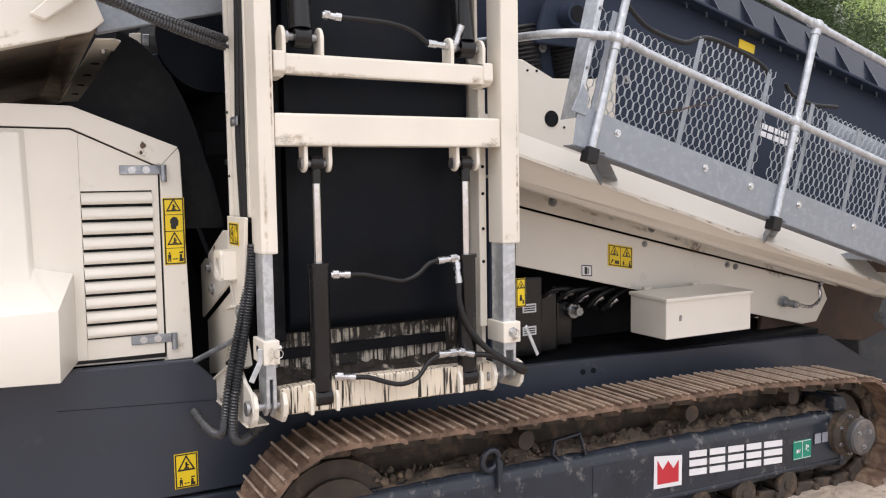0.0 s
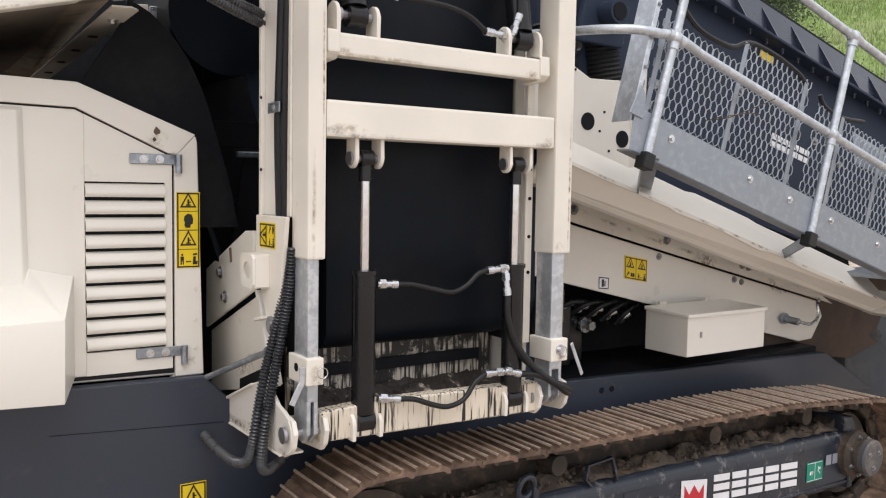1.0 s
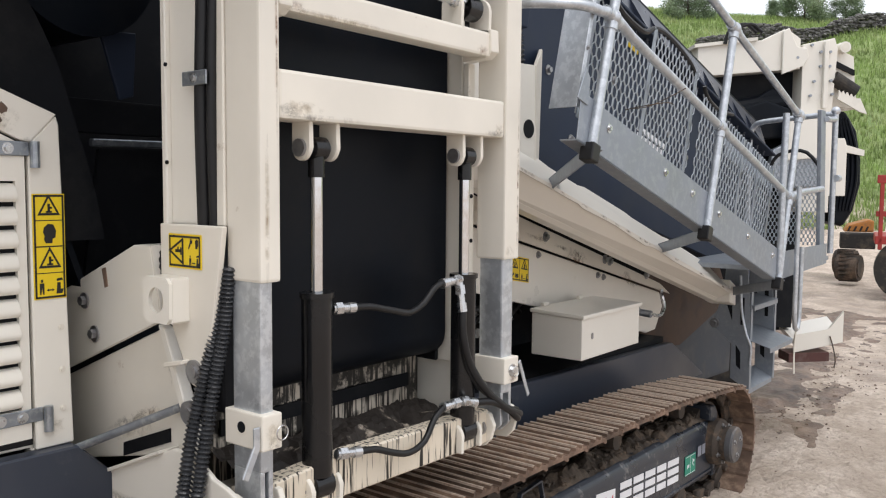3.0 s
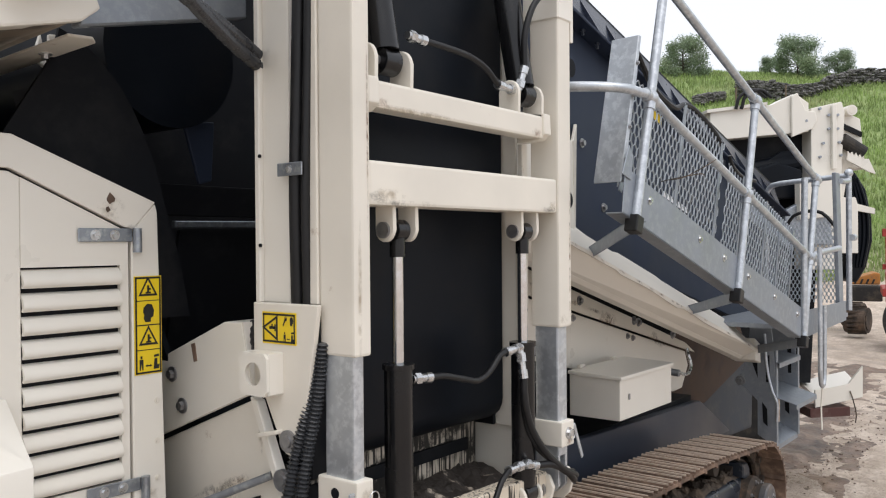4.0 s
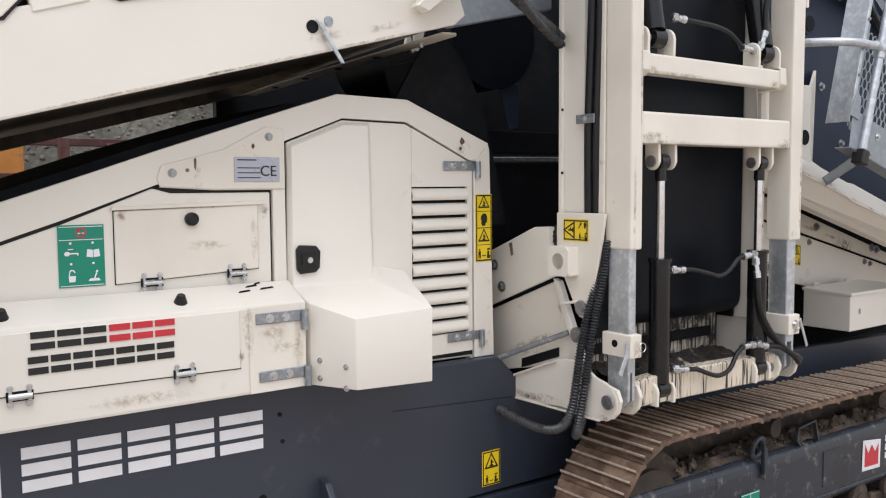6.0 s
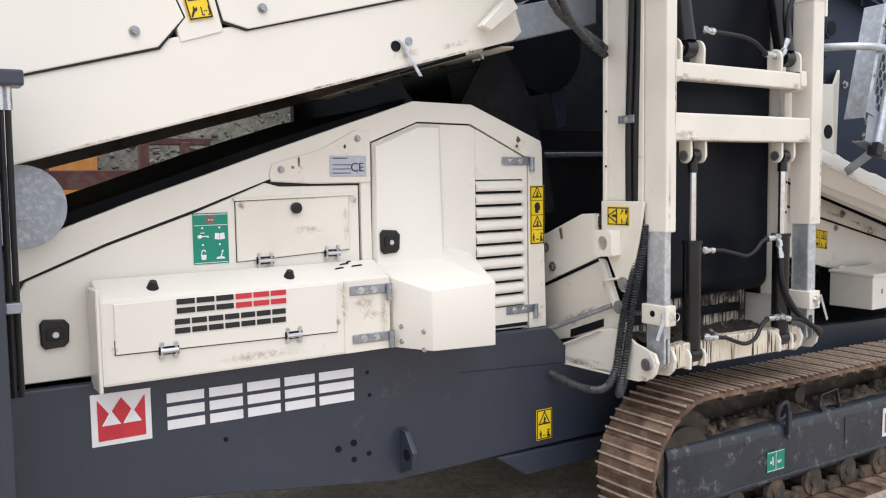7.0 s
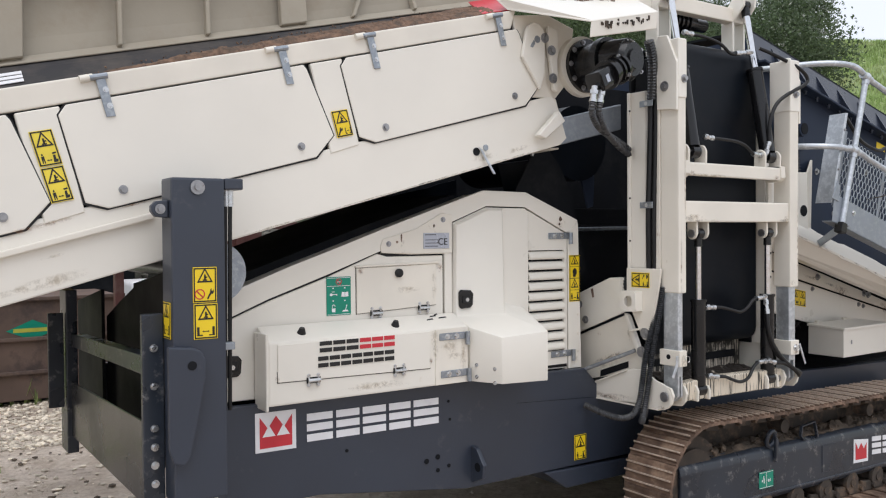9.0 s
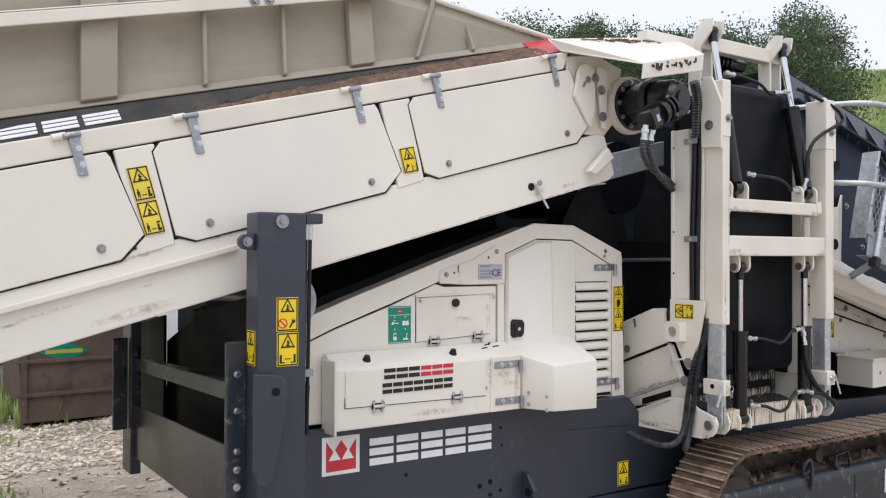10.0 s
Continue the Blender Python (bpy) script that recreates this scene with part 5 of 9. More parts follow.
    for c, xs in zip(covers, ((-3.55, -2.86), (-2.345, -1.48), (-0.975, -0.11))):
        for x in xs:
            z = ft(x) - 0.02
            bm = nb()
            q = [Vector((x - 0.022, 3.819, z)), Vector((x + 0.020, 3.819, z + 0.008)), Vector((x + 0.065, 3.819, z - 0.165)), Vector((x + 0.025, 3.819, z - 0.172))]
            slab(bm, q, (0, 0.006, 0), 0, 0.002, 1)
            cyl(bm, (x - 0.045, 3.822, z - 0.004), (x + 0.03, 3.822, z + 0.014), 0.014, 10)
            part("cover_hinge", bm, HINGE, c)
            bm = nb()
            cyl(bm, (x - 0.085, 3.827, z - 0.014), (x - 0.03, 3.827, z + 0.001), 0.017, 12)
            part("hinge_boss", bm, CREAMW, c, smooth=True)
            for f in (0.05, 0.12):
                bolt(c, (x + 0.01 + f * 0.25, 3.8185, z - f), (0, -1, 0), 0.008, 0.005, ZINC)
    # fixed posts
    for x0, x1 in ((-2.705, -2.530), (-1.335, -1.155)):
        bm = nb()
        a0, a1 = ft(x0) - 0.108, ft(x1) - 0.108
        slab(bm, [(x0 + 0.015, 3.834, a0), (x1 + 0.018, 3.834, a1), (x1 + 0.118, 3.834, fb(x1 + 0.118) + 0.31), (x0 + 0.128, 3.834, fb(x0 + 0.128) + 0.30)], (0, 0.03, 0), 0, 0.005, 1)
        part("cover_post", bm, CREAM, t)
    SU, SV = Vector((0.975, 0, 0.22)).normalized(), Vector((-0.265, 0, 0.964))
    sticker(t, (-2.550, 3.8295, 2.251), SU, Vector((-0.28, 0, 0.96)), 0.094, 0.155, [("tri", 0.08, 0.45, 0.84, 0.52), ("person", 0.08, 0.05, 0.84, 0.38)], materials=[YELLOWF, INK, WHITE, REDV])
    sticker(t, (-2.594, 3.8295, 2.405), SU, Vector((-0.28, 0, 0.96)), 0.094, 0.155, [("tri", 0.08, 0.45, 0.84, 0.52), ("person", 0.08, 0.05, 0.84, 0.38)], materials=[YELLOWF, INK, WHITE, REDV])
    sticker(t, (-1.171, 3.8295, 2.612), SU, SV, 0.097, 0.140, [("tri", 0.06, 0.42, 0.88, 0.55), ("wrench", 0.08, 0.05, 0.4, 0.36), ("gap", 0.54, 0.06, 0.4, 0.34)])
    # drain flap, folded lug, holes
    bm = nb()
    cyl(bm, (-0.262, 3.836, 2.585), (-0.262, 3.842, 2.585), 0.024, 18)
    part("drain_hole", bm, DARK, t)
    bm = nb()
    slab(bm, [(-0.255, 3.826, 2.615), (-0.225, 3.826, 2.600), (-0.145, 3.80, 2.455), (-0.165, 3.80, 2.455)], (0, 0.008, 0), 0, 0.003, 1)
    part("drain_lever", bm, GALV, t)
    bm = nb()
    cyl(bm, (-0.195, 3.834, 2.612), (-0.195, 3.842, 2.612), 0.018, 16)
    part("plug", bm, HINGE, t)
    bm = nb()
    slab(bm, [(0.16, 3.822, 2.70), (0.22, 3.822, 2.68), (0.38, 3.822, 2.80), (0.33, 3.822, 2.86)], (0, -0.05, 0), 0, 0.006, 1)
    part("folded_lug", bm, CREAM, t)
    # pivot lug at the head end
    bm = nb()
    arc = [(0.165 + 0.075 * math.cos(a), 3.20 + 0.075 * math.sin(a)) for a in (k * math.pi / 8 for k in range(0, 9))]
    xz(bm, [(0.20, 2.985)] + [(0.235, 3.08)] + [(x, z + 0.11) for x, z in arc] + [(0.06, 3.17)], 3.80, 3.825, 0, 0.004, 1)
    part("pivot_lug", bm, CREAM, t)
    bm = nb()
    cyl(bm, (0.175, 3.797, 3.285), (0.175, 3.803, 3.285), 0.022, 16)
    slab(bm, [(0.16, 3.7985, 3.26), (0.14, 3.7985, 3.23), (0.12, 3.7985, 3.235), (0.13, 3.7985, 3.255), (0.15, 3.7985, 3.28)], (0, 0.003, 0))
    part("key_hole", bm, HINGE, t)
    bm = nb()
    xz(bm, [(0.10, 2.94), (0.36, 2.945), (0.46, 3.05), (0.52, 3.40), (0.30, 3.46), (0.02, 3.42)], 3.845, 3.87, 0, 0.006, 1)
    part("head_plate", bm, CREAMW, t)
    bm = nb()
    xz(bm, [(0.31, 2.99), (0.34, 2.98), (0.345, 3.36), (0.27, 3.38), (0.25, 3.30), (0.27, 3.25)], 3.80, 3.83, 0, 0.008, 2)
    part("head_rib", bm, CREAM, t)
    for x, z in ((0.235, 3.30), (0.30, 3.06), (0.29, 3.23)):
        bolt(t, (x, 3.798, z), (0, -1, 0), 0.018, 0.012)
    # hood over the drive
    bm = nb()
    a, b, c, d = Vector((-0.08, 3.90, 3.53)), Vector((1.08, 3.90, 3.71)), Vector((0.80, 3.40, 3.455)), Vector((0.245, 3.40, 3.325))
    e = Vector((-0.02, 3.84, 3.46))
    slab(bm, [a, e, d, c, b], (0, 0, -0.012), 0, 0.004, 1)
    slab(bm, [c, d, d + Vector((0, 0.012, -0.095)), c + Vector((0, 0.012, -0.105))], (0, 0.012, 0), 0, 0.004, 1)
    hood = part("drive_hood", bm, CREAM, t)
    rnd = random.Random(31)
    bm = nb()
    for k in range(26):
        s = rnd.uniform(0.12, 0.85)
        p = d.lerp(c, s) + Vector((0, -0.003, -0.012 - rnd.uniform(0, 0.03)))
        w, h = rnd.uniform(0.006, 0.02), rnd.uniform(0.006, 0.028)
        slab(bm, [p, p + Vector((w, 0, 0.1 * w)), p + Vector((w * 0.8, 0, -h)), p + Vector((0.1 * w, 0, -h * 0.7))], (0, 0.006, 0))
    part("worn_paint", bm, CHAIN, hood, "chipped rusty paint along the lip", kind="stuff")
    bm = nb()
    rr = random.Random(5)
    for k in range(160):
        s, q = rr.gauss(0.42, 0.13), rr.gauss(0.35, 0.10)
        p = a.lerp(b, min(0.9, max(0.1, s))).lerp(e.lerp(c, s), min(0.8, max(0.05, q)))
        r = rr.uniform(0.006, 0.02)
        v = bmesh.ops.create_icosphere(bm, subdivisions=1, radius=r)["verts"]
        for w in v:
            w.co = p + Vector((w.co.x * 1.6, w.co.y * 1.4, w.co.z * 0.55 + 0.003))
    part("spilt_earth", bm, EARTH, hood, "reddish earth spilt on the hood", kind="stuff")
    # drive: flange, gearbox, motor
    fx, fzz = 0.575, 3.160
    bm = nb()
    cyl(bm, (fx - 0.01, 3.845, fzz), (fx - 0.01, 3.80, fzz), 0.190, 40)
    part("drive_flange", bm, CREAMW, t, smooth=True)
    bm = nb()
    cyl(bm, (fx, 3.802, fzz), (fx, 3.772, fzz), 0.168, 40)
    cyl(bm, (fx, 3.774, fzz), (fx + 0.005, 3.62, fzz), 0.132, 36)
    cyl(bm, (fx + 0.005, 3.64, fzz), (fx + 0.01, 3.595, fzz), 0.150, 36)
    part("gearbox", bm, BLACKP, t, "black planetary gearbox", smooth=True)
    bm = nb()
    cyl(bm, (fx + 0.01, 3.596, fzz), (fx + 0.035, 3.46, fzz - 0.01), 0.128, 32)
    cyl(bm, (fx + 0.035, 3.462, fzz - 0.01), (fx + 0.040, 3.425, fzz - 0.012), 0.126, 32, 0.100)
    cyl(bm, (fx + 0.040, 3.427, fzz - 0.012), (fx + 0.042, 3.410, fzz - 0.012), 0.060, 24)
    part("gearbox_elbow", bm, BLACKP, t, smooth=True)
    for k in range(10):
        an = 2 * math.pi * k / 10
        bolt(t, (fx + 0.150 * math.cos(an), 3.771, fzz + 0.150 * math.sin(an)), (0, -1, 0), 0.010, 0.009, BOLT)
        if k % 2:
            bolt(t, (fx + 0.035 + 0.112 * math.cos(an), 3.448, fzz - 0.01 + 0.112 * math.sin(an)), (0, -1, 0), 0.008, 0.008, BOLT)
    m0, m1, m2 = Vector((0.600, 3.485, 3.125)), Vector((0.415, 3.455, 3.035)), Vector((0.300, 3.436, 2.975))
    U = (m1 - m0).normalized()
    V = U.cross(Vector((0, 1, 0))).normalized()
    Wd = U.cross(V)
    bm = nb()
    cyl(bm, m0, m1, 0.076, 28)
    for f, r in ((0.42, 0.096), (0.58, 0.086), (0.97, 0.088)):
        c = m0.lerp(m1, f)
        cyl(bm, c - U * 0.011, c + U * 0.011, r, 28)
    slab(bm, [m1 + V * a * 0.058 + Wd * b * 0.062 for a, b in ((-1, -0.8), (-0.6, -1), (0.6, -1), (1, -0.8), (1, 0.8), (0.6, 1), (-0.6, 1), (-1, 0.8))], m2 - m1, 0, 0.006)
    part("hydraulic_motor", bm, BLACKP, t, "black hydraulic motor with bolted port block", smooth=True)
    for f, a in ((0.43, 1.0), (0.43, 2.6), (0.43, 4.2), (0.43, 5.8)):
        c = m0.lerp(m1, f)
        bolt(t, c + U * 0.012 + (V * math.cos(a) + Wd * math.sin(a)) * 0.086, U, 0.008, 0.010, BOLT)
    bm = nb()
    q = m1.lerp(m2, 0.55) - Vector((0, 0.0635, 0))
    slab(bm, [q - U * 0.016 - V * 0.022, q + U * 0.016 - V * 0.022, q + U * 0.016 + V * 0.022, q - U * 0.016 + V * 0.022], (0, -0.002, 0))
    part("motor_label", bm, SILVER, t)
    for dx in (0.0, 0.056):
        bm = nb()
        p0, p1 = Vector((0.290 + dx, 3.425, 2.955)), Vector((0.272 + dx, 3.425, 2.862))
        cyl(bm, p0, p1, 0.019, 14)
        cyl(bm, p0.lerp(p1, 0.25), p0.lerp(p1, 0.50), 0.026, 6)
        cyl(bm, p0.lerp(p1, 0.82), p1, 0.023, 14)
        part("hose_fitting", bm, ZINC, t)
        bm = nb()
        sweep(bm, spline([p1, (0.275 + dx, 3.435, 2.805), (0.345 + dx * 0.9, 3.47, 2.748), (0.50 + dx * 0.7, 3.56, 2.715 - dx * 0.3), (0.76, 3.68, 2.675 - dx * 0.5), (0.98, 3.80, 2.645 - dx * 0.6)], 0.0075), 0.0165, 14, 0, 0.0045)
        part("sleeved_hose", bm, SLEEVE, t, "corrugated black hose sleeve")
    # earth and dark sheet on the sloping top between rail and hopper wall
    wl0 = lambda x: 2.782 + 0.2455 * (x + 3.112)  # noqa: E731
    bm = nb()
    slab(bm, [(XL, 3.875, ft(XL) - 0.004), (0.03, 3.875, ft(0.03) - 0.004), (0.09, 4.10, wl0(0.09)), (XL, 4.10, wl0(XL))], (0, 0.004, -0.012))
    part("rubber_seal", bm, SEAL, t, "dusty black rubber sealing strip")
    bm = nb()
    slab(bm, [(XL, 4.045, wl0(XL) - 0.022), (0.08, 4.045, wl0(0.08) - 0.022), (0.08, 4.10, wl0(0.08) + 0.016), (XL, 4.10, wl0(XL) + 0.016)], (0, -0.004, 0.007), 0, 0.002, 1)
    part("wall_flange", bm, DUSTY, t)
    N = (Vector((0, 0.225, 0.155))).normalized()
    glyph_bars(t, Vector((-3.30, 3.905, ft(-3.30) + 0.019)), FU, N, [0.15, 0.15, 0.15, 0.16], 0.10, 0.025, WHITE)
    bm = nb()
    n, nj = 170, 12
    rows = []
    for j in range(nj + 1):
        row = []
        for i in range(n + 1):
            x = -2.32 + 2.26 * i / n
            f = j / nj
            top = 0.04 + 0.78 * (i / n) ** 0.8 + 0.10 * noise.noise(Vector((x * 6, 3, 1))) + 0.05 * noise.noise(Vector((x * 22, 3, 4)))
            g = f * max(0.02, min(0.9, top))
            y = 3.862 + 0.225 * g
            z = ft(x) + (wl0(x) - ft(x)) * g
            h = 0.016 * math.sin(math.pi * min(0.98, f + 0.02)) * (0.75 + noise.noise(Vector((x * 14, y * 14, 2))) + 0.7 * noise.noise(Vector((x * 55, y * 55, 7)))) * min(1, i / 30, (n - i) / 3 + 0.1)
            row.append(bm.verts.new((x, y, z + max(-0.001, h) + 0.003)))
        rows.append(row)
    for j in range(nj):
        for i in range(n):
            bm.faces.new((rows[j][i], rows[j][i + 1], rows[j + 1][i + 1], rows[j + 1][i]))
    grains = random.Random(31)
    for _ in range(420):
        x = -2.4 + 2.35 * grains.random() ** 0.7
        g = grains.random() ** 1.6 * min(0.95, 0.2 + 0.9 * (x + 2.4) / 2.4)
        c = Vector((x, 3.862 + 0.225 * g, ft(x) + (wl0(x) - ft(x)) * g + 0.006))
        for w in bmesh.ops.create_icosphere(bm, subdivisions=1, radius=grains.uniform(0.002, 0.006))["verts"]:
            w.co = c + w.co * grains.uniform(0.6, 1.3)
    part("spilt_earth", bm, EARTH, t, "brown earth lying on the seal", kind="stuff")
    bm = nb()
    slab(bm, [(-0.18, 3.88, ft(-0.18) + 0.012), (0.04, 3.88, ft(0.04) + 0.012), (0.10, 4.09, wl0(0.10) + 0.014), (-0.13, 4.09, wl0(-0.13) + 0.014)], (0, 0, 0.006))
    part("red_patch", bm, REDV, t)
    # hopper wall with ribs
    bm = nb()
    slab(bm, [(XL, 4.10, wl0(XL) - 0.05), (0.12, 4.10, wl0(0.12) - 0.02), (0.10, 4.12, 3.585), (-0.774, 4.2, 3.73), (-1.6, 4.28, 3.98), (XL, 4.30, 3.98)], (0, 0.02, 0))
    wall = part("hopper_wall", bm, DUSTY, t, "dusty cream hopper wall")
    for x, wide, lean in ((-3.30, 0.022, 0.0), (-2.786, 0.165, 0.0), (-2.212, 0.022, 0.0), (-1.785, 0.022, 0.0), (-1.381, 0.150, 0.0), (-0.960, 0.022, 0.20), (-0.55, 0.022, 0.0)):
        z0, z1 = wl0(x), min(3.97, 3.73 - 0.30 * (x + 0.774))
        bm = nb()
        slab(bm, [(x, 4.085, z0), (x + wide, 4.085, z0 + 0.25 * wide), (x + wide + 0.02 + lean, 4.22, z1 - 0.03), (x + 0.02 + lean, 4.22, z1)], (0, -0.04, 0.012), 0, 0.004, 1)
        part("rib", bm, DUSTY, wall)
    rz = lambda x: 3.165 + 0.2437 * (x + 3.115)  # noqa: E731
    bm = nb()
    slab(bm, [(XL, 4.045, rz(XL)), (-1.10, 4.045, rz(-1.10)), (-1.06, 4.045, rz(-1.06) + 0.062), (XL, 4.045, rz(XL) + 0.062)], (0, 0.055, 0.008), 0, 0.006, 2)
    slab(bm, [(XL, 4.0445, rz(XL) + 0.063), (-1.06, 4.0445, rz(-1.06) + 0.063), (-1.06, 4.125, rz(-1.06) + 0.080), (XL, 4.125, rz(XL) + 0.080)], (0, 0, 0.007), 0, 0.002, 1)
    part("wall_rail", bm, CREAMW, wall)
    for x in (-1.95, -1.87):
        bolt(wall, (x, 4.043, rz(x) + 0.032), (0, -1, 0), 0.017, 0.012)
    bm = nb()
    sweep(bm, [Vector((0.13, 4.10, 3.60)), Vector((-0.774, 4.19, 3.735)), Vector((-1.7, 4.27, 4.02))], 0.018, 8)
    part("wall_edge", bm, CREAM, wall)
    # far side wall and floor that close the hopper
    bm = nb()
    slab(bm, [(XL, 6.24, fb(XL) + 0.1), (0.4, 6.24, fb(0.4) + 0.1), (0.1, 6.24, 3.6), (-1.6, 6.4, 4.0), (XL, 6.4, 4.0)], (0, 0.03, 0))
    part("far_wall", bm, CREAM, t)
    bm = nb()
    slab(bm, [(XL, 3.92, fb(XL) + 0.12), (0.38, 3.92, fb(0.38) + 0.12), (0.38, 6.19, fb(0.38) + 0.12), (XL, 6.19, fb(XL) + 0.12)], (0, 0, 0.03))
    part("feeder_floor", bm, DARK, t)
    # cross strap at the head end, and the tan sheet beside it
    sz = lambda y: 2.652 - 0.028 * (y - 4.0)  # noqa: E731
    bm = nb()
    slab(bm, [(0.425, 3.97, sz(3.97) - 0.008), (0.50, 3.97, sz(3.97) - 0.004), (0.535, 4.02, sz(4.02)), (0.535, 6.19, sz(6.19)), (0.425, 6.19, sz(6.19) - 0.008)], (-0.002, 0, 0.008), 0, 0.002, 1)
    strap = part("cross_strap", bm, CREAMW, t, "worn cream strap across the hopper's head")
    for k, y in enumerate((4.216, 4.60, 4.99, 5.38, 5.78)):
        if k:
            bm = nb()
            cyl(bm, (0.482, y, sz(y) + 0.004), (0.482, y, sz(y) - 0.0085), 0.022, 9)
            part("strap_hole", bm, CHAIN, strap)
        else:
            bolt(strap, (0.482, y, sz(y) - 0.004), (0, 0, -1), 0.012, 0.012, ZINC)
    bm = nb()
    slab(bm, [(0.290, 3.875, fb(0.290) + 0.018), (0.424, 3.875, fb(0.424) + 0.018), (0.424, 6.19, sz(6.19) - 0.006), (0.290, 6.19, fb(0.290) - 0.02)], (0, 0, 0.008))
    part("tan_sheet", bm, SMEAR, t, "greasy tan sheet under the hopper's head, darkened for shade")
    # grey strut to the side conveyor
    bm = nb()
    slab(bm, [(0.42, 3.90, 2.66), (1.0, 3.90, 2.80), (1.0, 3.90, 2.97), (0.42, 3.90, 2.83)], (0, 0.05, 0), 0, 0.006, 1)
    part("strut", bm, GALVD, t, "grey steel strut")
    return t


build_feeder()


# ---- conveyor belt and dark guards under the hopper ----
def build_inner_conveyor():
    t = thing("inner_conveyor", (0.0, 5.0, 1.3), "black rubber conveyor and skirts between hopper and housing", "conveyor")
    # far rubber skirt with a wavy edge, belt below it, and the head drum
    bm = nb()
    top = spline([(-1.88, 5.6, 1.632), (-1.8, 5.6, 1.665), (-1.415, 5.6, 1.823), (-1.1, 5.6, 1.955), (-0.84, 5.6, 2.054), (-0.518, 5.6, 2.184), (-0.19, 5.6, 2.298), (0.14, 5.6, 2.398), (0.433, 5.6, 2.457), (0.8, 5.6, 2.55)], 0.04)
    edge = [(p.x, p.z + 0.012 * noise.noise(Vector((p.x * 7, 1, 4)))) for p in top]
    xz(bm, edge + [(0.8, 1.0), (-1.88, 1.0)], 5.56, 5.58)
    part("rubber_skirt", bm, BELT, t, "black rubber skirt with a wavy edge")
    bm = nb()
    slab(bm, [(-1.90, 4.32, 1.21), (0.9, 4.32, 2.25), (0.9, 5.55, 2.25), (-1.90, 5.55, 1.21)], (0, 0, 0.03))
    part("belt", bm, BELT, t)
    bm = nb()
    cyl(bm, (1.0, 4.32, 2.745), (1.0, 5.5, 2.745), 0.268, 48)
    part("head_drum", bm, BELT, t, "rubber-lagged head drum", smooth=True)
    bm = nb()
    line = [Vector((0.66, 4.32, 2.62)), Vector((0.72, 4.30, 2.35)), Vector((0.80, 4.28, 2.05)), Vector((0.90, 4.27, 1.75)), Vector((1.0, 4.27, 1.45))]
    pts = spline(line, 0.05)
    curtain(bm, pts, (0, 0.5, 0), (0.02, 0, 0.006))
    part("rubber_flap", bm, BELT, t, "hanging black rubber flap", smooth=True)
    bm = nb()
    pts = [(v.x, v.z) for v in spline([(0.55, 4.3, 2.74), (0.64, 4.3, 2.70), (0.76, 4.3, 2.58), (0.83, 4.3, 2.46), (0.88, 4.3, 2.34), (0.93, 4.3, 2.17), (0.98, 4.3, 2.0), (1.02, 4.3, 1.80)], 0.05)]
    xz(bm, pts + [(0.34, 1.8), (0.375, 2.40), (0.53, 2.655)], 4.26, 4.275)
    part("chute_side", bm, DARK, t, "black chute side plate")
    bm = nb()
    slab(bm, [(0.66, 4.36, 2.645), (1.12, 4.36, 2.735), (1.12, 4.36, 2.575), (0.70, 4.36, 2.535)], (0, 0.04, 0), 0, 0.005, 1)
    part("grey_brace", bm, NAVY, t)
    for q, m in (([(0.585, 2.69), (0.610, 2.77), (0.636, 2.65)], CREAM), ([(0.640, 2.66), (0.640, 2.775), (0.695, 2.78), (0.692, 2.665)], CREAMW), ([(0.700, 2.72), (0.702, 2.775), (0.736, 2.775), (0.734, 2.715)], ZINC)):
        bm = nb()
        xz(bm, q, 4.50, 4.52, 0, 0.002, 1)
        part("far_bracket", bm, m, t)
    # near-black sheets added behind, so the interior reads as deep shade
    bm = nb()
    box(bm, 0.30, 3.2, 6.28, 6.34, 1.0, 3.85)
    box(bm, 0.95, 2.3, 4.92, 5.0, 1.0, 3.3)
    part("shade_backdrop", bm, DARK, t)
    # rail and sheet below are coloured near-black for the shade they stand in
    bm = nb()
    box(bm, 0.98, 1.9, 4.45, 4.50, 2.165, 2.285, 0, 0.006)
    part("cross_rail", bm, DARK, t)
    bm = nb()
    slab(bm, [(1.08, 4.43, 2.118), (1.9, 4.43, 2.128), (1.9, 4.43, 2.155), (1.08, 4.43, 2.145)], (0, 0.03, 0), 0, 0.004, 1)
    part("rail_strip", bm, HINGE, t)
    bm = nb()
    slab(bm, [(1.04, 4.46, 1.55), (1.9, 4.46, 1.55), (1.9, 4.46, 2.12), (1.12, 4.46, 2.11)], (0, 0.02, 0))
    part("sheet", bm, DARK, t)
    bm = nb()
    xz(bm, [(1.10, 2.52), (1.24, 2.53), (1.225, 2.30), (1.17, 2.285)], 4.40, 4.42, 0, 0.004, 1)
    part("brace", bm, NAVY, t)
    bm = nb()
    cyl(bm, (-1.76, 4.02, 1.92), (-1.76, 4.07, 1.92), 0.155, 40)
    cyl(bm, (-1.76, 4.0, 1.92), (-1.76, 5.7, 1.92), 0.05, 16)
    part("tail_roller", bm, HINGE, t, "grey roller end disc", smooth=True)
    return t


build_inner_conveyor()


# ---- side conveyor, folded upright ----
def lug(bm, x, y, z, r, zc, up, th=0.016):
    """An ear plate across x with a rounded end at height z, rooted at zc."""
    pts = [(y - r, zc), (y - r, z)]
    for k in range(9):
        a = math.pi * k / 8
        pts.append((y - r * math.cos(a), z + (r * math.sin(a) if up else -r * math.sin(a))))
    pts += [(y + r, zc)]
    yz(bm, pts, x, x + th, 0, 0.003, 1)


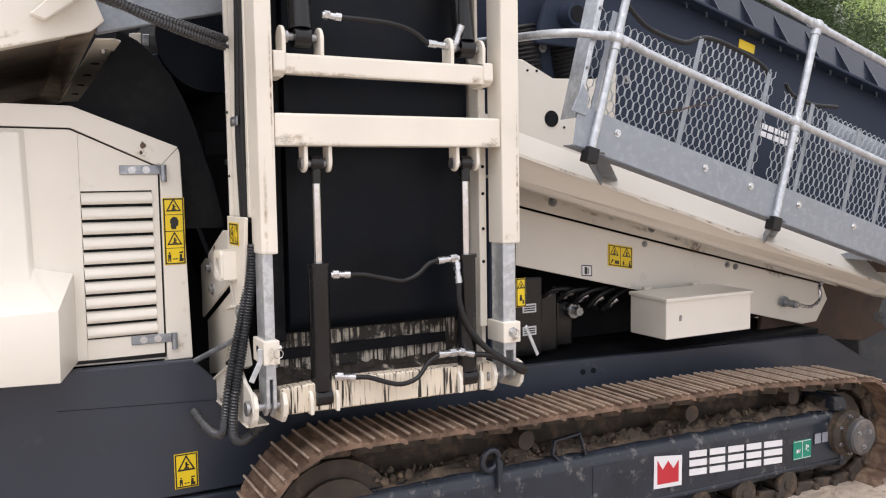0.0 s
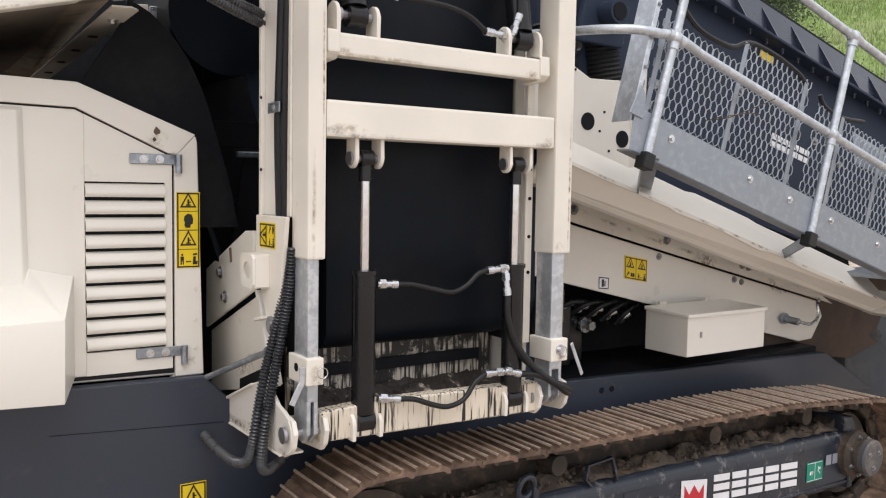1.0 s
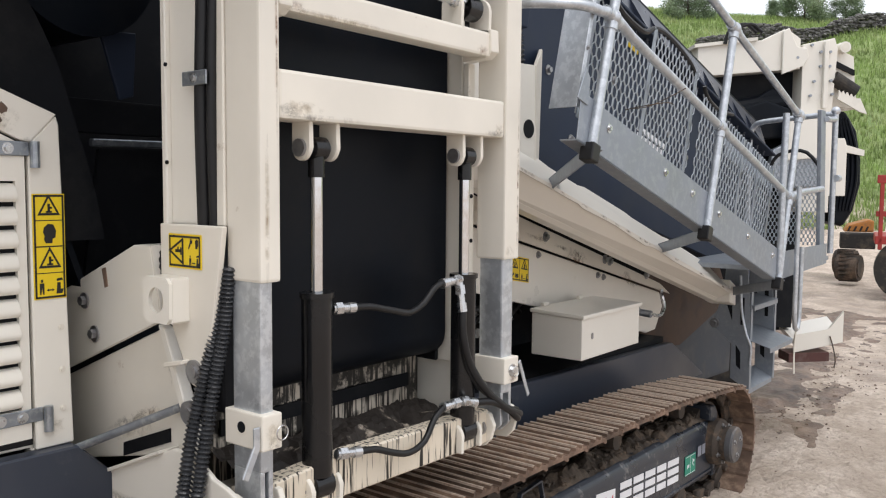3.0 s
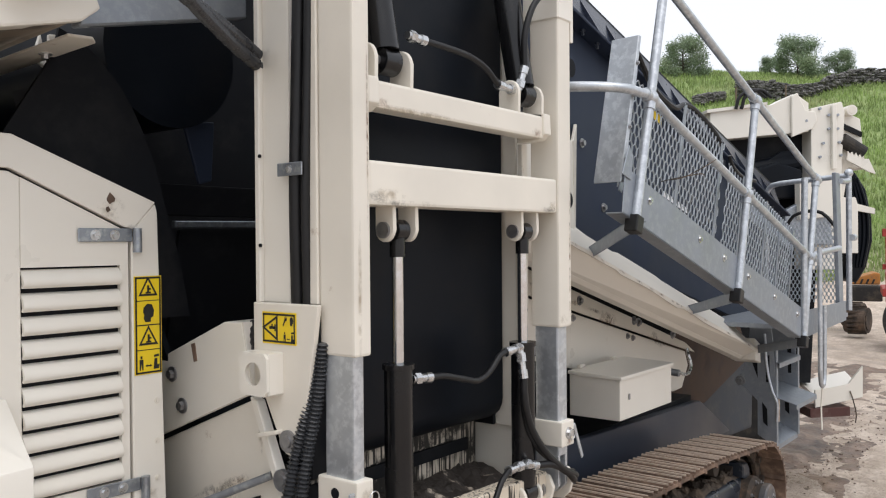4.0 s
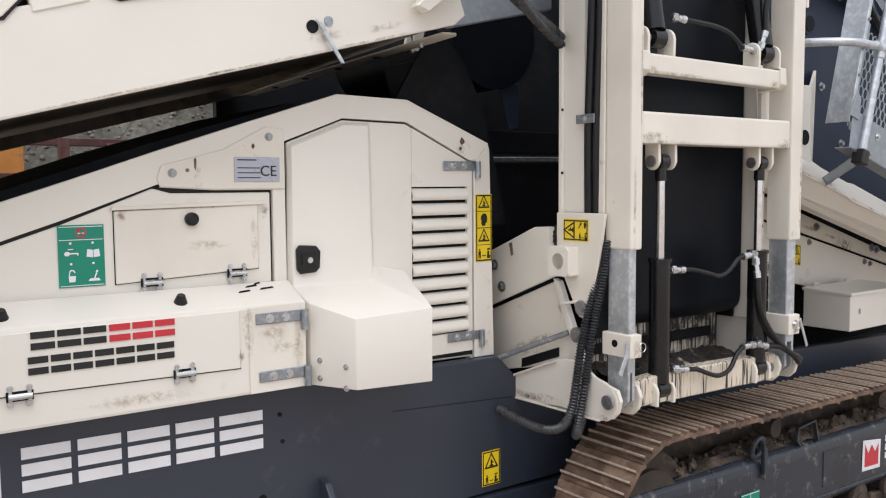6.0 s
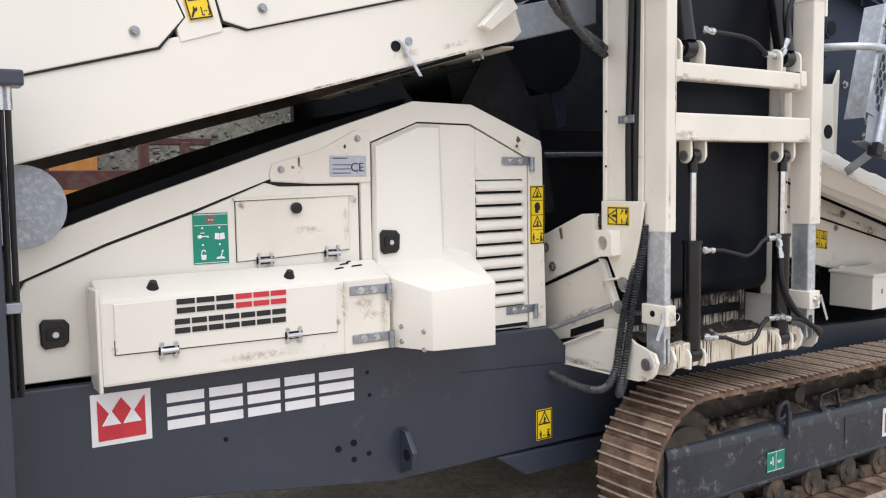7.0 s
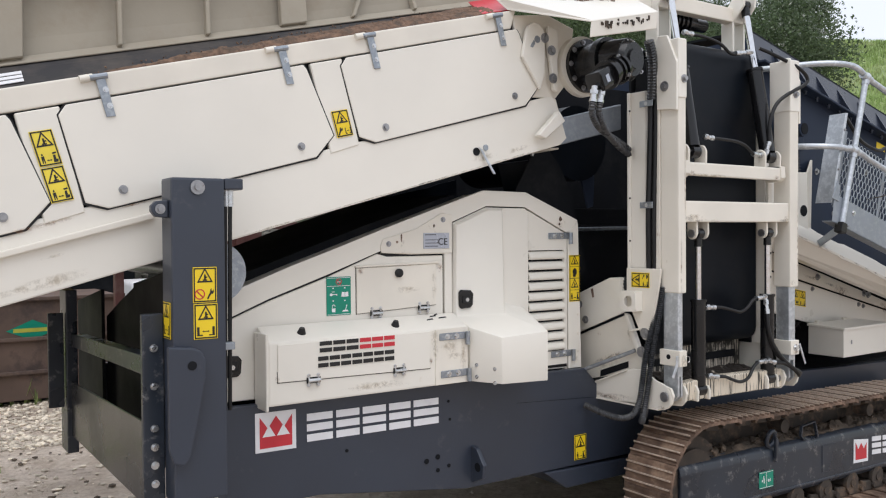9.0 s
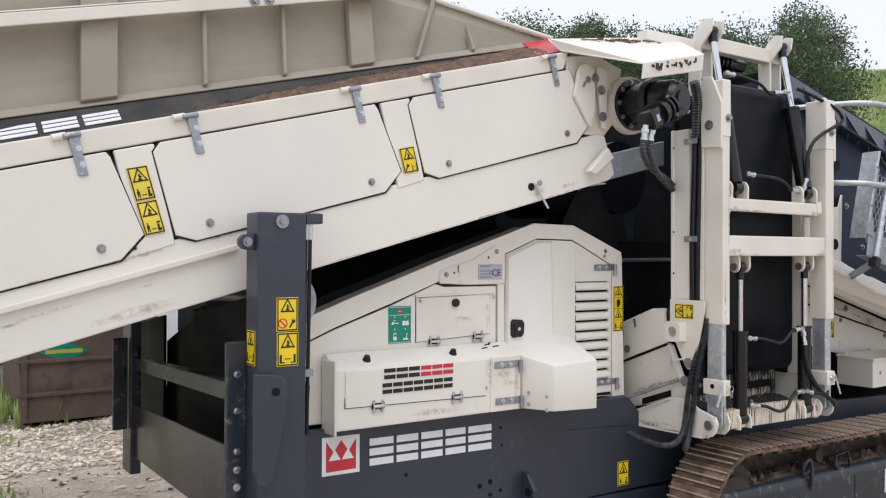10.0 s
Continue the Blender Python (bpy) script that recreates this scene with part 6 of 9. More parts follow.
def ram(t, x, p0, p1, r=0.046, rod=0.019, split=0.60, mats=None):
    """A hydraulic ram from its foot p0 to its rod end p1."""
    p0, p1 = Vector(p0), Vector(p1)
    d = (p1 - p0).normalized()
    m = p0.lerp(p1, split)
    bm = nb()
    cyl(bm, p0 + d * 0.03, m, r, 24)
    cyl(bm, m - d * 0.012, m + d * 0.004, r + 0.006, 24)
    cyl(bm, p0 + Vector((-0.036, 0, 0)), p0 + Vector((0.036, 0, 0)), 0.044, 20)
    b = part("ram_barrel", bm, BLACKP, t, smooth=True)
    bm = nb()
    cyl(bm, m, p1 - d * 0.05, rod, 20)
    part("ram_rod", bm, CHROME, t, "polished chrome rod", smooth=True)
    bm = nb()
    cyl(bm, p1 - d * 0.085, p1 - d * 0.02, rod + 0.006, 18)
    cyl(bm, p1 + Vector((-0.026, 0, 0)), p1 + Vector((0.026, 0, 0)), 0.034, 20)
    part("rod_eye", bm, BLACKP, t, smooth=True)
    for p in (p0, p1):
        bm = nb()
        cyl(bm, p + Vector((-0.066, 0, 0)), p + Vector((0.066, 0, 0)), 0.016, 14)
        cyl(bm, p + Vector((-0.072, 0, 0)), p + Vector((-0.060, 0, 0)), 0.026, 16)
        part("pin", bm, BOLT, t)
    return b


def hose(t, pts, r=0.011, m=None, label="", name="hose"):
    bm = nb()
    sweep(bm, spline(pts, 0.025), r, 10)
    return part(name, bm, m or RUBBER, t, label, smooth=True)


def fitting(t, p0, p1, r=0.014):
    p0, p1 = Vector(p0), Vector(p1)
    bm = nb()
    cyl(bm, p0, p1, r, 12)
    cyl(bm, p0.lerp(p1, 0.1), p0.lerp(p1, 0.4), r * 1.4, 6)
    cyl(bm, p0.lerp(p1, 0.7), p1, r * 1.25, 12)
    part("hose_fitting", bm, ZINC, t)


def build_side_conveyor():
    t = thing("side_conveyor", (1.6, 3.8, 0.95), "cream side conveyor folded upright with black belt and rams", "conveyor")
    # posts and legs
    for x0, x1, yb, top in ((0.956, 1.027, 3.522, 3.30), (2.118, 2.216, 3.51, 3.29)):
        bm = nb()
        box(bm, x0, x1, 3.378, yb, 1.722 if x0 < 2 else 1.712, top, 0, 0.009, 2)
        part("post", bm, CREAMW, t, "cream steel post with rust at its edge")
        bm = nb()
        box(bm, x0 - 0.006, x1 + 0.004, 3.372, yb + 0.03, 2.94, top + 0.01, 0, 0.006, 1)
        part("post_sleeve", bm, CREAM, t)
        bm = nb()
        box(bm, x0 + 0.006, x1 - 0.020, 3.390, yb - 0.013, 1.195, 1.76, 0, 0.008, 2)
        part("sliding_leg", bm, GALV, t, "galvanised sliding leg")
        zc = 1.27 if x0 < 2 else 1.243
        bm = nb()
        box(bm, x0 - 0.008, x1 - 0.010, 3.366, yb + 0.006, zc - 0.006, zc + 0.094, 0, 0.005, 2)
        part("collar", bm, CREAMW, t)
        bm = nb()
        for dx in (0.0062, x1 - x0 - 0.0362):
            yz(bm, [(3.391, 1.20), (yb - 0.014, 1.20), (yb - 0.014, 1.09), (3.475, 1.045), (3.435, 1.035), (3.391, 1.075)], x0 + dx, x0 + dx + 0.016, 0, 0.003, 1)
        part("leg_fork", bm, GALV, t)
        bolt(t, (x1 - 0.010, 3.44, zc + 0.046), (1, 0, 0), 0.013, 0.018, ZINC)
        if x0 > 2:
            bolt(t, (x0 + 0.042, 3.366, zc + 0.046), (0, -1, 0), 0.014, 0.012, ZINC)
        else:
            bm = nb()
            cyl(bm, (x0 - 0.010, 3.455, zc + 0.050), (x0 - 0.007, 3.455, zc + 0.050), 0.016, 18)
            part("collar_hole", bm, DARK, t)
        bm = nb()
        ring = [Vector((x0 + 0.05 + 0.02 * math.cos(a), 3.352, zc + 0.04 + 0.02 * math.sin(a))) for a in (k * math.pi / 8 for k in range(17))]
        sweep(bm, ring, 0.002, 6)
        part("lynch_ring", bm, ZINC, t)
        # ears and pin at the foot
        for dx in (-0.048, x1 - x0 + 0.006):
            bm = nb()
            yz(bm, [(3.405, 1.13), (3.385, 1.085), (3.40, 1.03), (3.43, 1.0), (3.60, 0.985), (3.62, 1.09), (3.52, 1.12), (3.45, 1.14)], x0 + dx, x0 + dx + 0.02, 0, 0.005, 2)
            part("foot_ear", bm, CREAMW, t)
        bm = nb()
        cyl(bm, (x0 - 0.07, 3.44, 1.075), (x1 + 0.040, 3.44, 1.075), 0.017, 16)
        cyl(bm, (x0 - 0.072, 3.44, 1.075), (x0 - 0.060, 3.44, 1.075), 0.031, 20)
        part("foot_pin", bm, BOLT, t)
    # galvanised lever by the collar
    bm = nb()
    slab(bm, [(0.925, 3.372, 1.335), (0.947, 3.372, 1.335), (0.945, 3.372, 1.275), (0.905, 3.372, 1.195), (0.885, 3.372, 1.205), (0.925, 3.372, 1.285)], (0, 0.008, 0), 0, 0.002, 1)
    part("lock_lever", bm, GALV, t)
    bm = nb()
    slab(bm, [(2.245, 3.39, 1.30), (2.26, 3.39, 1.31), (2.33, 3.39, 1.16), (2.315, 3.39, 1.15)], (0, 0.006, 0), 0, 0.002, 1)
    part("lock_lever", bm, GALV, t)
    # rungs
    bm = nb()
    box(bm, 1.030, 2.115, 3.385, 3.50, 2.168, 2.302, 0, 0.010, 2)
    part("rung", bm, CREAMW, t)
    bm = nb()
    slab(bm, [(1.060, 3.40, 2.464), (2.045, 3.40, 2.457), (2.045, 3.40, 2.545), (1.060, 3.40, 2.548)], (0, 0.11, 0.008), 0, 0.010, 2)
    part("rung", bm, CREAMW, t)
    for x0 in (1.035, 2.032):
        bm = nb()
        yz(bm, [(3.388, 2.475), (3.42, 2.452), (3.52, 2.446), (3.52, 2.56), (3.46, 2.565), (3.392, 2.555)], x0, x0 + 0.05, 0, 0.006, 2)
        part("rung_end", bm, CREAMW, t, "cream end plate with chipped rusty paint")
    # grime at the rung ends and rust runs on the posts
    for k, (x, y, z, w, h, m) in enumerate(((1.06, 3.3835, 2.19, 0.09, 0.05, GRIME), (1.20, 3.3835, 2.175, 0.35, 0.03, GRIME), (1.12, 3.3835, 2.20, 0.16, 0.05, DIRT), (2.08, 3.3835, 2.19, 0.07, 0.06, DIRT), (2.05, 3.3835, 2.18, 0.12, 0.03, GRIME), (1.11, 3.3985, 2.475, 0.08, 0.05, RUSTRUN), (1.30, 3.3985, 2.468, 0.5, 0.03, DIRT), (1.99, 3.3985, 2.47, 0.08, 0.05, RUSTRUN), (0.978, 3.3765, 1.90, 0.02, 0.5, DIRT), (1.015, 3.3765, 2.4, 0.012, 0.7, RUSTRUN), (2.20, 3.3765, 2.0, 0.014, 0.9, RUSTRUN), (2.15, 3.3765, 1.74, 0.08, 0.05, DIRT), (0.99, 3.3645, 1.31, 0.07, 0.08, DIRT), (0.985, 3.3645, 1.275, 0.07, 0.03, RUSTRUN), (2.165, 3.3645, 1.255, 0.08, 0.04, RUSTRUN))):
        stain(t, (x, y, z), FX, UP, w, h, m, 60 + k)
    # ears for the rams
    RX = (1.222, 1.952)
    for x in RX:
        ux = 1.172 if x < 1.5 else 1.962
        for dx, y, z, r, root, up in ((-0.062, 3.445, 2.095, 0.038, 2.175, False), (0.046, 3.445, 2.095, 0.038, 2.175, False), (ux - x - 0.096, 3.446, 2.622, 0.045, 2.53, True), (ux - x + 0.070, 3.446, 2.622, 0.045, 2.53, True), (-0.068, 3.435, 1.085, 0.040, 1.02, True), (0.052, 3.435, 1.080, 0.034, 1.02, True)):
            bm = nb()
            lug(bm, x + dx, y, z, r, root, up)
            part("ram_ear", bm, CREAMW, t)
        ram(t, x, (x, 3.445, 1.085), (x, 3.445, 2.095), 0.046, 0.019, 0.575)
        ram(t, ux, (ux, 3.446, 2.622), (ux + 0.03 if x < 1.5 else ux + 0.035, 3.66, 3.72), 0.052, 0.024, 0.50 if x < 1.5 else 0.565)
    # head frame at the top, over the belt
    for x in RX:
        x = x if x < 1.5 else x + 0.06
        for dx in (-0.075, 0.045):
            bm = nb()
            yz(bm, [(3.60, 3.78), (3.66, 3.795), (3.72, 3.75), (3.80, 3.62), (3.80, 3.28), (3.70, 3.28), (3.70, 3.60), (3.61, 3.70)], x - 0.02 + dx, x + dx, 0, 0.005, 2)
            part("head_arm", bm, CREAM, t)
    bm = nb()
    box(bm, 1.15, 2.05, 3.70, 3.78, 3.60, 3.70, 0, 0.008)
    part("head_beam", bm, CREAMW, t)
    bm = nb()
    box(bm, 0.66, 1.16, 3.75, 3.84, 3.60, 3.67, 0, 0.008)
    part("head_beam", bm, CREAM, t)
    bm = nb()
    cyl(bm, (1.36, 3.86, 3.585), (1.66, 3.86, 3.585), 0.066, 24)
    for k in range(5):
        cyl(bm, (1.40 + 0.045 * k, 3.86, 3.585), (1.415 + 0.045 * k, 3.86, 3.585), 0.078, 24)
    cyl(bm, (1.66, 3.86, 3.585), (1.80, 3.86, 3.585), 0.045, 20)
    cyl(bm, (1.42, 3.86, 3.40), (1.42, 3.86, 3.55), 0.035, 14)
    part("head_motor", bm, BLACKP, t, smooth=True)
    # side plates at the post heads
    for x0, x1 in ((0.935, 0.953), (2.219, 2.237)):
        bm = nb()
        yz(bm, [(3.374, 2.86), (3.45, 2.875), (3.535, 2.88), (3.540, 3.30), (3.525, 3.345), (3.45, 3.335), (3.374, 3.16)], x0, x1, 0, 0.004, 1)
        part("head_plate", bm, CREAM, t)
        bolt(t, (x0 if x0 < 1 else x1, 3.47, 3.02), (-1 if x0 < 1 else 1, 0, 0), 0.019, 0.014)
    for x in (1.0, 2.17):
        bolt(t, (x, 3.370, 3.06), (0, -1, 0), 0.015, 0.014)
    # belt with its lower and upper turn
    bm = nb()
    xa, xb, yf, zb, zt = 1.145, 2.062, 3.615, 1.42, 3.30
    prof = [(yf + 0.0925 - 0.0925 * math.cos(a), zb - 0.0925 * math.sin(a)) for a in (k * math.pi / 10 for k in range(11))]
    prof += [(yf + 0.0925 + 0.0925 * math.cos(a), zt + 0.0925 * math.sin(a)) for a in (k * math.pi / 10 for k in range(11))]
    nx = 14
    rings = []
    for i in range(nx + 1):
        f = i / nx
        bow = 0.018 * (1 - (2 * f - 1) ** 2)
        rings.append([bm.verts.new((xa + (xb - xa) * f, y + (bow if y < yf + 0.09 else 0), z)) for y, z in prof])
    for a, b in zip(rings, rings[1:]):
        for k in range(len(prof)):
            j = (k + 1) % len(prof)
            bm.faces.new((a[k], a[j], b[j], b[k]))
    bm.faces.new(rings[0])
    bm.faces.new(rings[-1][::-1])
    bmesh.ops.recalc_face_normals(bm, faces=bm.faces)
    part("belt", bm, BELT, t, "black rubber belt, folded upright", smooth=True)
    for x0, x1 in ((1.045, 1.140), (2.064, 2.080)):
        bm = nb()
        box(bm, x0, x1, 3.66, 3.82, 1.30, 3.25, 0, 0.006, 1)
        part("belt_edge_guard", bm, DARK, t)
    bm = nb()
    box(bm, 1.02, 2.12, 3.83, 3.85, 1.20, 3.3)
    part("belt_back_sheet", bm, DARK, t)
    # side channels of the folded section
    bm = nb()
    yz(bm, [(3.780, 1.87), (3.780, 3.02), (3.642, 3.02), (3.642, 1.87)], 0.948, 0.990, 0, 0.006, 2)
    part("side_channel", bm, CREAM, t)
    bm = nb()
    yz(bm, [(3.786, 1.87), (3.786, 3.02), (3.762, 3.02), (3.762, 1.87)], 0.930, 0.950, 0, 0.004, 1)
    part("channel_flange", bm, CREAM, t)
    bm = nb()
    yz(bm, [(3.565, 1.87), (3.565, 3.0), (3.525, 3.0), (3.525, 1.87)], 0.952, 0.990, 0, 0.004, 1)
    part("channel_flange", bm, CREAMW, t)
    for z in (2.05, 2.33, 2.62, 2.90):
        bm = nb()
        cyl(bm, (0.926, 3.758, z), (0.931, 3.758, z), 0.006, 10)
        part("drilled_hole", bm, DARK, t)
    bm = nb()
    yz(bm, [(3.70, 1.30), (3.70, 3.0), (3.56, 3.0), (3.56, 1.30)], 2.084, 2.100, 0, 0.003, 1)
    part("side_channel", bm, CREAMW, t)
    bm = nb()
    yz(bm, [(3.545, 1.30), (3.545, 2.45), (3.52, 2.45), (3.52, 1.30)], 2.074, 2.114, 0, 0.003, 1)
    part("channel_flange", bm, CREAMW, t)
    for k, z in enumerate((1.62, 1.78, 1.95, 2.08)):
        bm = nb()
        cyl(bm, (2.094, 3.516, z), (2.094, 3.521, z), 0.008, 10)
        part("drilled_hole", bm, DARK, t)
    # hoses up the left channel with a clamp
    for dy, r in ((0.0, 0.022), (-0.042, 0.015), (0.015, 0.010)):
        hose(t, [(0.955, 3.615 + dy, 1.85), (0.945, 3.61 + dy, 2.2), (0.950, 3.605 + dy, 2.5), (0.955, 3.60 + dy, 2.8), (0.955, 3.60 + dy, 3.05), (0.94, 3.60 + dy, 3.2)], r)
    for z in (2.28, 2.93):
        bm = nb()
        yz(bm, [(3.665, z - 0.02), (3.555, z - 0.02), (3.555, z + 0.02), (3.665, z + 0.02)], 0.918, 0.924, 0, 0.002, 1)
        part("hose_clamp", bm, HINGE, t)
        bolt(t, (0.918, 3.61, z), (-1, 0, 0), 0.008, 0.005, ZINC)
    bm = nb()
    sweep(bm, spline([(0.94, 3.58, 2.95), (0.93, 3.56, 3.1), (0.90, 3.54, 3.22), (0.85, 3.52, 3.30)], 0.009), 0.028, 10, 0, 0.006)
    part("sleeved_hose", bm, SLEEVE, t, "corrugated black hose sleeve")
    # gusset with its sticker, lug box and boss
    bm = nb()
    yz(bm, [(3.782, 1.873), (3.490, 1.873), (3.508, 1.76), (3.566, 1.47), (3.576, 1.430), (3.605, 1.408), (3.640, 1.415), (3.662, 1.450), (3.735, 1.585), (3.782, 1.62)], 0.918, 0.936, 0, 0.005, 2)
    part("gusset", bm, CREAMW, t)
    sticker(t, (0.9172, 3.736, 1.748), (0, -1, 0), UP, 0.155, 0.098, [("tril", 0.02, 0.05, 0.56, 0.9), ("wrench", 0.60, 0.54, 0.16, 0.38), ("head", 0.80, 0.56, 0.14, 0.34), ("person", 0.60, 0.06, 0.36, 0.42)])
    bm = nb()
    holed(bm, (0.850, 3.705, 1.660), (0, -1, 0), UP, 0.128, 0.130, 0.036, 0.010)
    box(bm, 0.860, 0.920, 3.643, 3.655, 1.597, 1.723, 0, 0.003, 1)
    box(bm, 0.860, 0.920, 3.645, 3.767, 1.595, 1.605, 0, 0.003, 1)
    box(bm, 0.860, 0.920, 3.645, 3.767, 1.715, 1.725, 0, 0.003, 1)
    part("lug_box", bm, CREAM, t)
    for y, z, r in ((3.622, 1.456, 0.034), (3.652, 1.332, 0.034)):
        bm = nb()
        cyl(bm, (0.910, y, z), (0.925, y, z), r, 26)
        cyl(bm, (0.905, y, z), (0.911, y, z), r * 0.55, 20)
        part("pivot_pin", bm, BOLT, t, smooth=True)
    # tail section reaching in over the chassis
    bm = nb()
    yz(bm, [(4.45, 1.60), (3.952, 1.800), (3.862, 1.802), (3.812, 1.578), (4.45, 1.325)], 0.935, 0.950, 0, 0.004, 1)
    yz(bm, [(4.45, 1.60), (3.952, 1.800), (3.862, 1.802), (3.862, 1.790), (3.952, 1.788), (4.45, 1.588)], 0.950, 1.05)
    part("tail_side_upper", bm, CREAM, t)
    bm = nb()
    slab(bm, [(0.935, 3.862, 1.802), (0.935, 3.812, 1.578), (1.0, 3.800, 1.578), (1.0, 3.85, 1.802)], (0, -0.006, 0.001))
    part("tail_end", bm, CREAMW, t)
    bm = nb()
    yz(bm, [(4.45, 1.310), (3.820, 1.560), (3.790, 1.545), (3.640, 1.215), (3.70, 1.19), (4.45, 1.02)], 0.960, 0.975, 0, 0.004, 1)
    part("tail_side_lower", bm, CREAMW, t)
    bm = nb()
    yz(bm, [(3.815, 1.57), (3.780, 1.56), (3.622, 1.215), (3.655, 1.205)], 0.925, 0.962, 0, 0.004, 1)
    part("tail_rib", bm, CREAM, t)
    bm = nb()
    yz(bm, [(4.185, 1.032), (4.165, 0.998), (4.08, 0.968), (3.93, 0.972), (3.74, 0.992), (3.55, 0.985), (3.46, 0.985), (3.415, 1.015), (3.396, 1.06), (3.402, 1.10), (3.43, 1.135), (3.475, 1.152), (3.53, 1.165), (3.62, 1.22), (3.72, 1.215), (3.76, 1.198)], 0.905, 0.922, 0, 0.005, 2)
    part("foot_bracket", bm, CREAM, t)
    bm = nb()
    slab(bm, [(0.900, 4.10, 0.966), (1.00, 4.10, 0.966), (1.00, 3.50, 0.976), (0.900, 3.50, 0.976)], (0, 0, 0.010), 0, 0.003, 1)
    part("bracket_shelf", bm, CREAMW, t)
    bm = nb()
    yz(bm, [(4.186, 1.036), (3.765, 1.204), (3.765, 1.194), (4.182, 1.024)], 0.890, 0.960, 0, 0.002, 1)
    part("bracket_lip", bm, CREAM, t)
    bm = nb()
    yz(bm, [(3.735, 1.470), (3.650, 1.488), (3.650, 1.476), (3.735, 1.456)], 0.890, 0.930, 0, 0.002, 1)
    part("stop_tab", bm, CREAMW, t)
    for k, (y, z, w, h, m) in enumerate(((3.98, 0.995, 0.30, 0.035, GRIME), (3.90, 1.00, 0.34, 0.05, RUSTRUN), (3.80, 1.02, 0.2, 0.03, DIRT), (4.05, 1.00, 0.2, 0.05, DIRT), (3.47, 1.00, 0.10, 0.03, RUSTRUN))):
        stain(t, (0.9038, y, z), (0, -1, 0), UP, w, h, m, 160 + k)
    for k, (y, z, w, h, m) in enumerate(((4.05, 1.225, 0.25, 0.06, GRIME), (3.92, 1.275, 0.12, 0.05, RUSTRUN), (3.80, 1.45, 0.03, 0.16, DIRT), (4.0, 1.22, 0.3, 0.1, DIRT))):
        stain(t, (0.9585, y, z), (0, -1, 0.4), UP, w, h, m, 170 + k)
    bm = nb()
    cyl(bm, (0.73, 4.26, 1.085), (0.945, 3.73, 1.33), 0.013, 14)
    part("tie_rod", bm, HINGE, t)
    bm = nb()
    yz(bm, [(4.065, 1.11), (3.805, 1.206), (3.805, 1.249), (4.063, 1.155)], 0.955, 0.9595)
    part("slot", bm, DARK, t)
    for y, z in ((4.243, 1.602), (4.185, 1.498)):
        bolt(t, (0.934, y, z), (-1, 0, 0), 0.016, 0.012)
    bm = nb()
    yz(bm, [(4.130, 1.715), (4.110, 1.72), (4.10, 1.66), (4.115, 1.655)], 0.931, 0.936)
    part("paint_chip", bm, SHOE, t, "rusty paint chip")
    bm = nb()
    box(bm, 2.10, 2.12, 3.55, 4.6, 1.05, 1.60)
    part("tail_side_far", bm, CREAMW, t)
    bm = nb()
    slab(bm, [(1.0, 3.80, 1.30), (2.08, 3.80, 1.30), (2.08, 4.7, 1.62), (1.0, 4.7, 1.62)], (0, 0.02, -0.03))
    part("tail_belt", bm, BELT, t)
    for z, r in ((1.72, 0.03), (1.70, 0.025)):
        bm = nb()
        sweep(bm, spline([(0.99, 3.86, 1.80), (0.97, 3.83, 1.74), (0.98, 3.81, 1.68)], 0.009), r * 0.7, 8, 0, 0.004)
        part("hydraulic_coupling", bm, RUBBER, t)
        break
    # cross beam at the foot with tar runs, and the dirty shelf behind it
    bm = nb()
    slab(bm, [(1.03, 3.42, 1.030), (2.09, 3.42, 1.012), (2.09, 3.42, 1.140), (1.30, 3.42, 1.160), (1.03, 3.42, 1.145)], (0, 0.07, 0), 0, 0.006, 1)
    part("cross_beam", bm, DRIP, t, "cream cross beam streaked with black tar runs")
    bm = nb()
    box(bm, 1.03, 2.08, 3.49, 3.86, 1.02, 1.05)
    part("shelf", bm, CREAMW, t)
    bm = nb()
    box(bm, 1.04, 2.075, 3.765, 3.785, 1.04, 1.335)
    part("streaked_sheet", bm, TARSHEET, t, "cream sheet streaked with tar")
    bm = nb()
    box(bm, 1.25, 1.86, 3.758, 3.7645, 1.255, 1.315)
    part("scraper_strip", bm, TARSHEET, t)
    bm = nb()
    box(bm, 1.10, 2.0, 3.748, 3.758, 1.20, 1.25)
    part("rubber_strip", bm, DARK, t)
    bm = nb()
    n = 60
    rows = []
    for j in range(11):
        row = []
        for i in range(n + 1):
            x, y = 1.04 + 1.03 * i / n, 3.488 + 0.26 * j / 10
            q = noise.fractal(Vector((x * 9, y * 12, 4)), 1.0, 2.0, 5)
            row.append(bm.verts.new((x, y, 1.085 + 0.06 * (j / 10) + 0.035 * q + (0.05 if i < 8 else 0) * (1 - i / 8))))
        rows.append(row)
    for j in range(10):
        for i in range(n):
            bm.faces.new((rows[j][i], rows[j][i + 1], rows[j + 1][i + 1], rows[j + 1][i]))
    part("tarry_mud", bm, TARMUD, t, "tarry mud heaped on the shelf", kind="stuff")
    # hoses across the rams
    fitting(t, (1.272, 3.43, 1.615), (1.355, 3.42, 1.612))
    hose(t, [(1.35, 3.42, 1.612), (1.42, 3.415, 1.608), (1.53, 3.41, 1.583), (1.61, 3.41, 1.568), (1.68, 3.41, 1.592), (1.74, 3.41, 1.64), (1.79, 3.415, 1.65)])
    fitting(t, (1.90, 3.42, 1.655), (1.785, 3.415, 1.648))
    fitting(t, (1.885, 3.415, 1.645), (1.888, 3.40, 1.54))
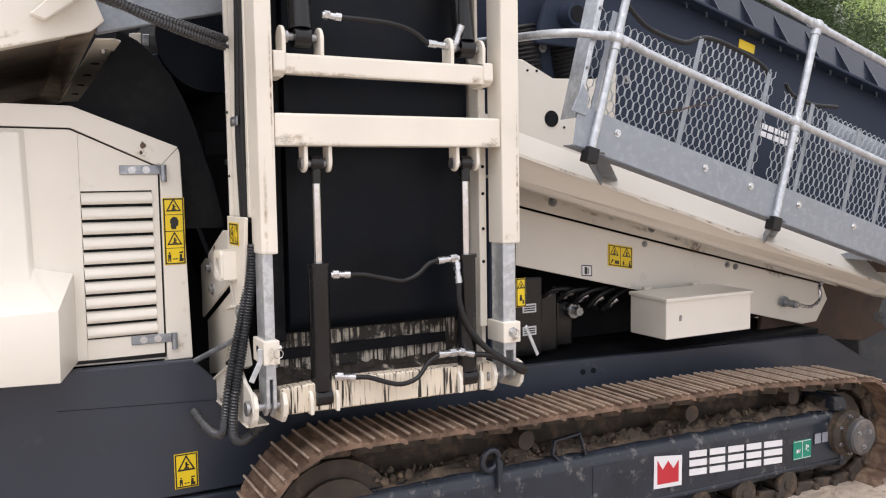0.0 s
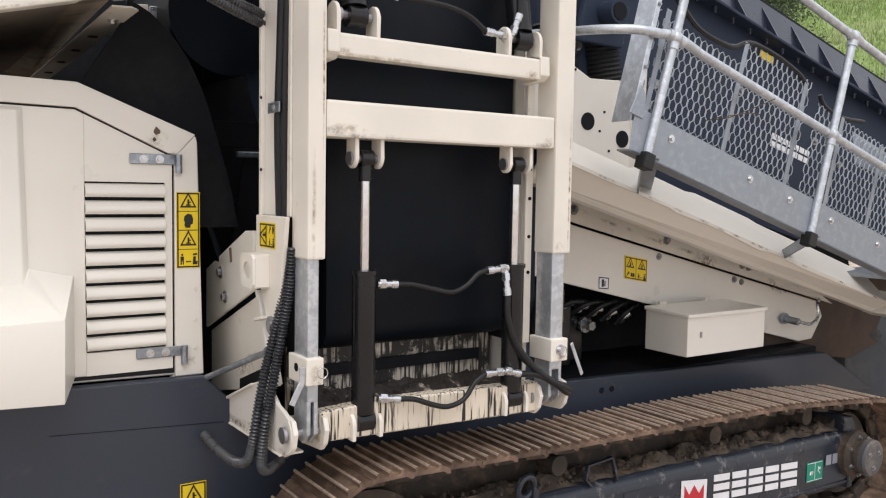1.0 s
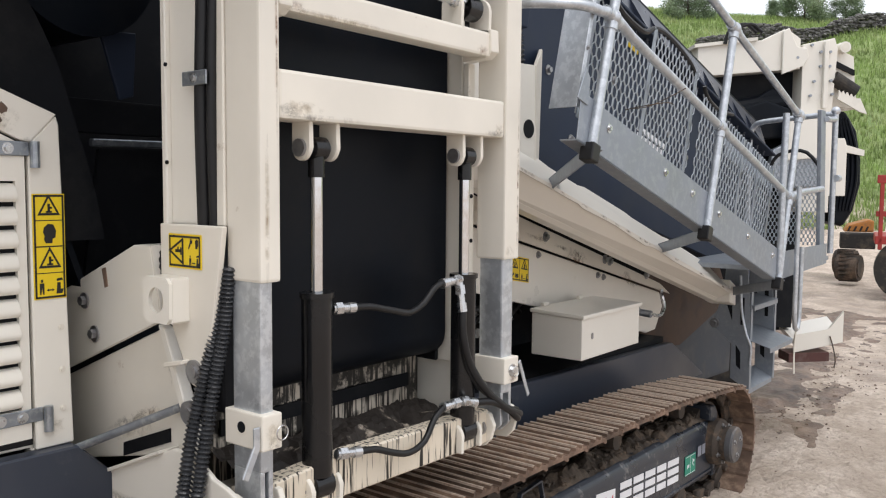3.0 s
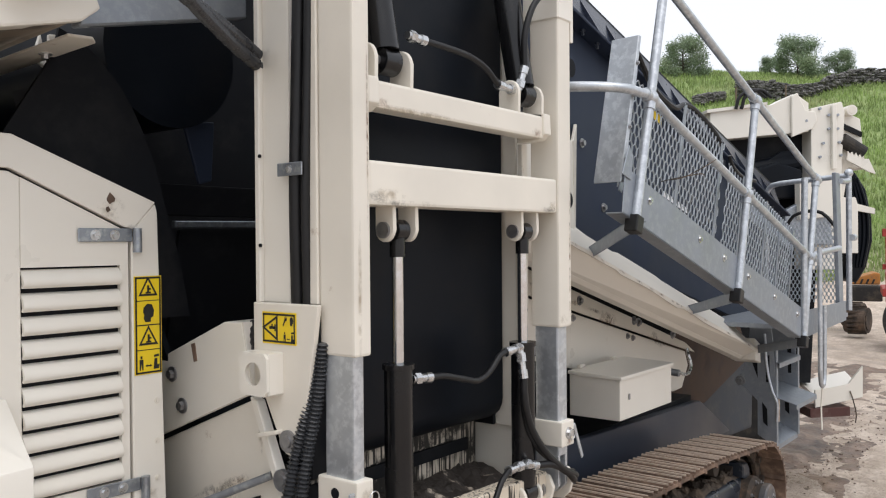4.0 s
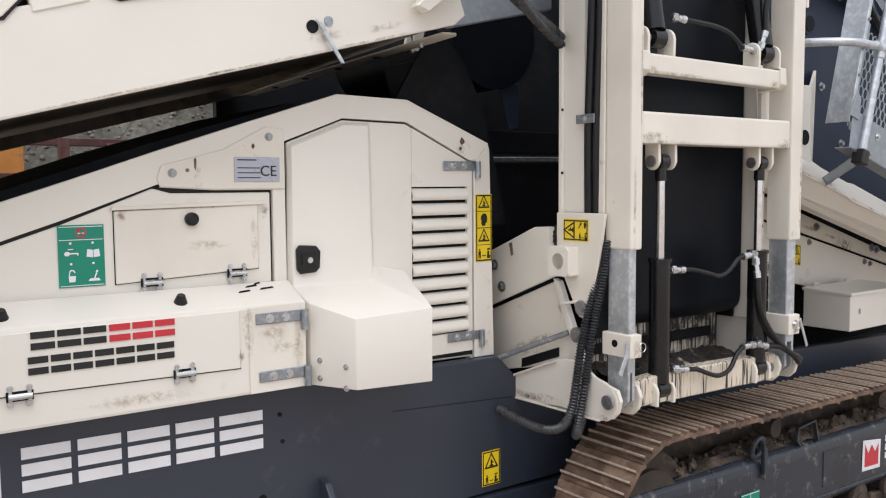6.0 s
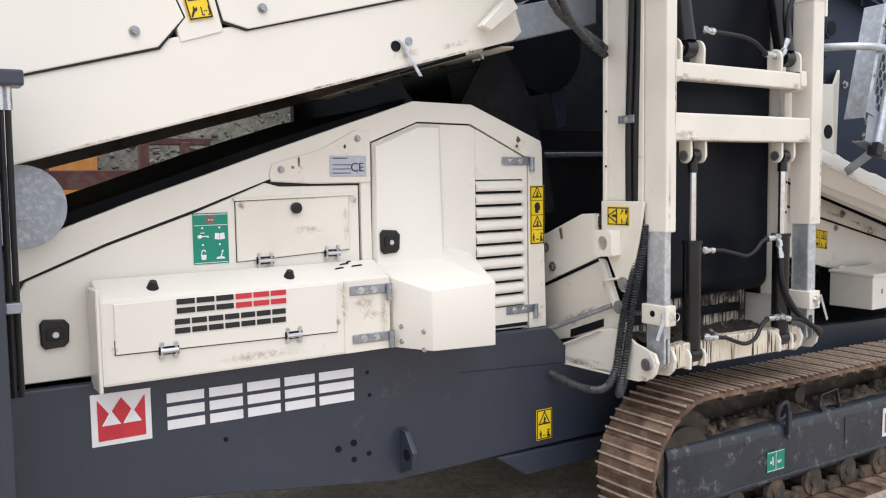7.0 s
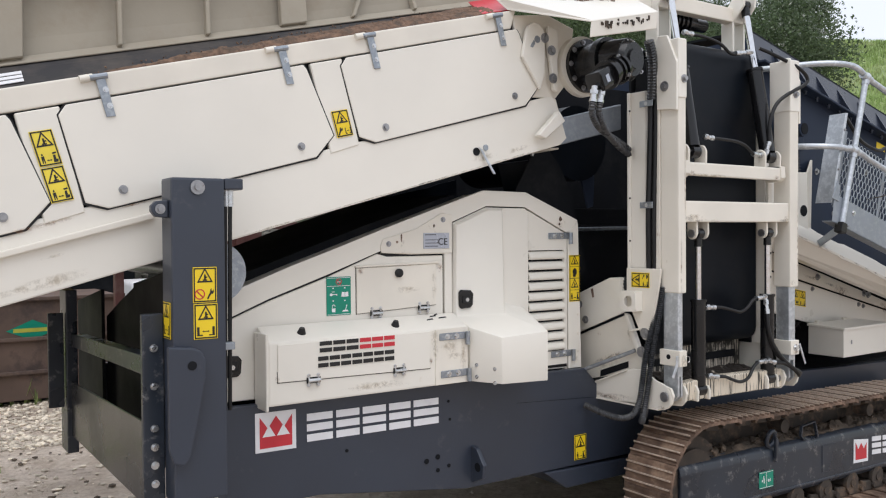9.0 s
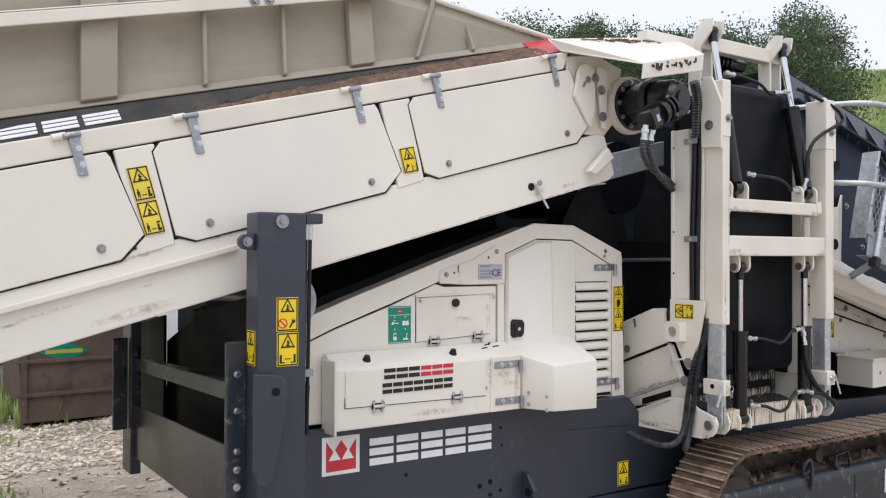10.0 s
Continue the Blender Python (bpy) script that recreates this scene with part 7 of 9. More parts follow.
    hose(t, [(1.888, 3.40, 1.55), (1.885, 3.395, 1.46), (1.92, 3.39, 1.35), (2.00, 3.375, 1.24), (2.10, 3.36, 1.16), (2.19, 3.36, 1.115), (2.24, 3.38, 1.10)], 0.015)
    hose(t, [(1.895, 3.41, 1.55), (1.90, 3.405, 1.40), (1.96, 3.40, 1.28), (2.06, 3.39, 1.20), (2.15, 3.37, 1.14), (2.22, 3.38, 1.12)], 0.012)
    fitting(t, (1.268, 3.41, 1.172), (1.36, 3.40, 1.160))
    hose(t, [(1.355, 3.40, 1.160), (1.42, 3.39, 1.155), (1.50, 3.385, 1.125), (1.58, 3.385, 1.105), (1.66, 3.385, 1.125), (1.72, 3.39, 1.19), (1.78, 3.395, 1.218)])
    fitting(t, (1.875, 3.40, 1.215), (1.77, 3.395, 1.217))
    fitting(t, (1.87, 3.39, 1.222), (1.95, 3.385, 1.200))
    hose(t, [(1.945, 3.385, 1.20), (2.03, 3.37, 1.19), (2.12, 3.36, 1.15), (2.19, 3.36, 1.10), (2.24, 3.39, 1.08)], 0.014)
    fitting(t, (1.262, 3.43, 2.72), (1.345, 3.425, 2.715))
    hose(t, [(1.34, 3.425, 2.715), (1.45, 3.42, 2.712), (1.58, 3.42, 2.705), (1.68, 3.42, 2.68), (1.76, 3.42, 2.63)])
    fitting(t, (1.90, 3.43, 2.625), (1.755, 3.42, 2.632))
    fitting(t, (1.895, 3.42, 2.63), (1.925, 3.41, 2.72))
    hose(t, [(1.925, 3.41, 2.71), (1.93, 3.41, 2.85), (1.99, 3.40, 2.98), (2.10, 3.38, 3.06), (2.27, 3.36, 3.14), (2.29, 3.36, 3.19), (2.20, 3.37, 3.25), (2.02, 3.45, 3.34), (1.94, 3.50, 3.38)], 0.013)
    fitting(t, (1.24, 3.58, 3.42), (1.33, 3.575, 3.415))
    hose(t, [(1.32, 3.575, 3.415), (1.45, 3.57, 3.41), (1.6, 3.56, 3.38), (1.70, 3.56, 3.33), (1.78, 3.56, 3.33)])
    fitting(t, (1.93, 3.55, 3.36), (1.76, 3.56, 3.335))
    # corrugated sleeves drooping beside the leg
    for k in range(2):
        bm = nb()
        dx, dy = 0.026 * k, -0.030 * k
        tail = [(0.840, 3.660, 0.930), (0.828, 3.76, 0.895), (0.810, 3.90, 0.905), (0.795, 4.045, 0.935)] if k == 0 else [(0.872, 3.600, 0.925), (0.905, 3.640, 0.885), (0.960, 3.680, 0.885), (1.05, 3.74, 0.925)]
        sweep(bm, spline([(0.952, 3.515 + dy * 0.3, 1.76), (0.942 + dx * 0.3, 3.545 + dy * 0.6, 1.60), (0.915 + dx * 0.6, 3.582 + dy, 1.43), (0.880 + dx, 3.590 + dy, 1.28), (0.852 + dx, 3.588 + dy, 1.14), (0.838 + dx, 3.600 + dy, 1.02)] + tail, 0.0064), 0.0145, 14, 0, 0.0072)
        part("sleeved_hose", bm, SLEEVE, t, "corrugated black hose sleeve")
    return t


build_side_conveyor()


# ---- screen box with its cream under-frame ----
def build_screen():
    t = thing("screen_box", (4.5, 4.6, 1.2), "dark navy vibrating screen box on a cream inclined frame", "screen box")
    top = lambda x: 3.50 - 0.26 * (x - 3.2)  # noqa: E731
    bm = nb()
    xz(bm, [(2.55, top(2.55) - 0.26), (6.9, top(6.9) - 0.26), (6.9, top(6.9) - 1.35), (2.55, top(2.55) - 1.45)], 3.95, 3.98, 0, 0.004, 1)
    part("side_panel", bm, NAVY, t)
    bm = nb()
    slab(bm, [(2.5, 3.84, top(2.5) - 0.255), (6.9, 3.84, top(6.9) - 0.255), (6.9, 3.84, top(6.9) - 0.275), (2.5, 3.84, top(2.5) - 0.275)], (0, 0.11, 0), 0, 0.004, 1)
    part("panel_ledge", bm, NAVY, t)
    bm = nb()
    slab(bm, [(2.5, 3.90, top(2.5) - 0.254), (6.9, 3.90, top(6.9) - 0.254), (6.9, 3.985, top(6.9) + 0.0), (2.5, 3.985, top(2.5) + 0.0)], (0, 0.02, 0), 0, 0.006, 1)
    part("cover_skirt", bm, NAVYG, t, "worn navy cover skirt")
    bm = nb()
    slab(bm, [(2.5, 3.98, top(2.5) - 0.02), (6.9, 3.98, top(6.9) - 0.02), (6.9, 6.2, top(6.9) + 0.05), (2.5, 6.2, top(2.5) + 0.05)], (0, 0, 0.02))
    part("rubber_cover", bm, BELT, t)
    bm = nb()
    xz(bm, [(2.55, top(2.55)), (6.9, top(6.9)), (6.9, top(6.9) - 1.15), (2.55, top(2.55) - 1.25)], 6.2, 6.24)
    part("far_panel", bm, NAVY, t)
    bm = nb()
    xz(bm, [(2.50, 1.9), (2.55, 1.9), (2.55, 3.62), (2.50, 3.62)], 3.99, 6.2)
    part("end_sheet", bm, NAVY, t)
    for k in range(26):
        x = 2.62 + k * 0.165
        bolt(t, (x, 3.90, top(x) - 0.277), (0, 0, -1), 0.009, 0.020, NAVYG)
    for k in range(13):
        x = 2.75 + k * 0.31
        bm = nb()
        slab(bm, [(x, 3.845, top(x) - 0.254), (x, 3.975, top(x) - 0.04), (x, 3.93, top(x) - 0.254)], (0.012, 0, -0.003))
        part("cover_gusset", bm, NAVYG, t)
    for x, z in ((2.75, 2.75), (3.05, 2.80), (3.35, 2.60), (3.1, 2.35), (3.6, 2.25), (4.1, 2.62), (4.9, 2.35), (5.2, 2.20), (3.0, 2.62), (2.92, 2.64)):
        bolt(t, (x, 3.95, z), (0, -1, 0), 0.016, 0.014)
    bm = nb()
    slab(bm, [(4.27, 3.948, 2.845), (4.41, 3.948, 2.81), (4.42, 3.948, 2.865), (4.28, 3.948, 2.90)], (0, -0.003, 0))
    part("yellow_label", bm, YELLOW, t)
    S = Vector((0.968, 0, -0.25))
    glyph_bars(t, (4.42, 3.949, 2.30), S, Vector((0.25, 0, 0.968)), [0.05] * 7, 0.085, 0.012, WHITE, 2, "name_bar", 0.42)
    # tubular cross member
    bm = nb()
    cyl(bm, (2.82, 3.72, 2.90), (2.82, 3.96, 2.90), 0.062, 28)
    part("cross_tube", bm, NAVY, t, smooth=True)
    bm = nb()
    cyl(bm, (2.82, 3.715, 2.90), (2.82, 3.722, 2.90), 0.045, 24)
    part("tube_mouth", bm, DARK, t)
    bm = nb()
    xz(bm, [(2.62, 2.75), (2.95, 2.74), (3.0, 2.95), (2.9, 3.03), (2.70, 3.03)], 3.82, 3.86, 0, 0.01)
    part("spring_bracket", bm, NAVY, t)
    # ribbed rubber springs
    for x in (2.60, 2.91):
        bm = nb()
        sweep(bm, [Vector((x + 0.035 - 0.0022 * k, 3.955, 2.555 + 0.0115 * k)) for k in range(27)], 0.098, 24, 0, 0.013)
        part("spring", bm, SPRING, t, "ribbed black rubber spring")
    # cream bracket plate under the springs
    bm = nb()
    xz(bm, [(2.35, 2.66), (2.53, 2.657), (2.73, 2.565), (2.89, 2.57), (3.02, 2.575), (3.03, 2.08), (2.35, 2.20)], 3.82, 3.838, 0, 0.004, 1)
    part("spring_plate", bm, CREAM, t)
    bm = nb()
    slab(bm, [(3.031, 3.821, 2.08), (3.24, 3.93, 2.08), (3.26, 3.93, 2.69), (3.24, 3.92, 2.69), (3.031, 3.821, 2.575)], (-0.008, 0.014, 0), 0, 0.002, 1)
    part("plate_return", bm, CREAMW, t)
    bm = nb()
    box(bm, 2.45, 3.03, 3.839, 3.948, 2.530, 2.548)
    part("spring_seat", bm, CREAMW, t)
    for x, z in ((2.715, 2.346), (2.965, 2.266)):
        bm = nb()
        cyl(bm, (x, 3.816, z), (x, 3.822, z), 0.045, 26)
        part("round_opening", bm, DARK, t)
    for x, z in ((2.83, 2.40), (2.87, 2.20), (2.80, 2.30), (2.62, 2.60), (2.56, 2.60)):
        bm = nb()
        cyl(bm, (x, 3.816, z), (x, 3.822, z), 0.007, 10)
        part("drilled_hole", bm, DARK, t)
    # cream channel beam
    bz = lambda x: 2.235 - 0.281 * (x - 2.56)  # noqa: E731
    fz = lambda x: 1.832 - 0.294 * (x - 3.469)  # noqa: E731
    wb = lambda x: 1.661 - 0.272 * (x - 3.698)  # noqa: E731
    bm = nb()
    xa, xb = 2.3, 5.43
    slab(bm, [(xa, 3.664, fz(xa)), (xb, 3.664, fz(xb)), (xb, 3.765, wb(xb) + 0.012), (xa, 3.765, wb(xa) + 0.012)], (0, 0.010, 0.004), 0, 0.002, 1)
    slab(bm, [(xa, 3.7655, wb(xa) + 0.011), (xb, 3.7655, wb(xb) + 0.011), (xb, 3.79, wb(xb) - 0.008), (xa, 3.79, wb(xa) - 0.008)], (0, 0.006, 0.010))
    slab(bm, [(xa, 3.7905, wb(xa) - 0.008), (xb, 3.7905, wb(xb) - 0.008), (xb, 3.86, wb(xb) - 0.008), (xa, 3.86, wb(xa) - 0.008)], (0, 0, 0.010))
    part("channel_web", bm, CREAM, t)
    for k, (x, w, m) in enumerate(((2.75, 0.3, DIRT), (3.52, 0.5, DIRT), (4.4, 0.35, RUSTRUN), (5.1, 0.5, DIRT))):
        stain(t, (x, 3.7405, wb(x) + 0.05), (0.962, 0, -0.26), (0, -0.5, 0.87), w, 0.07, m, 90 + k)
    bm = nb()
    pts = [(2.3, 3.661), (5.42, 3.661), (5.42, 3.862), (4.75, 3.866), (4.66, 3.858), (4.2, 3.858), (4.12, 3.866), (3.62, 3.866), (3.52, 3.852), (3.22, 3.854), (3.12, 3.866), (2.3, 3.866)]
    slab(bm, [(x, y, fz(x) + 0.60 * (y - 3.66) + 0.8 * max(0, y - 3.78)) for x, y in pts], (0, 0.004, 0.008))
    rnd = random.Random(12)
    low, x = [], 5.42
    while x > 2.32:
        d = 0.012 + 0.020 * rnd.random()
        low += [(x, fz(x) - d), (x - 0.12, fz(x - 0.12) - d * rnd.uniform(0.8, 1.2))]
        x -= rnd.uniform(0.16, 0.42)
    xz(bm, [(2.3, fz(2.3) + 0.002), (5.42, fz(5.42) + 0.002)] + low + [(2.3, fz(2.3) - 0.015)], 3.655, 3.661)
    part("channel_lip", bm, CREAM, t)
    for k in range(16):
        x = 2.6 + 2.7 * rnd.random()
        stain(t, (x, 3.6535, fz(x) - 0.006), (0.956, 0, -0.294), UP, rnd.uniform(0.04, 0.16), 0.02, RUSTRUN if k % 3 else GRIME, 700 + k)
    for k in range(14):
        x = 2.6 + 2.5 * rnd.random()
        stain(t, (x, 4.2125, bz(x) - 0.21 - 0.05 * rnd.random()), (0.965, 0, -0.26), UP, rnd.uniform(0.08, 0.3), rnd.uniform(0.03, 0.09), (DIRT, GRIME, RUSTRUN)[k % 3], 740 + k)
    bm = nb()
    xz(bm, [(5.435, fz(5.43) + 0.085), (5.55, fz(5.55) + 0.07), (5.56, wb(5.55) - 0.015), (5.44, wb(5.44) - 0.010)], 3.68, 3.87, 0, 0.006, 1)
    part("channel_end", bm, CREAM, t)
    # bolted upper strip and lower side panel
    sm = lambda x: 1.823 - 0.2395 * (x - 2.889)  # noqa: E731
    bm = nb()
    xz(bm, [(2.4, sm(2.4) + 0.012), (5.65, sm(5.65) + 0.012), (5.45, bz(5.45) - 0.15), (2.4, bz(2.4) - 0.15)], 4.215, 4.235, 0, 0.003, 1)
    part("bolted_strip", bm, CREAMW, t)
    bm = nb()
    xz(bm, [(2.4, sm(2.4)), (5.50, sm(5.50)), (5.56, sm(5.56) - 0.10), (5.44, sm(5.44) - 0.29), (5.28, sm(5.28) - 0.335), (2.4, sm(2.4) - 0.352)], 4.24, 4.26, 0, 0.004, 1)
    part("lower_panel", bm, CREAM, t)
    for x in (2.62, 3.0, 3.79, 4.55, 4.62, 5.2):
        bolt(t, (x, 4.215, sm(x) + 0.085), (0, -1, 0), 0.018, 0.014)
    for x in (3.75, 4.5, 4.58):
        bolt(t, (x, 4.238, sm(x) - 0.03), (0, -1, 0), 0.013, 0.010)
    bm = nb()
    cyl(bm, (5.05, 4.238, 1.105), (5.05, 4.10, 1.095), 0.026, 16)
    cyl(bm, (5.05, 4.22, 1.105), (5.05, 4.20, 1.105), 0.04, 18)
    part("grease_pin", bm, HINGE, t, smooth=True)
    bm = nb()
    sweep(bm, spline([(5.05, 4.11, 1.10), (5.2, 4.10, 1.07), (5.32, 4.12, 1.12), (5.36, 4.16, 1.20), (5.45, 4.2, 1.22)], 0.03), 0.012, 8)
    part("grease_pipe", bm, ZINC, t, smooth=True)
    sticker(t, (3.445, 4.2385, 1.462), (1, 0, -0.17), (0, 0, 1), 0.205, 0.142, [("tri", 0.03, 0.42, 0.44, 0.54), ("tri", 0.53, 0.42, 0.44, 0.54), ("wrench", 0.08, 0.08, 0.16, 0.30), ("book", 0.26, 0.08, 0.2, 0.28), ("person", 0.54, 0.06, 0.42, 0.34), ("bar", 0.49, 0.03, 0.02, 0.94)])
    sticker(t, (3.232, 4.2385, 1.408), (1, 0, -0.10), (0, 0, 1), 0.088, 0.075, [("bar", 0.3, 0.2, 0.22, 0.6), ("bar", 0.56, 0.25, 0.1, 0.45)], "fuel_label", [WHITE, INK], "white fuel label")
    # dark chute below the beam's low end
    bm = nb()
    xz(bm, [(4.9, 0.86), (6.07, 0.70), (7.20, 0.96), (6.9, 1.32), (5.0, 1.34)], 4.30, 4.34, 0, 0.01)
    part("chute_side", bm, CHUTER, t, "dark rusty chute plate")
    bm = nb()
    xz(bm, [(6.15, 0.30), (7.45, 0.24), (7.5, 0.95), (6.10, 0.72)], 4.36, 4.75, 0, 0.03, 2)
    part("discharge_box", bm, DUSTYS, t, "dusty grey discharge box")
    # near-black sheet added for the shade behind the under-frame
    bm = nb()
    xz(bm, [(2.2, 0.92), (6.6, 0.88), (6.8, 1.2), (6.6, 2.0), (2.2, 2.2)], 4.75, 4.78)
    part("inner_shade_sheet", bm, DARK, t)
    return t


build_screen()


# ---- hydraulic valve bank behind the side conveyor ----
def build_valves():
    t = thing("valve_bank", (3.0, 4.4, 0.9), "black hydraulic valve bank with white labels on the chassis", "valve bank")
    for x0, x1, y0, z0, z1 in ((2.78, 2.98, 4.30, 0.93, 1.42), (3.0, 3.13, 4.35, 0.93, 1.30), (3.2, 3.32, 4.45, 0.93, 1.22)):
        bm = nb()
        box(bm, x0, x1, y0, 4.6, z0, z1, 0, 0.012)
        part("valve_block", bm, BLACKP, t)
    for z in (1.20, 1.06):
        bm = nb()
        box(bm, 2.83, 2.93, 4.294, 4.2985, z, z + 0.055)
        part("white_label", bm, WHITE, t)
        for k in range(3):
            bm = nb()
            box(bm, 2.84, 2.92, 4.2915, 4.2935, z + 0.01 + 0.014 * k, z + 0.017 + 0.014 * k)
            part("print_bar", bm, INK, t)
    bolt(t, (3.32, 4.44, 1.16), (0, -1, 0), 0.03, 0.05, ZINC)
    for k in range(5):
        x = 3.02 + 0.12 * k
        hose(t, [(x, 4.36, 1.28 - 0.03 * k), (x + 0.06, 4.30, 1.33 - 0.02 * k), (x + 0.25, 4.34, 1.30), (x + 0.5, 4.45, 1.15 + 0.02 * k)], 0.016)
        fitting(t, (x + 0.02, 4.35, 1.30 - 0.03 * k), (x + 0.08, 4.31, 1.33 - 0.025 * k), 0.018)
    bm = nb()
    sweep(bm, spline([(2.42, 3.80, 1.98), (2.44, 3.82, 1.6), (2.46, 3.90, 1.2), (2.5, 4.0, 0.95)], 0.03), 0.03, 10)
    part("hose", bm, RUBBER, t, smooth=True)
    bm = nb()
    box(bm, 2.36, 2.46, 3.90, 4.00, 0.93, 1.95, 0, 0.01)
    part("mounting_post", bm, NAVY, t)
    sticker(t, (2.345, 3.62, 1.36), FX, UP, 0.06, 0.15, [("tri", 0.06, 0.55, 0.88, 0.42), ("marks", 0.06, 0.06, 0.88, 0.4)])
    return t


build_valves()


def build_toolbox():
    t = thing("tool_box", (3.9, 4.0, 1.03), "cream sheet-metal tool box fixed under the screen frame", "tool box")
    bm = nb()
    box(bm, 3.565, 4.286, 3.835, 4.160, 1.032, 1.272, 0, 0.006)
    part("body", bm, CREAM, t)
    bm = nb()
    slab(bm, [(3.555, 3.822, 1.262), (4.296, 3.822, 1.262), (4.296, 3.822, 1.285), (3.555, 3.822, 1.285)], (0, 0.345, 0.012), 0, 0.006, 2)
    part("lid", bm, CREAM, t)
    bm = nb()
    box(bm, 3.67, 3.69, 3.829, 3.8345, 1.14, 1.175, 0, 0.004, 1)
    part("lock", bm, BOLT, t)
    for x in (3.70, 4.12):
        bm = nb()
        cyl(bm, (x - 0.03, 4.155, 1.305), (x + 0.03, 4.155, 1.305), 0.012, 10)
        part("lid_hinge", bm, CREAMW, t)
    return t


build_toolbox()

# ---- walkway ----
WA = radians(16.4)


def W(u, n, y):
    return Vector((2.53 + u * math.cos(WA) + n * math.sin(WA), y, 2.11 - u * math.sin(WA) + n * math.cos(WA)))


def expanded_metal(name, u0, u1, n0, top, y, t, cell=0.047, tall=0.098, W=W, slope=None):
    """A sheet of expanded metal: strands that run side by side, part and meet the next, as tall hexagons."""
    verts, faces = [], []
    a = WA if slope is None else slope
    U = Vector((math.cos(a), 0, -math.sin(a)))
    count = int((u1 - u0) / (cell / 2))
    w, d = 0.0030, 0.0050
    for i in range(count + 1):
        u = u0 + i * cell / 2
        n1 = top(u)
        last = None
        k = 0
        while True:
            n = n0 + tall * (k // 4 + (0.0, 0.33, 0.5, 0.83)[k % 4])
            if n > n1:
                break
            off = (0.5, 0.5, 0.0, 0.0)[k % 4] if i % 2 else (0.0, 0.0, 0.5, 0.5)[k % 4]
            off = (off - 0.25) * (cell - 3.2 * w)
            c = W(u + off, n, y)
            base = len(verts)
            verts += [c - U * w - Vector((0, d, 0)), c + U * w - Vector((0, d * 0.2, 0)), c + U * w + Vector((0, d, 0)), c - U * w + Vector((0, d * 0.2, 0))]
            if last is not None:
                for q in range(4):
                    e = (q + 1) % 4
                    faces.append((last + q, last + e, base + e, base + q))
            last = base
            k += 1
    me = bpy.data.meshes.new(name)
    b = BASE[t]
    me.from_pydata([v - b for v in verts], [], faces)
    me.materials.append(MESHZ)
    ob = new(name, me)
    ob.parent = t
    BASE[ob] = b
    return tagged(ob, "galvanised expanded metal sheet", kind="stuff")


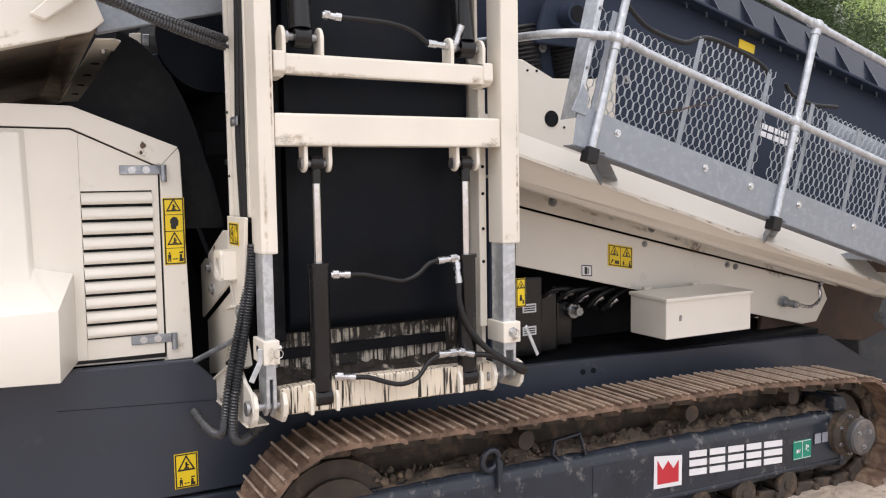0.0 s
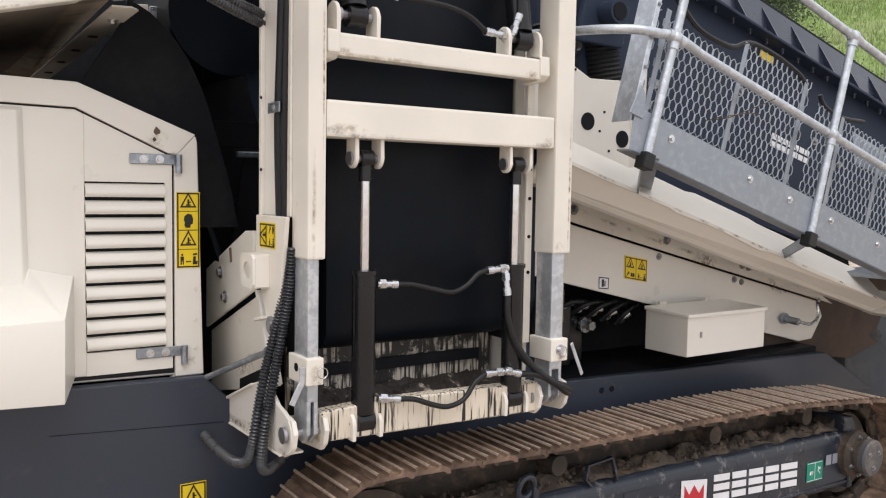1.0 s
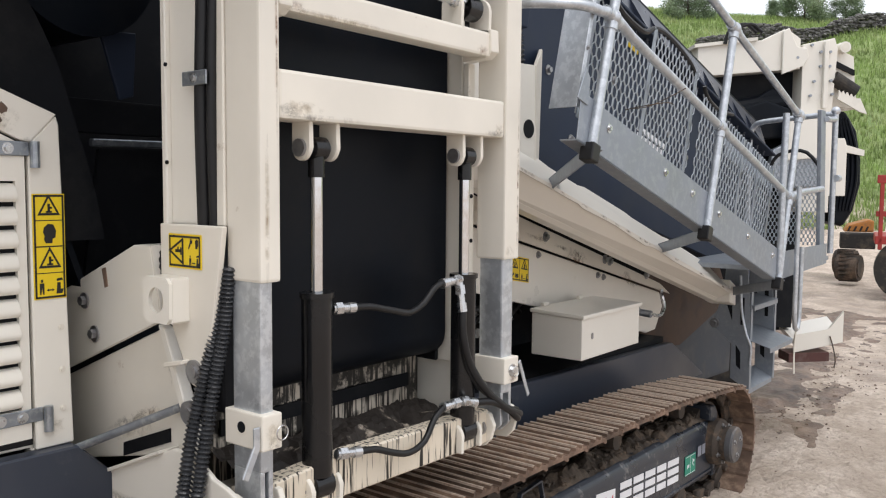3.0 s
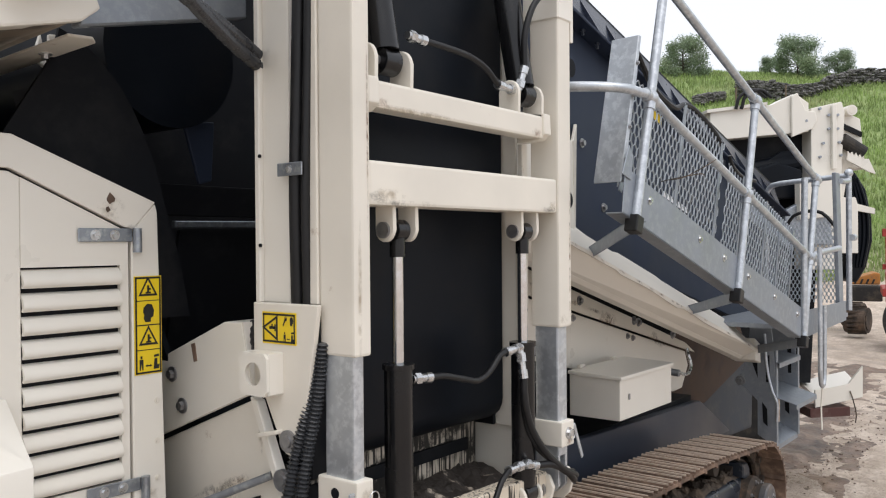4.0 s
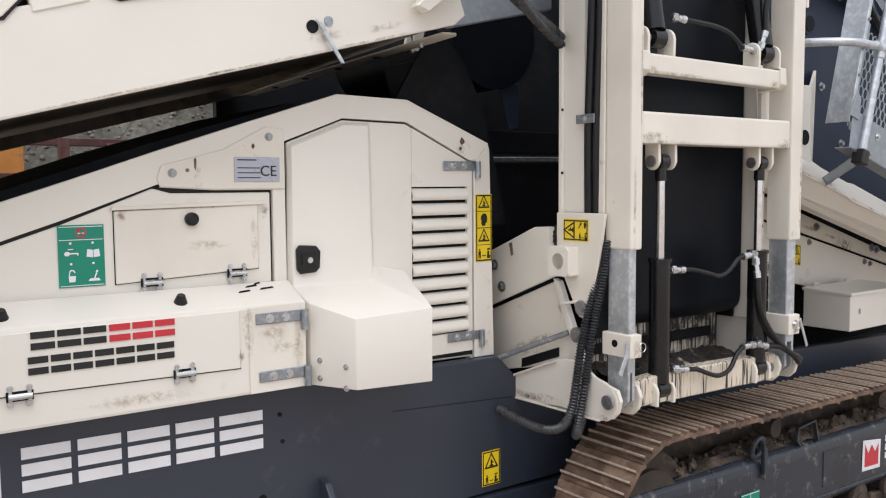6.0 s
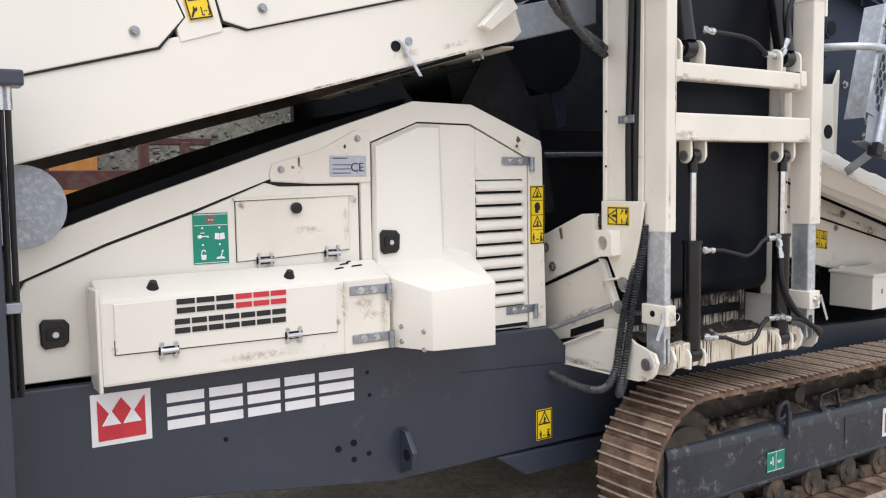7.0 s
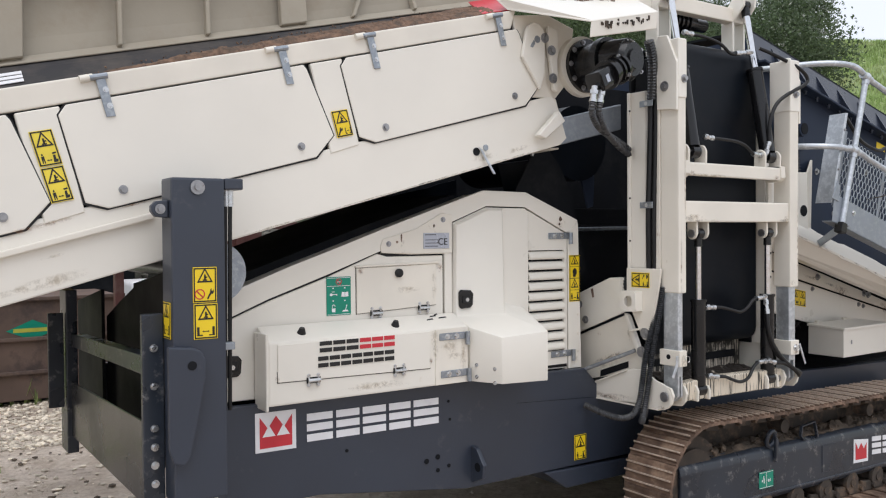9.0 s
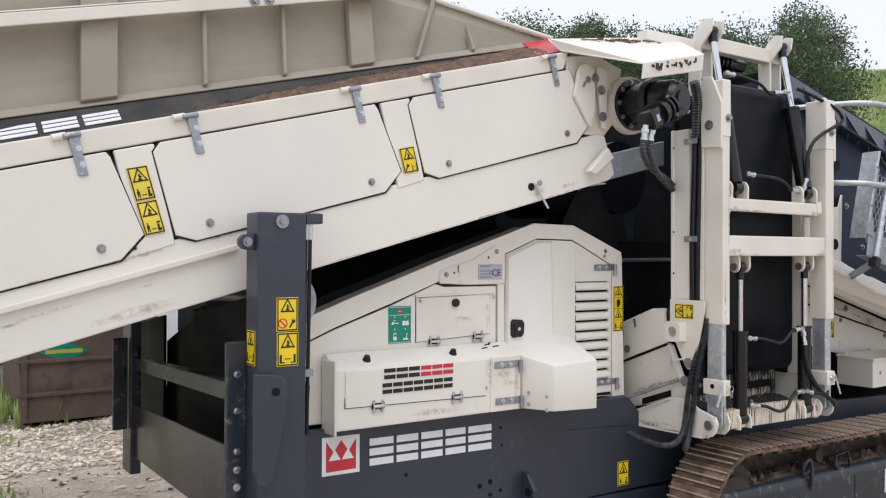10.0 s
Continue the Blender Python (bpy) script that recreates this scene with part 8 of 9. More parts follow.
def build_walkway():
    t = thing("walkway", (4.0, 3.3, 1.3), "galvanised inclined walkway with handrails and mesh guards", "walkway")
    R = 0.0215
    for k, u in enumerate((0.0, 1.325, 2.655)):
        bm = nb()
        sweep(bm, [W(u, 0.02, 3.25), W(u, 0.6, 3.25), W(u, 1.165, 3.25)], R, 16)
        part("rail_post", bm, GALV, t, smooth=True)
        for n in (0.60, 1.165):
            bm = nb()
            p = W(u, n, 3.25)
            bmesh.ops.create_uvsphere(bm, u_segments=16, v_segments=10, radius=0.036, matrix=Matrix.Translation(p))
            cyl(bm, W(u - 0.055, n, 3.25), W(u + 0.055, n, 3.25), 0.027, 16)
            cyl(bm, W(u, n - 0.055, 3.25), W(u, n, 3.25), 0.027, 16)
            part("rail_joint", bm, GALV, t, smooth=True)
        bm = nb()
        slab(bm, [W(u - 0.03, -0.02, 3.225), W(u + 0.035, -0.02, 3.225), W(u + 0.035, 0.055, 3.225), W(u - 0.03, 0.055, 3.225)], (0, 0.06, 0), 0, 0.006)
        part("rubber_cap", bm, RUBBER, t, "black rubber end cap")
        bm = nb()
        a, b = W(u + 0.01, 0.015, 3.28), W(u + 0.01, 0.015, 3.28) + Vector((0.50, 0.50, -0.14))
        for (dz0, dz1, off) in ((-0.035, 0.025, 0), (0.018, 0.025, 1)):
            wv = Vector((0.06, -0.05, 0)) if off else Vector((0.006, -0.005, 0))
            slab(bm, [a + Vector((0, 0, dz0)), b + Vector((0, 0, dz0)), b + Vector((0, 0, dz1)), a + Vector((0, 0, dz1))], wv)
        part("support_arm", bm, GALVD, t)
        bm = nb()
        slab(bm, [b + Vector((-0.09, -0.02, -0.03)), b + Vector((0.09, -0.02, -0.055)), b + Vector((0.09, 0.0, 0.0)), b + Vector((-0.09, 0.0, 0.025))], (0, 0.03, 0), 0, 0.003, 1)
        part("arm_foot", bm, GALVD, t)
        bolt(t, b + Vector((0, -0.022, -0.03)), (0, -1, 0), 0.02, 0.02)
    # rails
    bm = nb()
    sweep(bm, spline([(2.20, 3.92, 2.73), (2.30, 3.70, 2.725), (2.40, 3.42, 2.715), (2.50, 3.28, 2.705), (2.60, 3.25, 2.695), W(0.0, 0.61, 3.25), W(0.2, 0.60, 3.25)], 0.03) + [W(0.6, 0.60, 3.25), W(1.325, 0.60, 3.25), W(2.655, 0.60, 3.25)], R, 14)
    part("middle_rail", bm, GALV, t, smooth=True)
    bm = nb()
    sweep(bm, spline([(2.20, 3.92, 3.30), (2.32, 3.70, 3.31), (2.50, 3.40, 3.315), (2.66, 3.28, 3.305), (2.76, 3.25, 3.275), W(0.02, 1.165, 3.25), W(0.2, 1.165, 3.25)], 0.03) + [W(0.8, 1.165, 3.25), W(1.9, 1.165, 3.25), W(2.655, 1.165, 3.25)], R, 14)
    part("top_rail", bm, GALV, t, smooth=True)
    # kick plate with its return
    bm = nb()
    slab(bm, [W(-0.10, 0.035, 3.262), W(2.62, 0.035, 3.262), W(2.66, 0.235, 3.262), W(-0.125, 0.235, 3.262)], (0, 0.006, 0), 0, 0.002, 1)
    slab(bm, [W(-0.10, 0.035, 3.262), W(2.62, 0.035, 3.262), W(2.62, 0.035, 3.34), W(-0.10, 0.035, 3.34)], (0, 0, 0.006))
    part("kick_plate", bm, GALVD, t)
    for u in (0.14, 0.75, 1.10, 1.50, 2.0, 2.5):
        bolt(t, W(u, 0.17, 3.2615), (0, -1, 0), 0.012, 0.008, ZINC)
    bm = nb()
    slab(bm, [W(-0.16, 0.19, 3.255), W(-0.07, 0.19, 3.255), W(-0.085, 0.30, 3.255), W(-0.13, 0.33, 3.255)], (0, 0.006, 0), 0, 0.002, 1)
    part("end_tab", bm, GALVD, t)
    # folded end plate
    bm = nb()
    a, b = Vector((2.462, 3.278, 2.305)), Vector((2.632, 3.272, 2.955))
    slab(bm, [a, b, b + Vector((0.02, 0.14, 0)), a + Vector((0.02, 0.14, 0))], (0.008, 0, 0), 0, 0.002, 1)
    slab(bm, [a + Vector((0, 0.001, 0)), b + Vector((0, 0.001, 0)), b + Vector((0.03, 0.001, 0)), a + Vector((0.03, 0.001, 0))], (0, 0.006, 0), 0, 0.002, 1)
    part("end_plate", bm, GALV, t, "folded galvanised end plate")
    for k in range(4):
        p = a.lerp(b, 0.15 + 0.22 * k)
        bolt(t, p + Vector((0.018, -0.001, 0)), (0, -1, 0), 0.006, 0.006)
    # mesh guards
    top1 = lambda u: 0.77 + (0.10 if u > 0.63 else 0)  # noqa: E731
    top2 = lambda u: 0.80  # noqa: E731
    expanded_metal("mesh_guard", 0.03, 1.22, 0.20, top1, 3.365, t)
    expanded_metal("mesh_guard", 1.32, 2.60, 0.20, top2, 3.365, t)
    expanded_metal("mesh_guard", -0.06, 0.04, 0.25, lambda u: 0.80, 3.42, t)
    for u, n1 in ((0.03, 0.77), (0.614, 0.85), (1.156, 0.85), (1.55, 0.79), (2.0, 0.77), (2.3, 0.77), (2.6, 0.77)):
        bm = nb()
        slab(bm, [W(u - 0.016, 0.18, 3.352), W(u + 0.016, 0.18, 3.352), W(u + 0.016, n1, 3.352), W(u - 0.016, n1, 3.352)], (0, 0.005, 0), 0, 0.001, 1)
        part("guard_bar", bm, GALVD, t)
    bm = nb()
    sweep(bm, spline([W(0.02, 0.87, 3.365), W(0.102, 0.832, 3.365), W(0.266, 0.774, 3.365), W(0.505, 0.785, 3.365), W(0.60, 0.84, 3.365), W(0.689, 0.872, 3.365), W(0.863, 0.884, 3.365), W(1.072, 0.871, 3.365), W(1.16, 0.84, 3.365)], 0.03), 0.014, 8)
    part("edge_trim", bm, RUBBER, t, "black rubber edge trim", smooth=True)
    bm = nb()
    sweep(bm, spline([W(1.31, 0.835, 3.365), W(1.342, 0.805, 3.365), W(1.412, 0.787, 3.365), W(1.562, 0.792, 3.365), W(1.77, 0.843, 3.365)], 0.03), 0.012, 8)
    part("edge_trim", bm, RUBBER, t, "black rubber edge trim", smooth=True)
    bm = nb()
    slab(bm, [W(1.80, 0.60, 3.38), W(2.60, 0.64, 3.38), W(2.60, 0.79, 3.42), W(1.772, 0.79, 3.42)], (0, 0.006, 0), 0, 0.002, 1)
    part("cover_sheet", bm, GALVD, t)
    # wire ties
    for pts in ([W(0.70, 0.49, 3.25), W(0.60, 0.46, 3.24), W(0.46, 0.39, 3.3), W(0.44, 0.37, 3.36)], [W(0.75, 0.59, 3.222), W(0.66, 0.52, 3.24), W(0.54, 0.42, 3.3), W(0.50, 0.40, 3.36)]):
        bm = nb()
        sweep(bm, spline(pts, 0.03), 0.0026, 6)
        part("wire_tie", bm, CHAIN, t, "rusty wire tie")
    # end platform with its own rails
    e = W(2.655, 0.0, 3.25)
    px0, px1, pz = e.x + 0.02, 6.36, 1.45
    bm = nb()
    slab(bm, [(px0, 3.26, pz), (px1, 3.26, pz), (px1, 3.95, pz), (px0, 3.95, pz)], (0, 0, 0.03))
    slab(bm, [(px0, 3.25, pz - 0.05), (px1 - 0.1, 3.25, pz - 0.02), (px1 - 0.1, 3.25, pz + 0.13), (px0, 3.25, pz + 0.13)], (0, 0.006, 0))
    part("platform", bm, GALVD, t)
    # guard across the platform's end, with a hooped rail over it
    expanded_metal("platform_guard", 0.0, 0.40, 0.10, lambda u: 0.75, 0.0, t, W=lambda u, n, y: Vector((px1 + 0.05 + y, 3.34 + u, pz + n)), slope=0.0, cell=0.032, tall=0.06)
    bm = nb()
    sweep(bm, spline([(px1 + 0.05, 3.33, pz + 0.66), (px1 + 0.05, 3.386, pz + 0.74), (px1 + 0.05, 3.46, pz + 0.82), (px1 + 0.05, 3.56, pz + 0.837), (px1 + 0.05, 3.68, pz + 0.80), (px1 + 0.05, 3.73, pz + 0.72)], 0.04), 0.014, 8)
    part("edge_trim", bm, RUBBER, t, "black rubber edge trim", smooth=True)
    bm = nb()
    sweep(bm, [Vector((e.x + 0.02, 3.25, pz)), Vector((e.x + 0.03, 3.25, 2.0)), Vector((e.x + 0.05, 3.25, 2.47))], R, 14)
    part("rail_post", bm, GALV, t, smooth=True)
    bm = nb()
    sweep(bm, [Vector((px1, 3.25, 1.50)), Vector((px1, 3.25, 2.0)), Vector((px1, 3.25, 2.575))], R, 14)
    bmesh.ops.create_uvsphere(bm, u_segments=14, v_segments=8, radius=0.034, matrix=Matrix.Translation((px1, 3.25, 2.575)))
    cyl(bm, (px1 - 0.02, 3.225, 2.07), (px1 + 0.06, 3.225, 2.07), 0.026, 14)
    part("rail_post", bm, GALV, t, smooth=True)
    bm = nb()
    sweep(bm, [W(2.655, 0.60, 3.25), Vector((px0 + 0.40, 3.25, 1.965)), Vector((6.05, 3.25, 1.99))], R, 14)
    part("platform_rail", bm, GALV, t, smooth=True)
    bm = nb()
    sweep(bm, spline([(px1, 3.25, 2.555), (px1 + 0.02, 3.5, 2.54), (px1 + 0.06, 3.80, 2.52), (px1 + 0.08, 3.88, 2.49), (px1 + 0.08, 3.91, 2.40), (px1 + 0.08, 3.91, 2.1), (px1 + 0.08, 3.91, 1.48)], 0.04), R, 12)
    part("platform_rail", bm, GALV, t, smooth=True)
    bm = nb()
    sweep(bm, [Vector((6.10, 3.25, 2.50)), Vector((6.2, 3.25, 2.50)), Vector((px1, 3.25, 2.515))], R, 12)
    part("platform_rail", bm, GALV, t, smooth=True)
    bm = nb()
    slab(bm, [(6.13, 3.262, 1.42), (6.25, 3.262, 1.42), (6.13, 3.262, 2.56), (6.01, 3.262, 2.56)], (0, 0.03, 0), 0, 0.004, 1)
    part("ladder_stile", bm, GALVD, t)
    # drop handle of the folding ladder
    bm = nb()
    sweep(bm, spline([(px0 + 0.20, 3.20, 2.0), (px0 + 0.20, 3.20, 1.4), (px0 + 0.205, 3.20, 1.12), (px0 + 0.25, 3.20, 1.05), (px0 + 0.30, 3.20, 1.10), (px0 + 0.31, 3.20, 1.35), (px0 + 0.31, 3.20, 1.6)], 0.04), 0.016, 10)
    part("drop_handle", bm, GALV, t, smooth=True)
    bm = nb()
    sweep(bm, spline([(px0 + 0.25, 3.20, 1.06), (px0 + 0.26, 3.21, 0.9), (px0 + 0.24, 3.2, 0.75)], 0.04), 0.005, 6)
    part("cord", bm, CREAMW, t)
    return t


build_walkway()


def build_steps():
    t = thing("folding_steps", (5.85, 3.65, 0.5), "galvanised folding access steps hanging below the walkway", "access steps")
    up = [(3.86, 0.985), (3.79, 1.225), (3.77, 1.45), (3.62, 1.45), (3.60, 1.255), (3.58, 0.87), (3.72, 0.856)]
    low = [(3.72, 0.862), (3.58, 0.872), (3.58, 0.52), (3.72, 0.60)]
    for x in (5.60, 6.15):
        bm = nb()
        yz(bm, up, x, x + 0.008, 0, 0.002, 1)
        yz(bm, low, x + 0.001, x + 0.007, 0, 0.002, 1)
        slab(bm, [(x, 3.58, 0.52), (x, 3.58, 1.25), (x + 0.04, 3.58, 1.25), (x + 0.04, 3.58, 0.52)], (0, 0.006, 0))
        part("side_plate", bm, GALVD, t)
        for q in ([(3.781, 1.205), (3.72, 1.211), (3.716, 1.025)], [(3.685, 0.851), (3.649, 0.80), (3.646, 0.670), (3.678, 0.70)], [(3.66, 1.20), (3.63, 1.20), (3.63, 1.0), (3.655, 1.0)]):
            bm = nb()
            yz(bm, q, x - 0.002, x)
            part("cut_out", bm, DARK, t)
        bolt(t, (x - 0.002, 3.845, 0.995), (-1, 0, 0), 0.022, 0.02)
    for y0, y1, z0, z1 in ((3.44, 3.72, 0.845, 0.925), (3.585, 3.72, 0.525, 0.60), (3.56, 3.74, 1.14, 1.17)):
        bm = nb()
        slab(bm, [(5.609, y0, z0), (6.149, y0, z0), (6.149, y1, z1), (5.609, y1, z1)], (0, 0, 0.006), 0, 0.002, 1)
        slab(bm, [(5.609, y0, z0 - 0.03), (6.149, y0, z0 - 0.03), (6.149, y0, z0), (5.609, y0, z0)], (0, 0.006, 0))
        part("tread", bm, GALVD, t)
    bm = nb()
    sweep(bm, spline([(5.585, 3.66, 1.36), (5.58, 3.64, 1.1), (5.575, 3.60, 0.93), (5.585, 3.57, 0.85), (5.585, 3.575, 0.72)], 0.04), 0.010, 8)
    part("latch_bar", bm, GALV, t, smooth=True)
    bm = nb()
    box(bm, 5.58, 6.17, 3.60, 3.80, 1.44, 1.452)
    part("hanger", bm, GALVD, t)
    return t


build_steps()


# ---- surroundings ----
def place(p, heading):
    """A frame at p: x to the right, y away, for a viewer who looks along that heading (degrees from +y to +x)."""
    return Matrix.Translation(p) @ Matrix.Rotation(-radians(heading), 4, "Z")


def moved(bm, m):
    bmesh.ops.transform(bm, matrix=m, verts=bm.verts)
    return bm


def build_skip():
    t = thing("rusty_skip", (-1.0, 12.2, 0.0), "brown rusty steel skip with a green diamond sign on gravel", "skip container")
    bm = nb()
    x0, x1, y0, y1 = -2.05, -0.48, 11.55, 13.2
    xz(bm, [(x0 + 0.02, 0.05), (x1, 0.05), (x1 + 0.04, 1.32), (x0 - 0.03, 1.32)], y0, y1, 0, 0.01)
    part("body", bm, RUST, t)
    for z in (0.38, 0.80, 1.30):
        bm = nb()
        box(bm, x0 - 0.05, x1 + 0.06, y0 - 0.05, y0, z, z + 0.045, 0, 0.008)
        part("rib", bm, RUST, t)
    for x in (-2.04, -0.53):
        bm = nb()
        box(bm, x, x + 0.07, y0 - 0.045, y0, 0.06, 1.3, 0, 0.008)
        part("upright", bm, RUST, t)
    bm = nb()
    yy = y0 - 0.006
    face(bm, [(-1.84, yy, 0.93), (-1.54, yy, 0.80), (-1.24, yy, 0.93), (-1.54, yy, 1.06)], 0)
    face(bm, [(-1.76, yy - 0.002, 0.905), (-1.32, yy - 0.002, 0.905), (-1.32, yy - 0.002, 0.955), (-1.76, yy - 0.002, 0.955)], 1)
    part("diamond_sign", bm, [GREENV, mat("sign_letters", (0.42, 0.44, 0.06), 0.5)], t, "green diamond sign with a yellow bar")
    bm = nb()
    box(bm, -1.95, -0.55, 11.7, 13.0, 0.0, 0.05)
    part("skids", bm, DARK, t)


build_skip()


def rocks(name, count, spot, size, m, label, seed, flat=0.7, category="stones"):
    """Many loose stones, joined."""
    rnd = random.Random(seed)
    ico = nb()
    bmesh.ops.create_icosphere(ico, subdivisions=1, radius=1.0)
    V = np.array([v.co[:] for v in ico.verts])
    F = np.array([[v.index for v in f.verts] for f in ico.faces])
    ico.free()
    verts, faces = [], []
    for k in range(count):
        p = spot(rnd)
        r = size(rnd)
        a = rnd.uniform(0, 6.28)
        w = V * np.array([rnd.uniform(0.7, 1.4), rnd.uniform(0.7, 1.2), flat * rnd.uniform(0.6, 1.1)]) * r
        w = w * (1 + 0.22 * np.array([rnd.uniform(-1, 1) for _ in range(len(V))])[:, None])
        c, s = math.cos(a), math.sin(a)
        w = np.c_[w[:, 0] * c - w[:, 1] * s, w[:, 0] * s + w[:, 1] * c, w[:, 2]] + np.array(p)
        verts.append(w)
        faces.append(F + k * len(V))
    me = bpy.data.meshes.new(name)
    me.from_pydata(np.concatenate(verts).tolist(), [], np.concatenate(faces).tolist())
    me.materials.append(m)
    ob = new(name, me)
    return tagged(ob, label, category, kind="stuff")


def yard_spot(x0, x1, y0, y1, sink=0.004):
    def f(r):
        x, y = r.uniform(x0, x1), r.uniform(y0, y1)
        return (x, y, land(x, y) - sink)
    return f


GRAVEL = mat("pale_gravel", (0.66, 0.58, 0.47), 0.9, var=0.3, scale=8, island="island", bump=0.3)
rocks("gravel", 7000, yard_spot(-5.5, 1.5, 9.0, 12.6, 0.006), lambda r: r.uniform(0.012, 0.036) * (1.6 if r.random() < 0.06 else 1), GRAVEL, "pale loose gravel in front of the skip", 2)
rocks("small_stones", 700, yard_spot(-5.5, 12.0, 5.2, 9.5), lambda r: r.uniform(0.008, 0.03), GRAVEL, "scattered small stones on the yard", 3)
rocks("flat_stones", 900, yard_spot(-5.8, -1.2, 4.6, 9.4, 0.004), lambda r: r.uniform(0.006, 0.020) + 0.03 * r.random() ** 4, GRAVEL, "flat stones trodden into the yard beside the machine", 13, 0.45)
rocks("dark_debris", 160, yard_spot(-5.8, -1.2, 4.6, 9.0, 0.002), lambda r: r.uniform(0.006, 0.03), MUDPILE, "crumbs of mud and debris on the yard", 14, 0.6, "debris")
rocks("mud_clods", 420, lambda r: ((lambda x, y: (x, y, land(x, y)))(r.gauss(8.6, 1.6), r.gauss(3.9, 0.35))), lambda r: r.uniform(0.004, 0.013), WETMUD, "clods of wet mud beside the crawler", 5)


def build_mud_ridge():
    bm = nb()
    n, m = 230, 70
    rows = []
    for j in range(m + 1):
        row = []
        for i in range(n + 1):
            u, v = 2 * i / n - 1, 2 * j / m - 1
            x, y = 10.3 + 4.4 * u, 4.75 + 0.45 * u + 1.15 * v
            e = max(0, 1 - max(abs(u) ** 4, abs(v) ** 3)) ** 0.7 * (0.75 + 0.35 * noise.noise(Vector((x * 0.9, y * 0.9, 2))))
            q = noise.fractal(Vector((x * 3.0, y * 4.2, 6)), 1.0, 2.0, 6)
            rut = 0.5 + 0.5 * math.sin(y * 9 - 0.9 * x + 1.8 * noise.noise(Vector((x * 0.7, y * 0.7, 9))))
            row.append(bm.verts.new((x, y, land(x, y) - 0.045 + e * (0.085 + 0.055 * q - 0.040 * rut))))
        rows.append(row)
    for j in range(m):
        for i in range(n):
            bm.faces.new((rows[j][i], rows[j][i + 1], rows[j + 1][i + 1], rows[j + 1][i]))
    single("mud_ridge", bm, WETMUD, "ridge of wet churned mud beside the machine", "mud", kind="stuff", smooth=True)


build_mud_ridge()


def build_pile():
    bm = nb()
    n = 60
    cx, cy, R, Hh = 4.0, 18.6, 6.2, 6.0
    def top(x, y):
        d = math.hypot((x - cx) / 1.25, y - cy) / R
        q = noise.fractal(Vector((x * 0.9, y * 0.9, 3)), 1.0, 2.0, 5)
        return max(-0.05, Hh * max(0, 1 - d) * (0.95 + 0.25 * q) + 0.12 * q)
    g = [[bm.verts.new((cx + 1.3 * R * (2 * i / n - 1), cy + R * (2 * j / n - 1), top(cx + 1.3 * R * (2 * i / n - 1), cy + R * (2 * j / n - 1)))) for i in range(n + 1)] for j in range(n + 1)]
    for j in range(n):
        for i in range(n):
            bm.faces.new((g[j][i], g[j][i + 1], g[j + 1][i + 1], g[j + 1][i]))
    single("rubble_heap", bm, RUBBLE, "grey heap of crushed rubble with weeds behind the machine", "rubble heap", kind="stuff", smooth=True)
    def spot(r):
        a, d = r.uniform(0, 6.28), R * math.sqrt(r.random()) * 0.95
        x, y = cx + 1.25 * d * math.cos(a), cy + d * math.sin(a)
        return (x, y, top(x, y))
    rocks("rubble", 15000, spot, lambda r: r.uniform(0.015, 0.060) * (2.0 if r.random() < 0.05 else 1), RUBBLE, "broken rubble pieces on the heap", 7)


build_pile()


def build_old_machine():
    t = thing("old_red_machine", (-0.3, 10.3, 0.0), "faded red rusty steel machine parked behind", "old machine")
    for (x0, x1, y0, y1, z0, z1, m, nm) in ((-1.2, 0.9, 10.0, 10.2, 1.95, 2.15, REDP, "frame_rail"), (-0.2, 0.75, 10.05, 11.2, 1.15, 1.9, DARK, "dark_bin"), (0.1, 0.2, 9.95, 10.05, 0.0, 2.5, REDP, "upright"), (0.55, 0.64, 9.95, 10.05, 0.0, 2.45, REDP, "upright"), (-0.9, -0.8, 9.95, 10.05, 0.0, 2.2, REDP, "upright"), (-1.2, 0.9, 10.02, 10.12, 2.42, 2.5, REDP, "top_rail"), (-0.2, 0.8, 10.0, 11.3, 0.9, 1.1, REDP, "bed")):
        bm = nb()
        box(bm, x0, x1, y0, y1, z0, z1, 0, 0.008, 1)
        part(nm, bm, m, t)
    bm = nb()
    slab(bm, [(0.6, 10.0, 2.25), (1.9, 10.3, 2.1), (1.9, 10.3, 2.2), (0.6, 10.0, 2.4)], (0, 0.1, 0))
    part("draw_bar", bm, REDP, t)
    for x in (0.1, 0.75):
        bm = nb()
        cyl(bm, (x, 9.9, 0.45), (x, 10.15, 0.45), 0.45, 28)
        part("wheel", bm, TYRE, t, smooth=True)
    t2 = thing("yellow_digger", (-0.2, 15.0, 0.0), "orange-yellow digger standing far behind", "excavator")
    for (x0, x1, y0, y1, z0, z1, m, nm) in ((-1.2, 0.55, 14.4, 16.0, 1.7, 2.72, ORANGE, "body"), (-1.1, -0.2, 14.5, 15.6, 2.72, 3.2, DARK, "cab"), (-1.4, 0.9, 14.3, 14.8, 0.0, 0.9, TYRE, "track"), (-1.0, 0.5, 14.6, 15.8, 0.9, 1.7, DARK, "turntable")):
        bm = nb()
        box(bm, x0, x1, y0, y1, z0, z1, 0, 0.08, 2)
        part(nm, bm, m, t2)


build_old_machine()


def build_tank():
    t = thing("water_tank", (1.0, 13.6, 0.0), "white plastic water tank behind the brown skip", "water tank")
    bm = nb()
    box(bm, 0.12, 1.25, 13.3, 14.2, 0.02, 1.40, 0, 0.10, 4)
    part("body", bm, WHITE, t, smooth=True)
    bm = nb()
    cyl(bm, (0.80, 13.6, 1.39), (0.80, 13.6, 1.46), 0.12, 20)
    part("cap", bm, TYRE, t, "black cap")


build_tank()


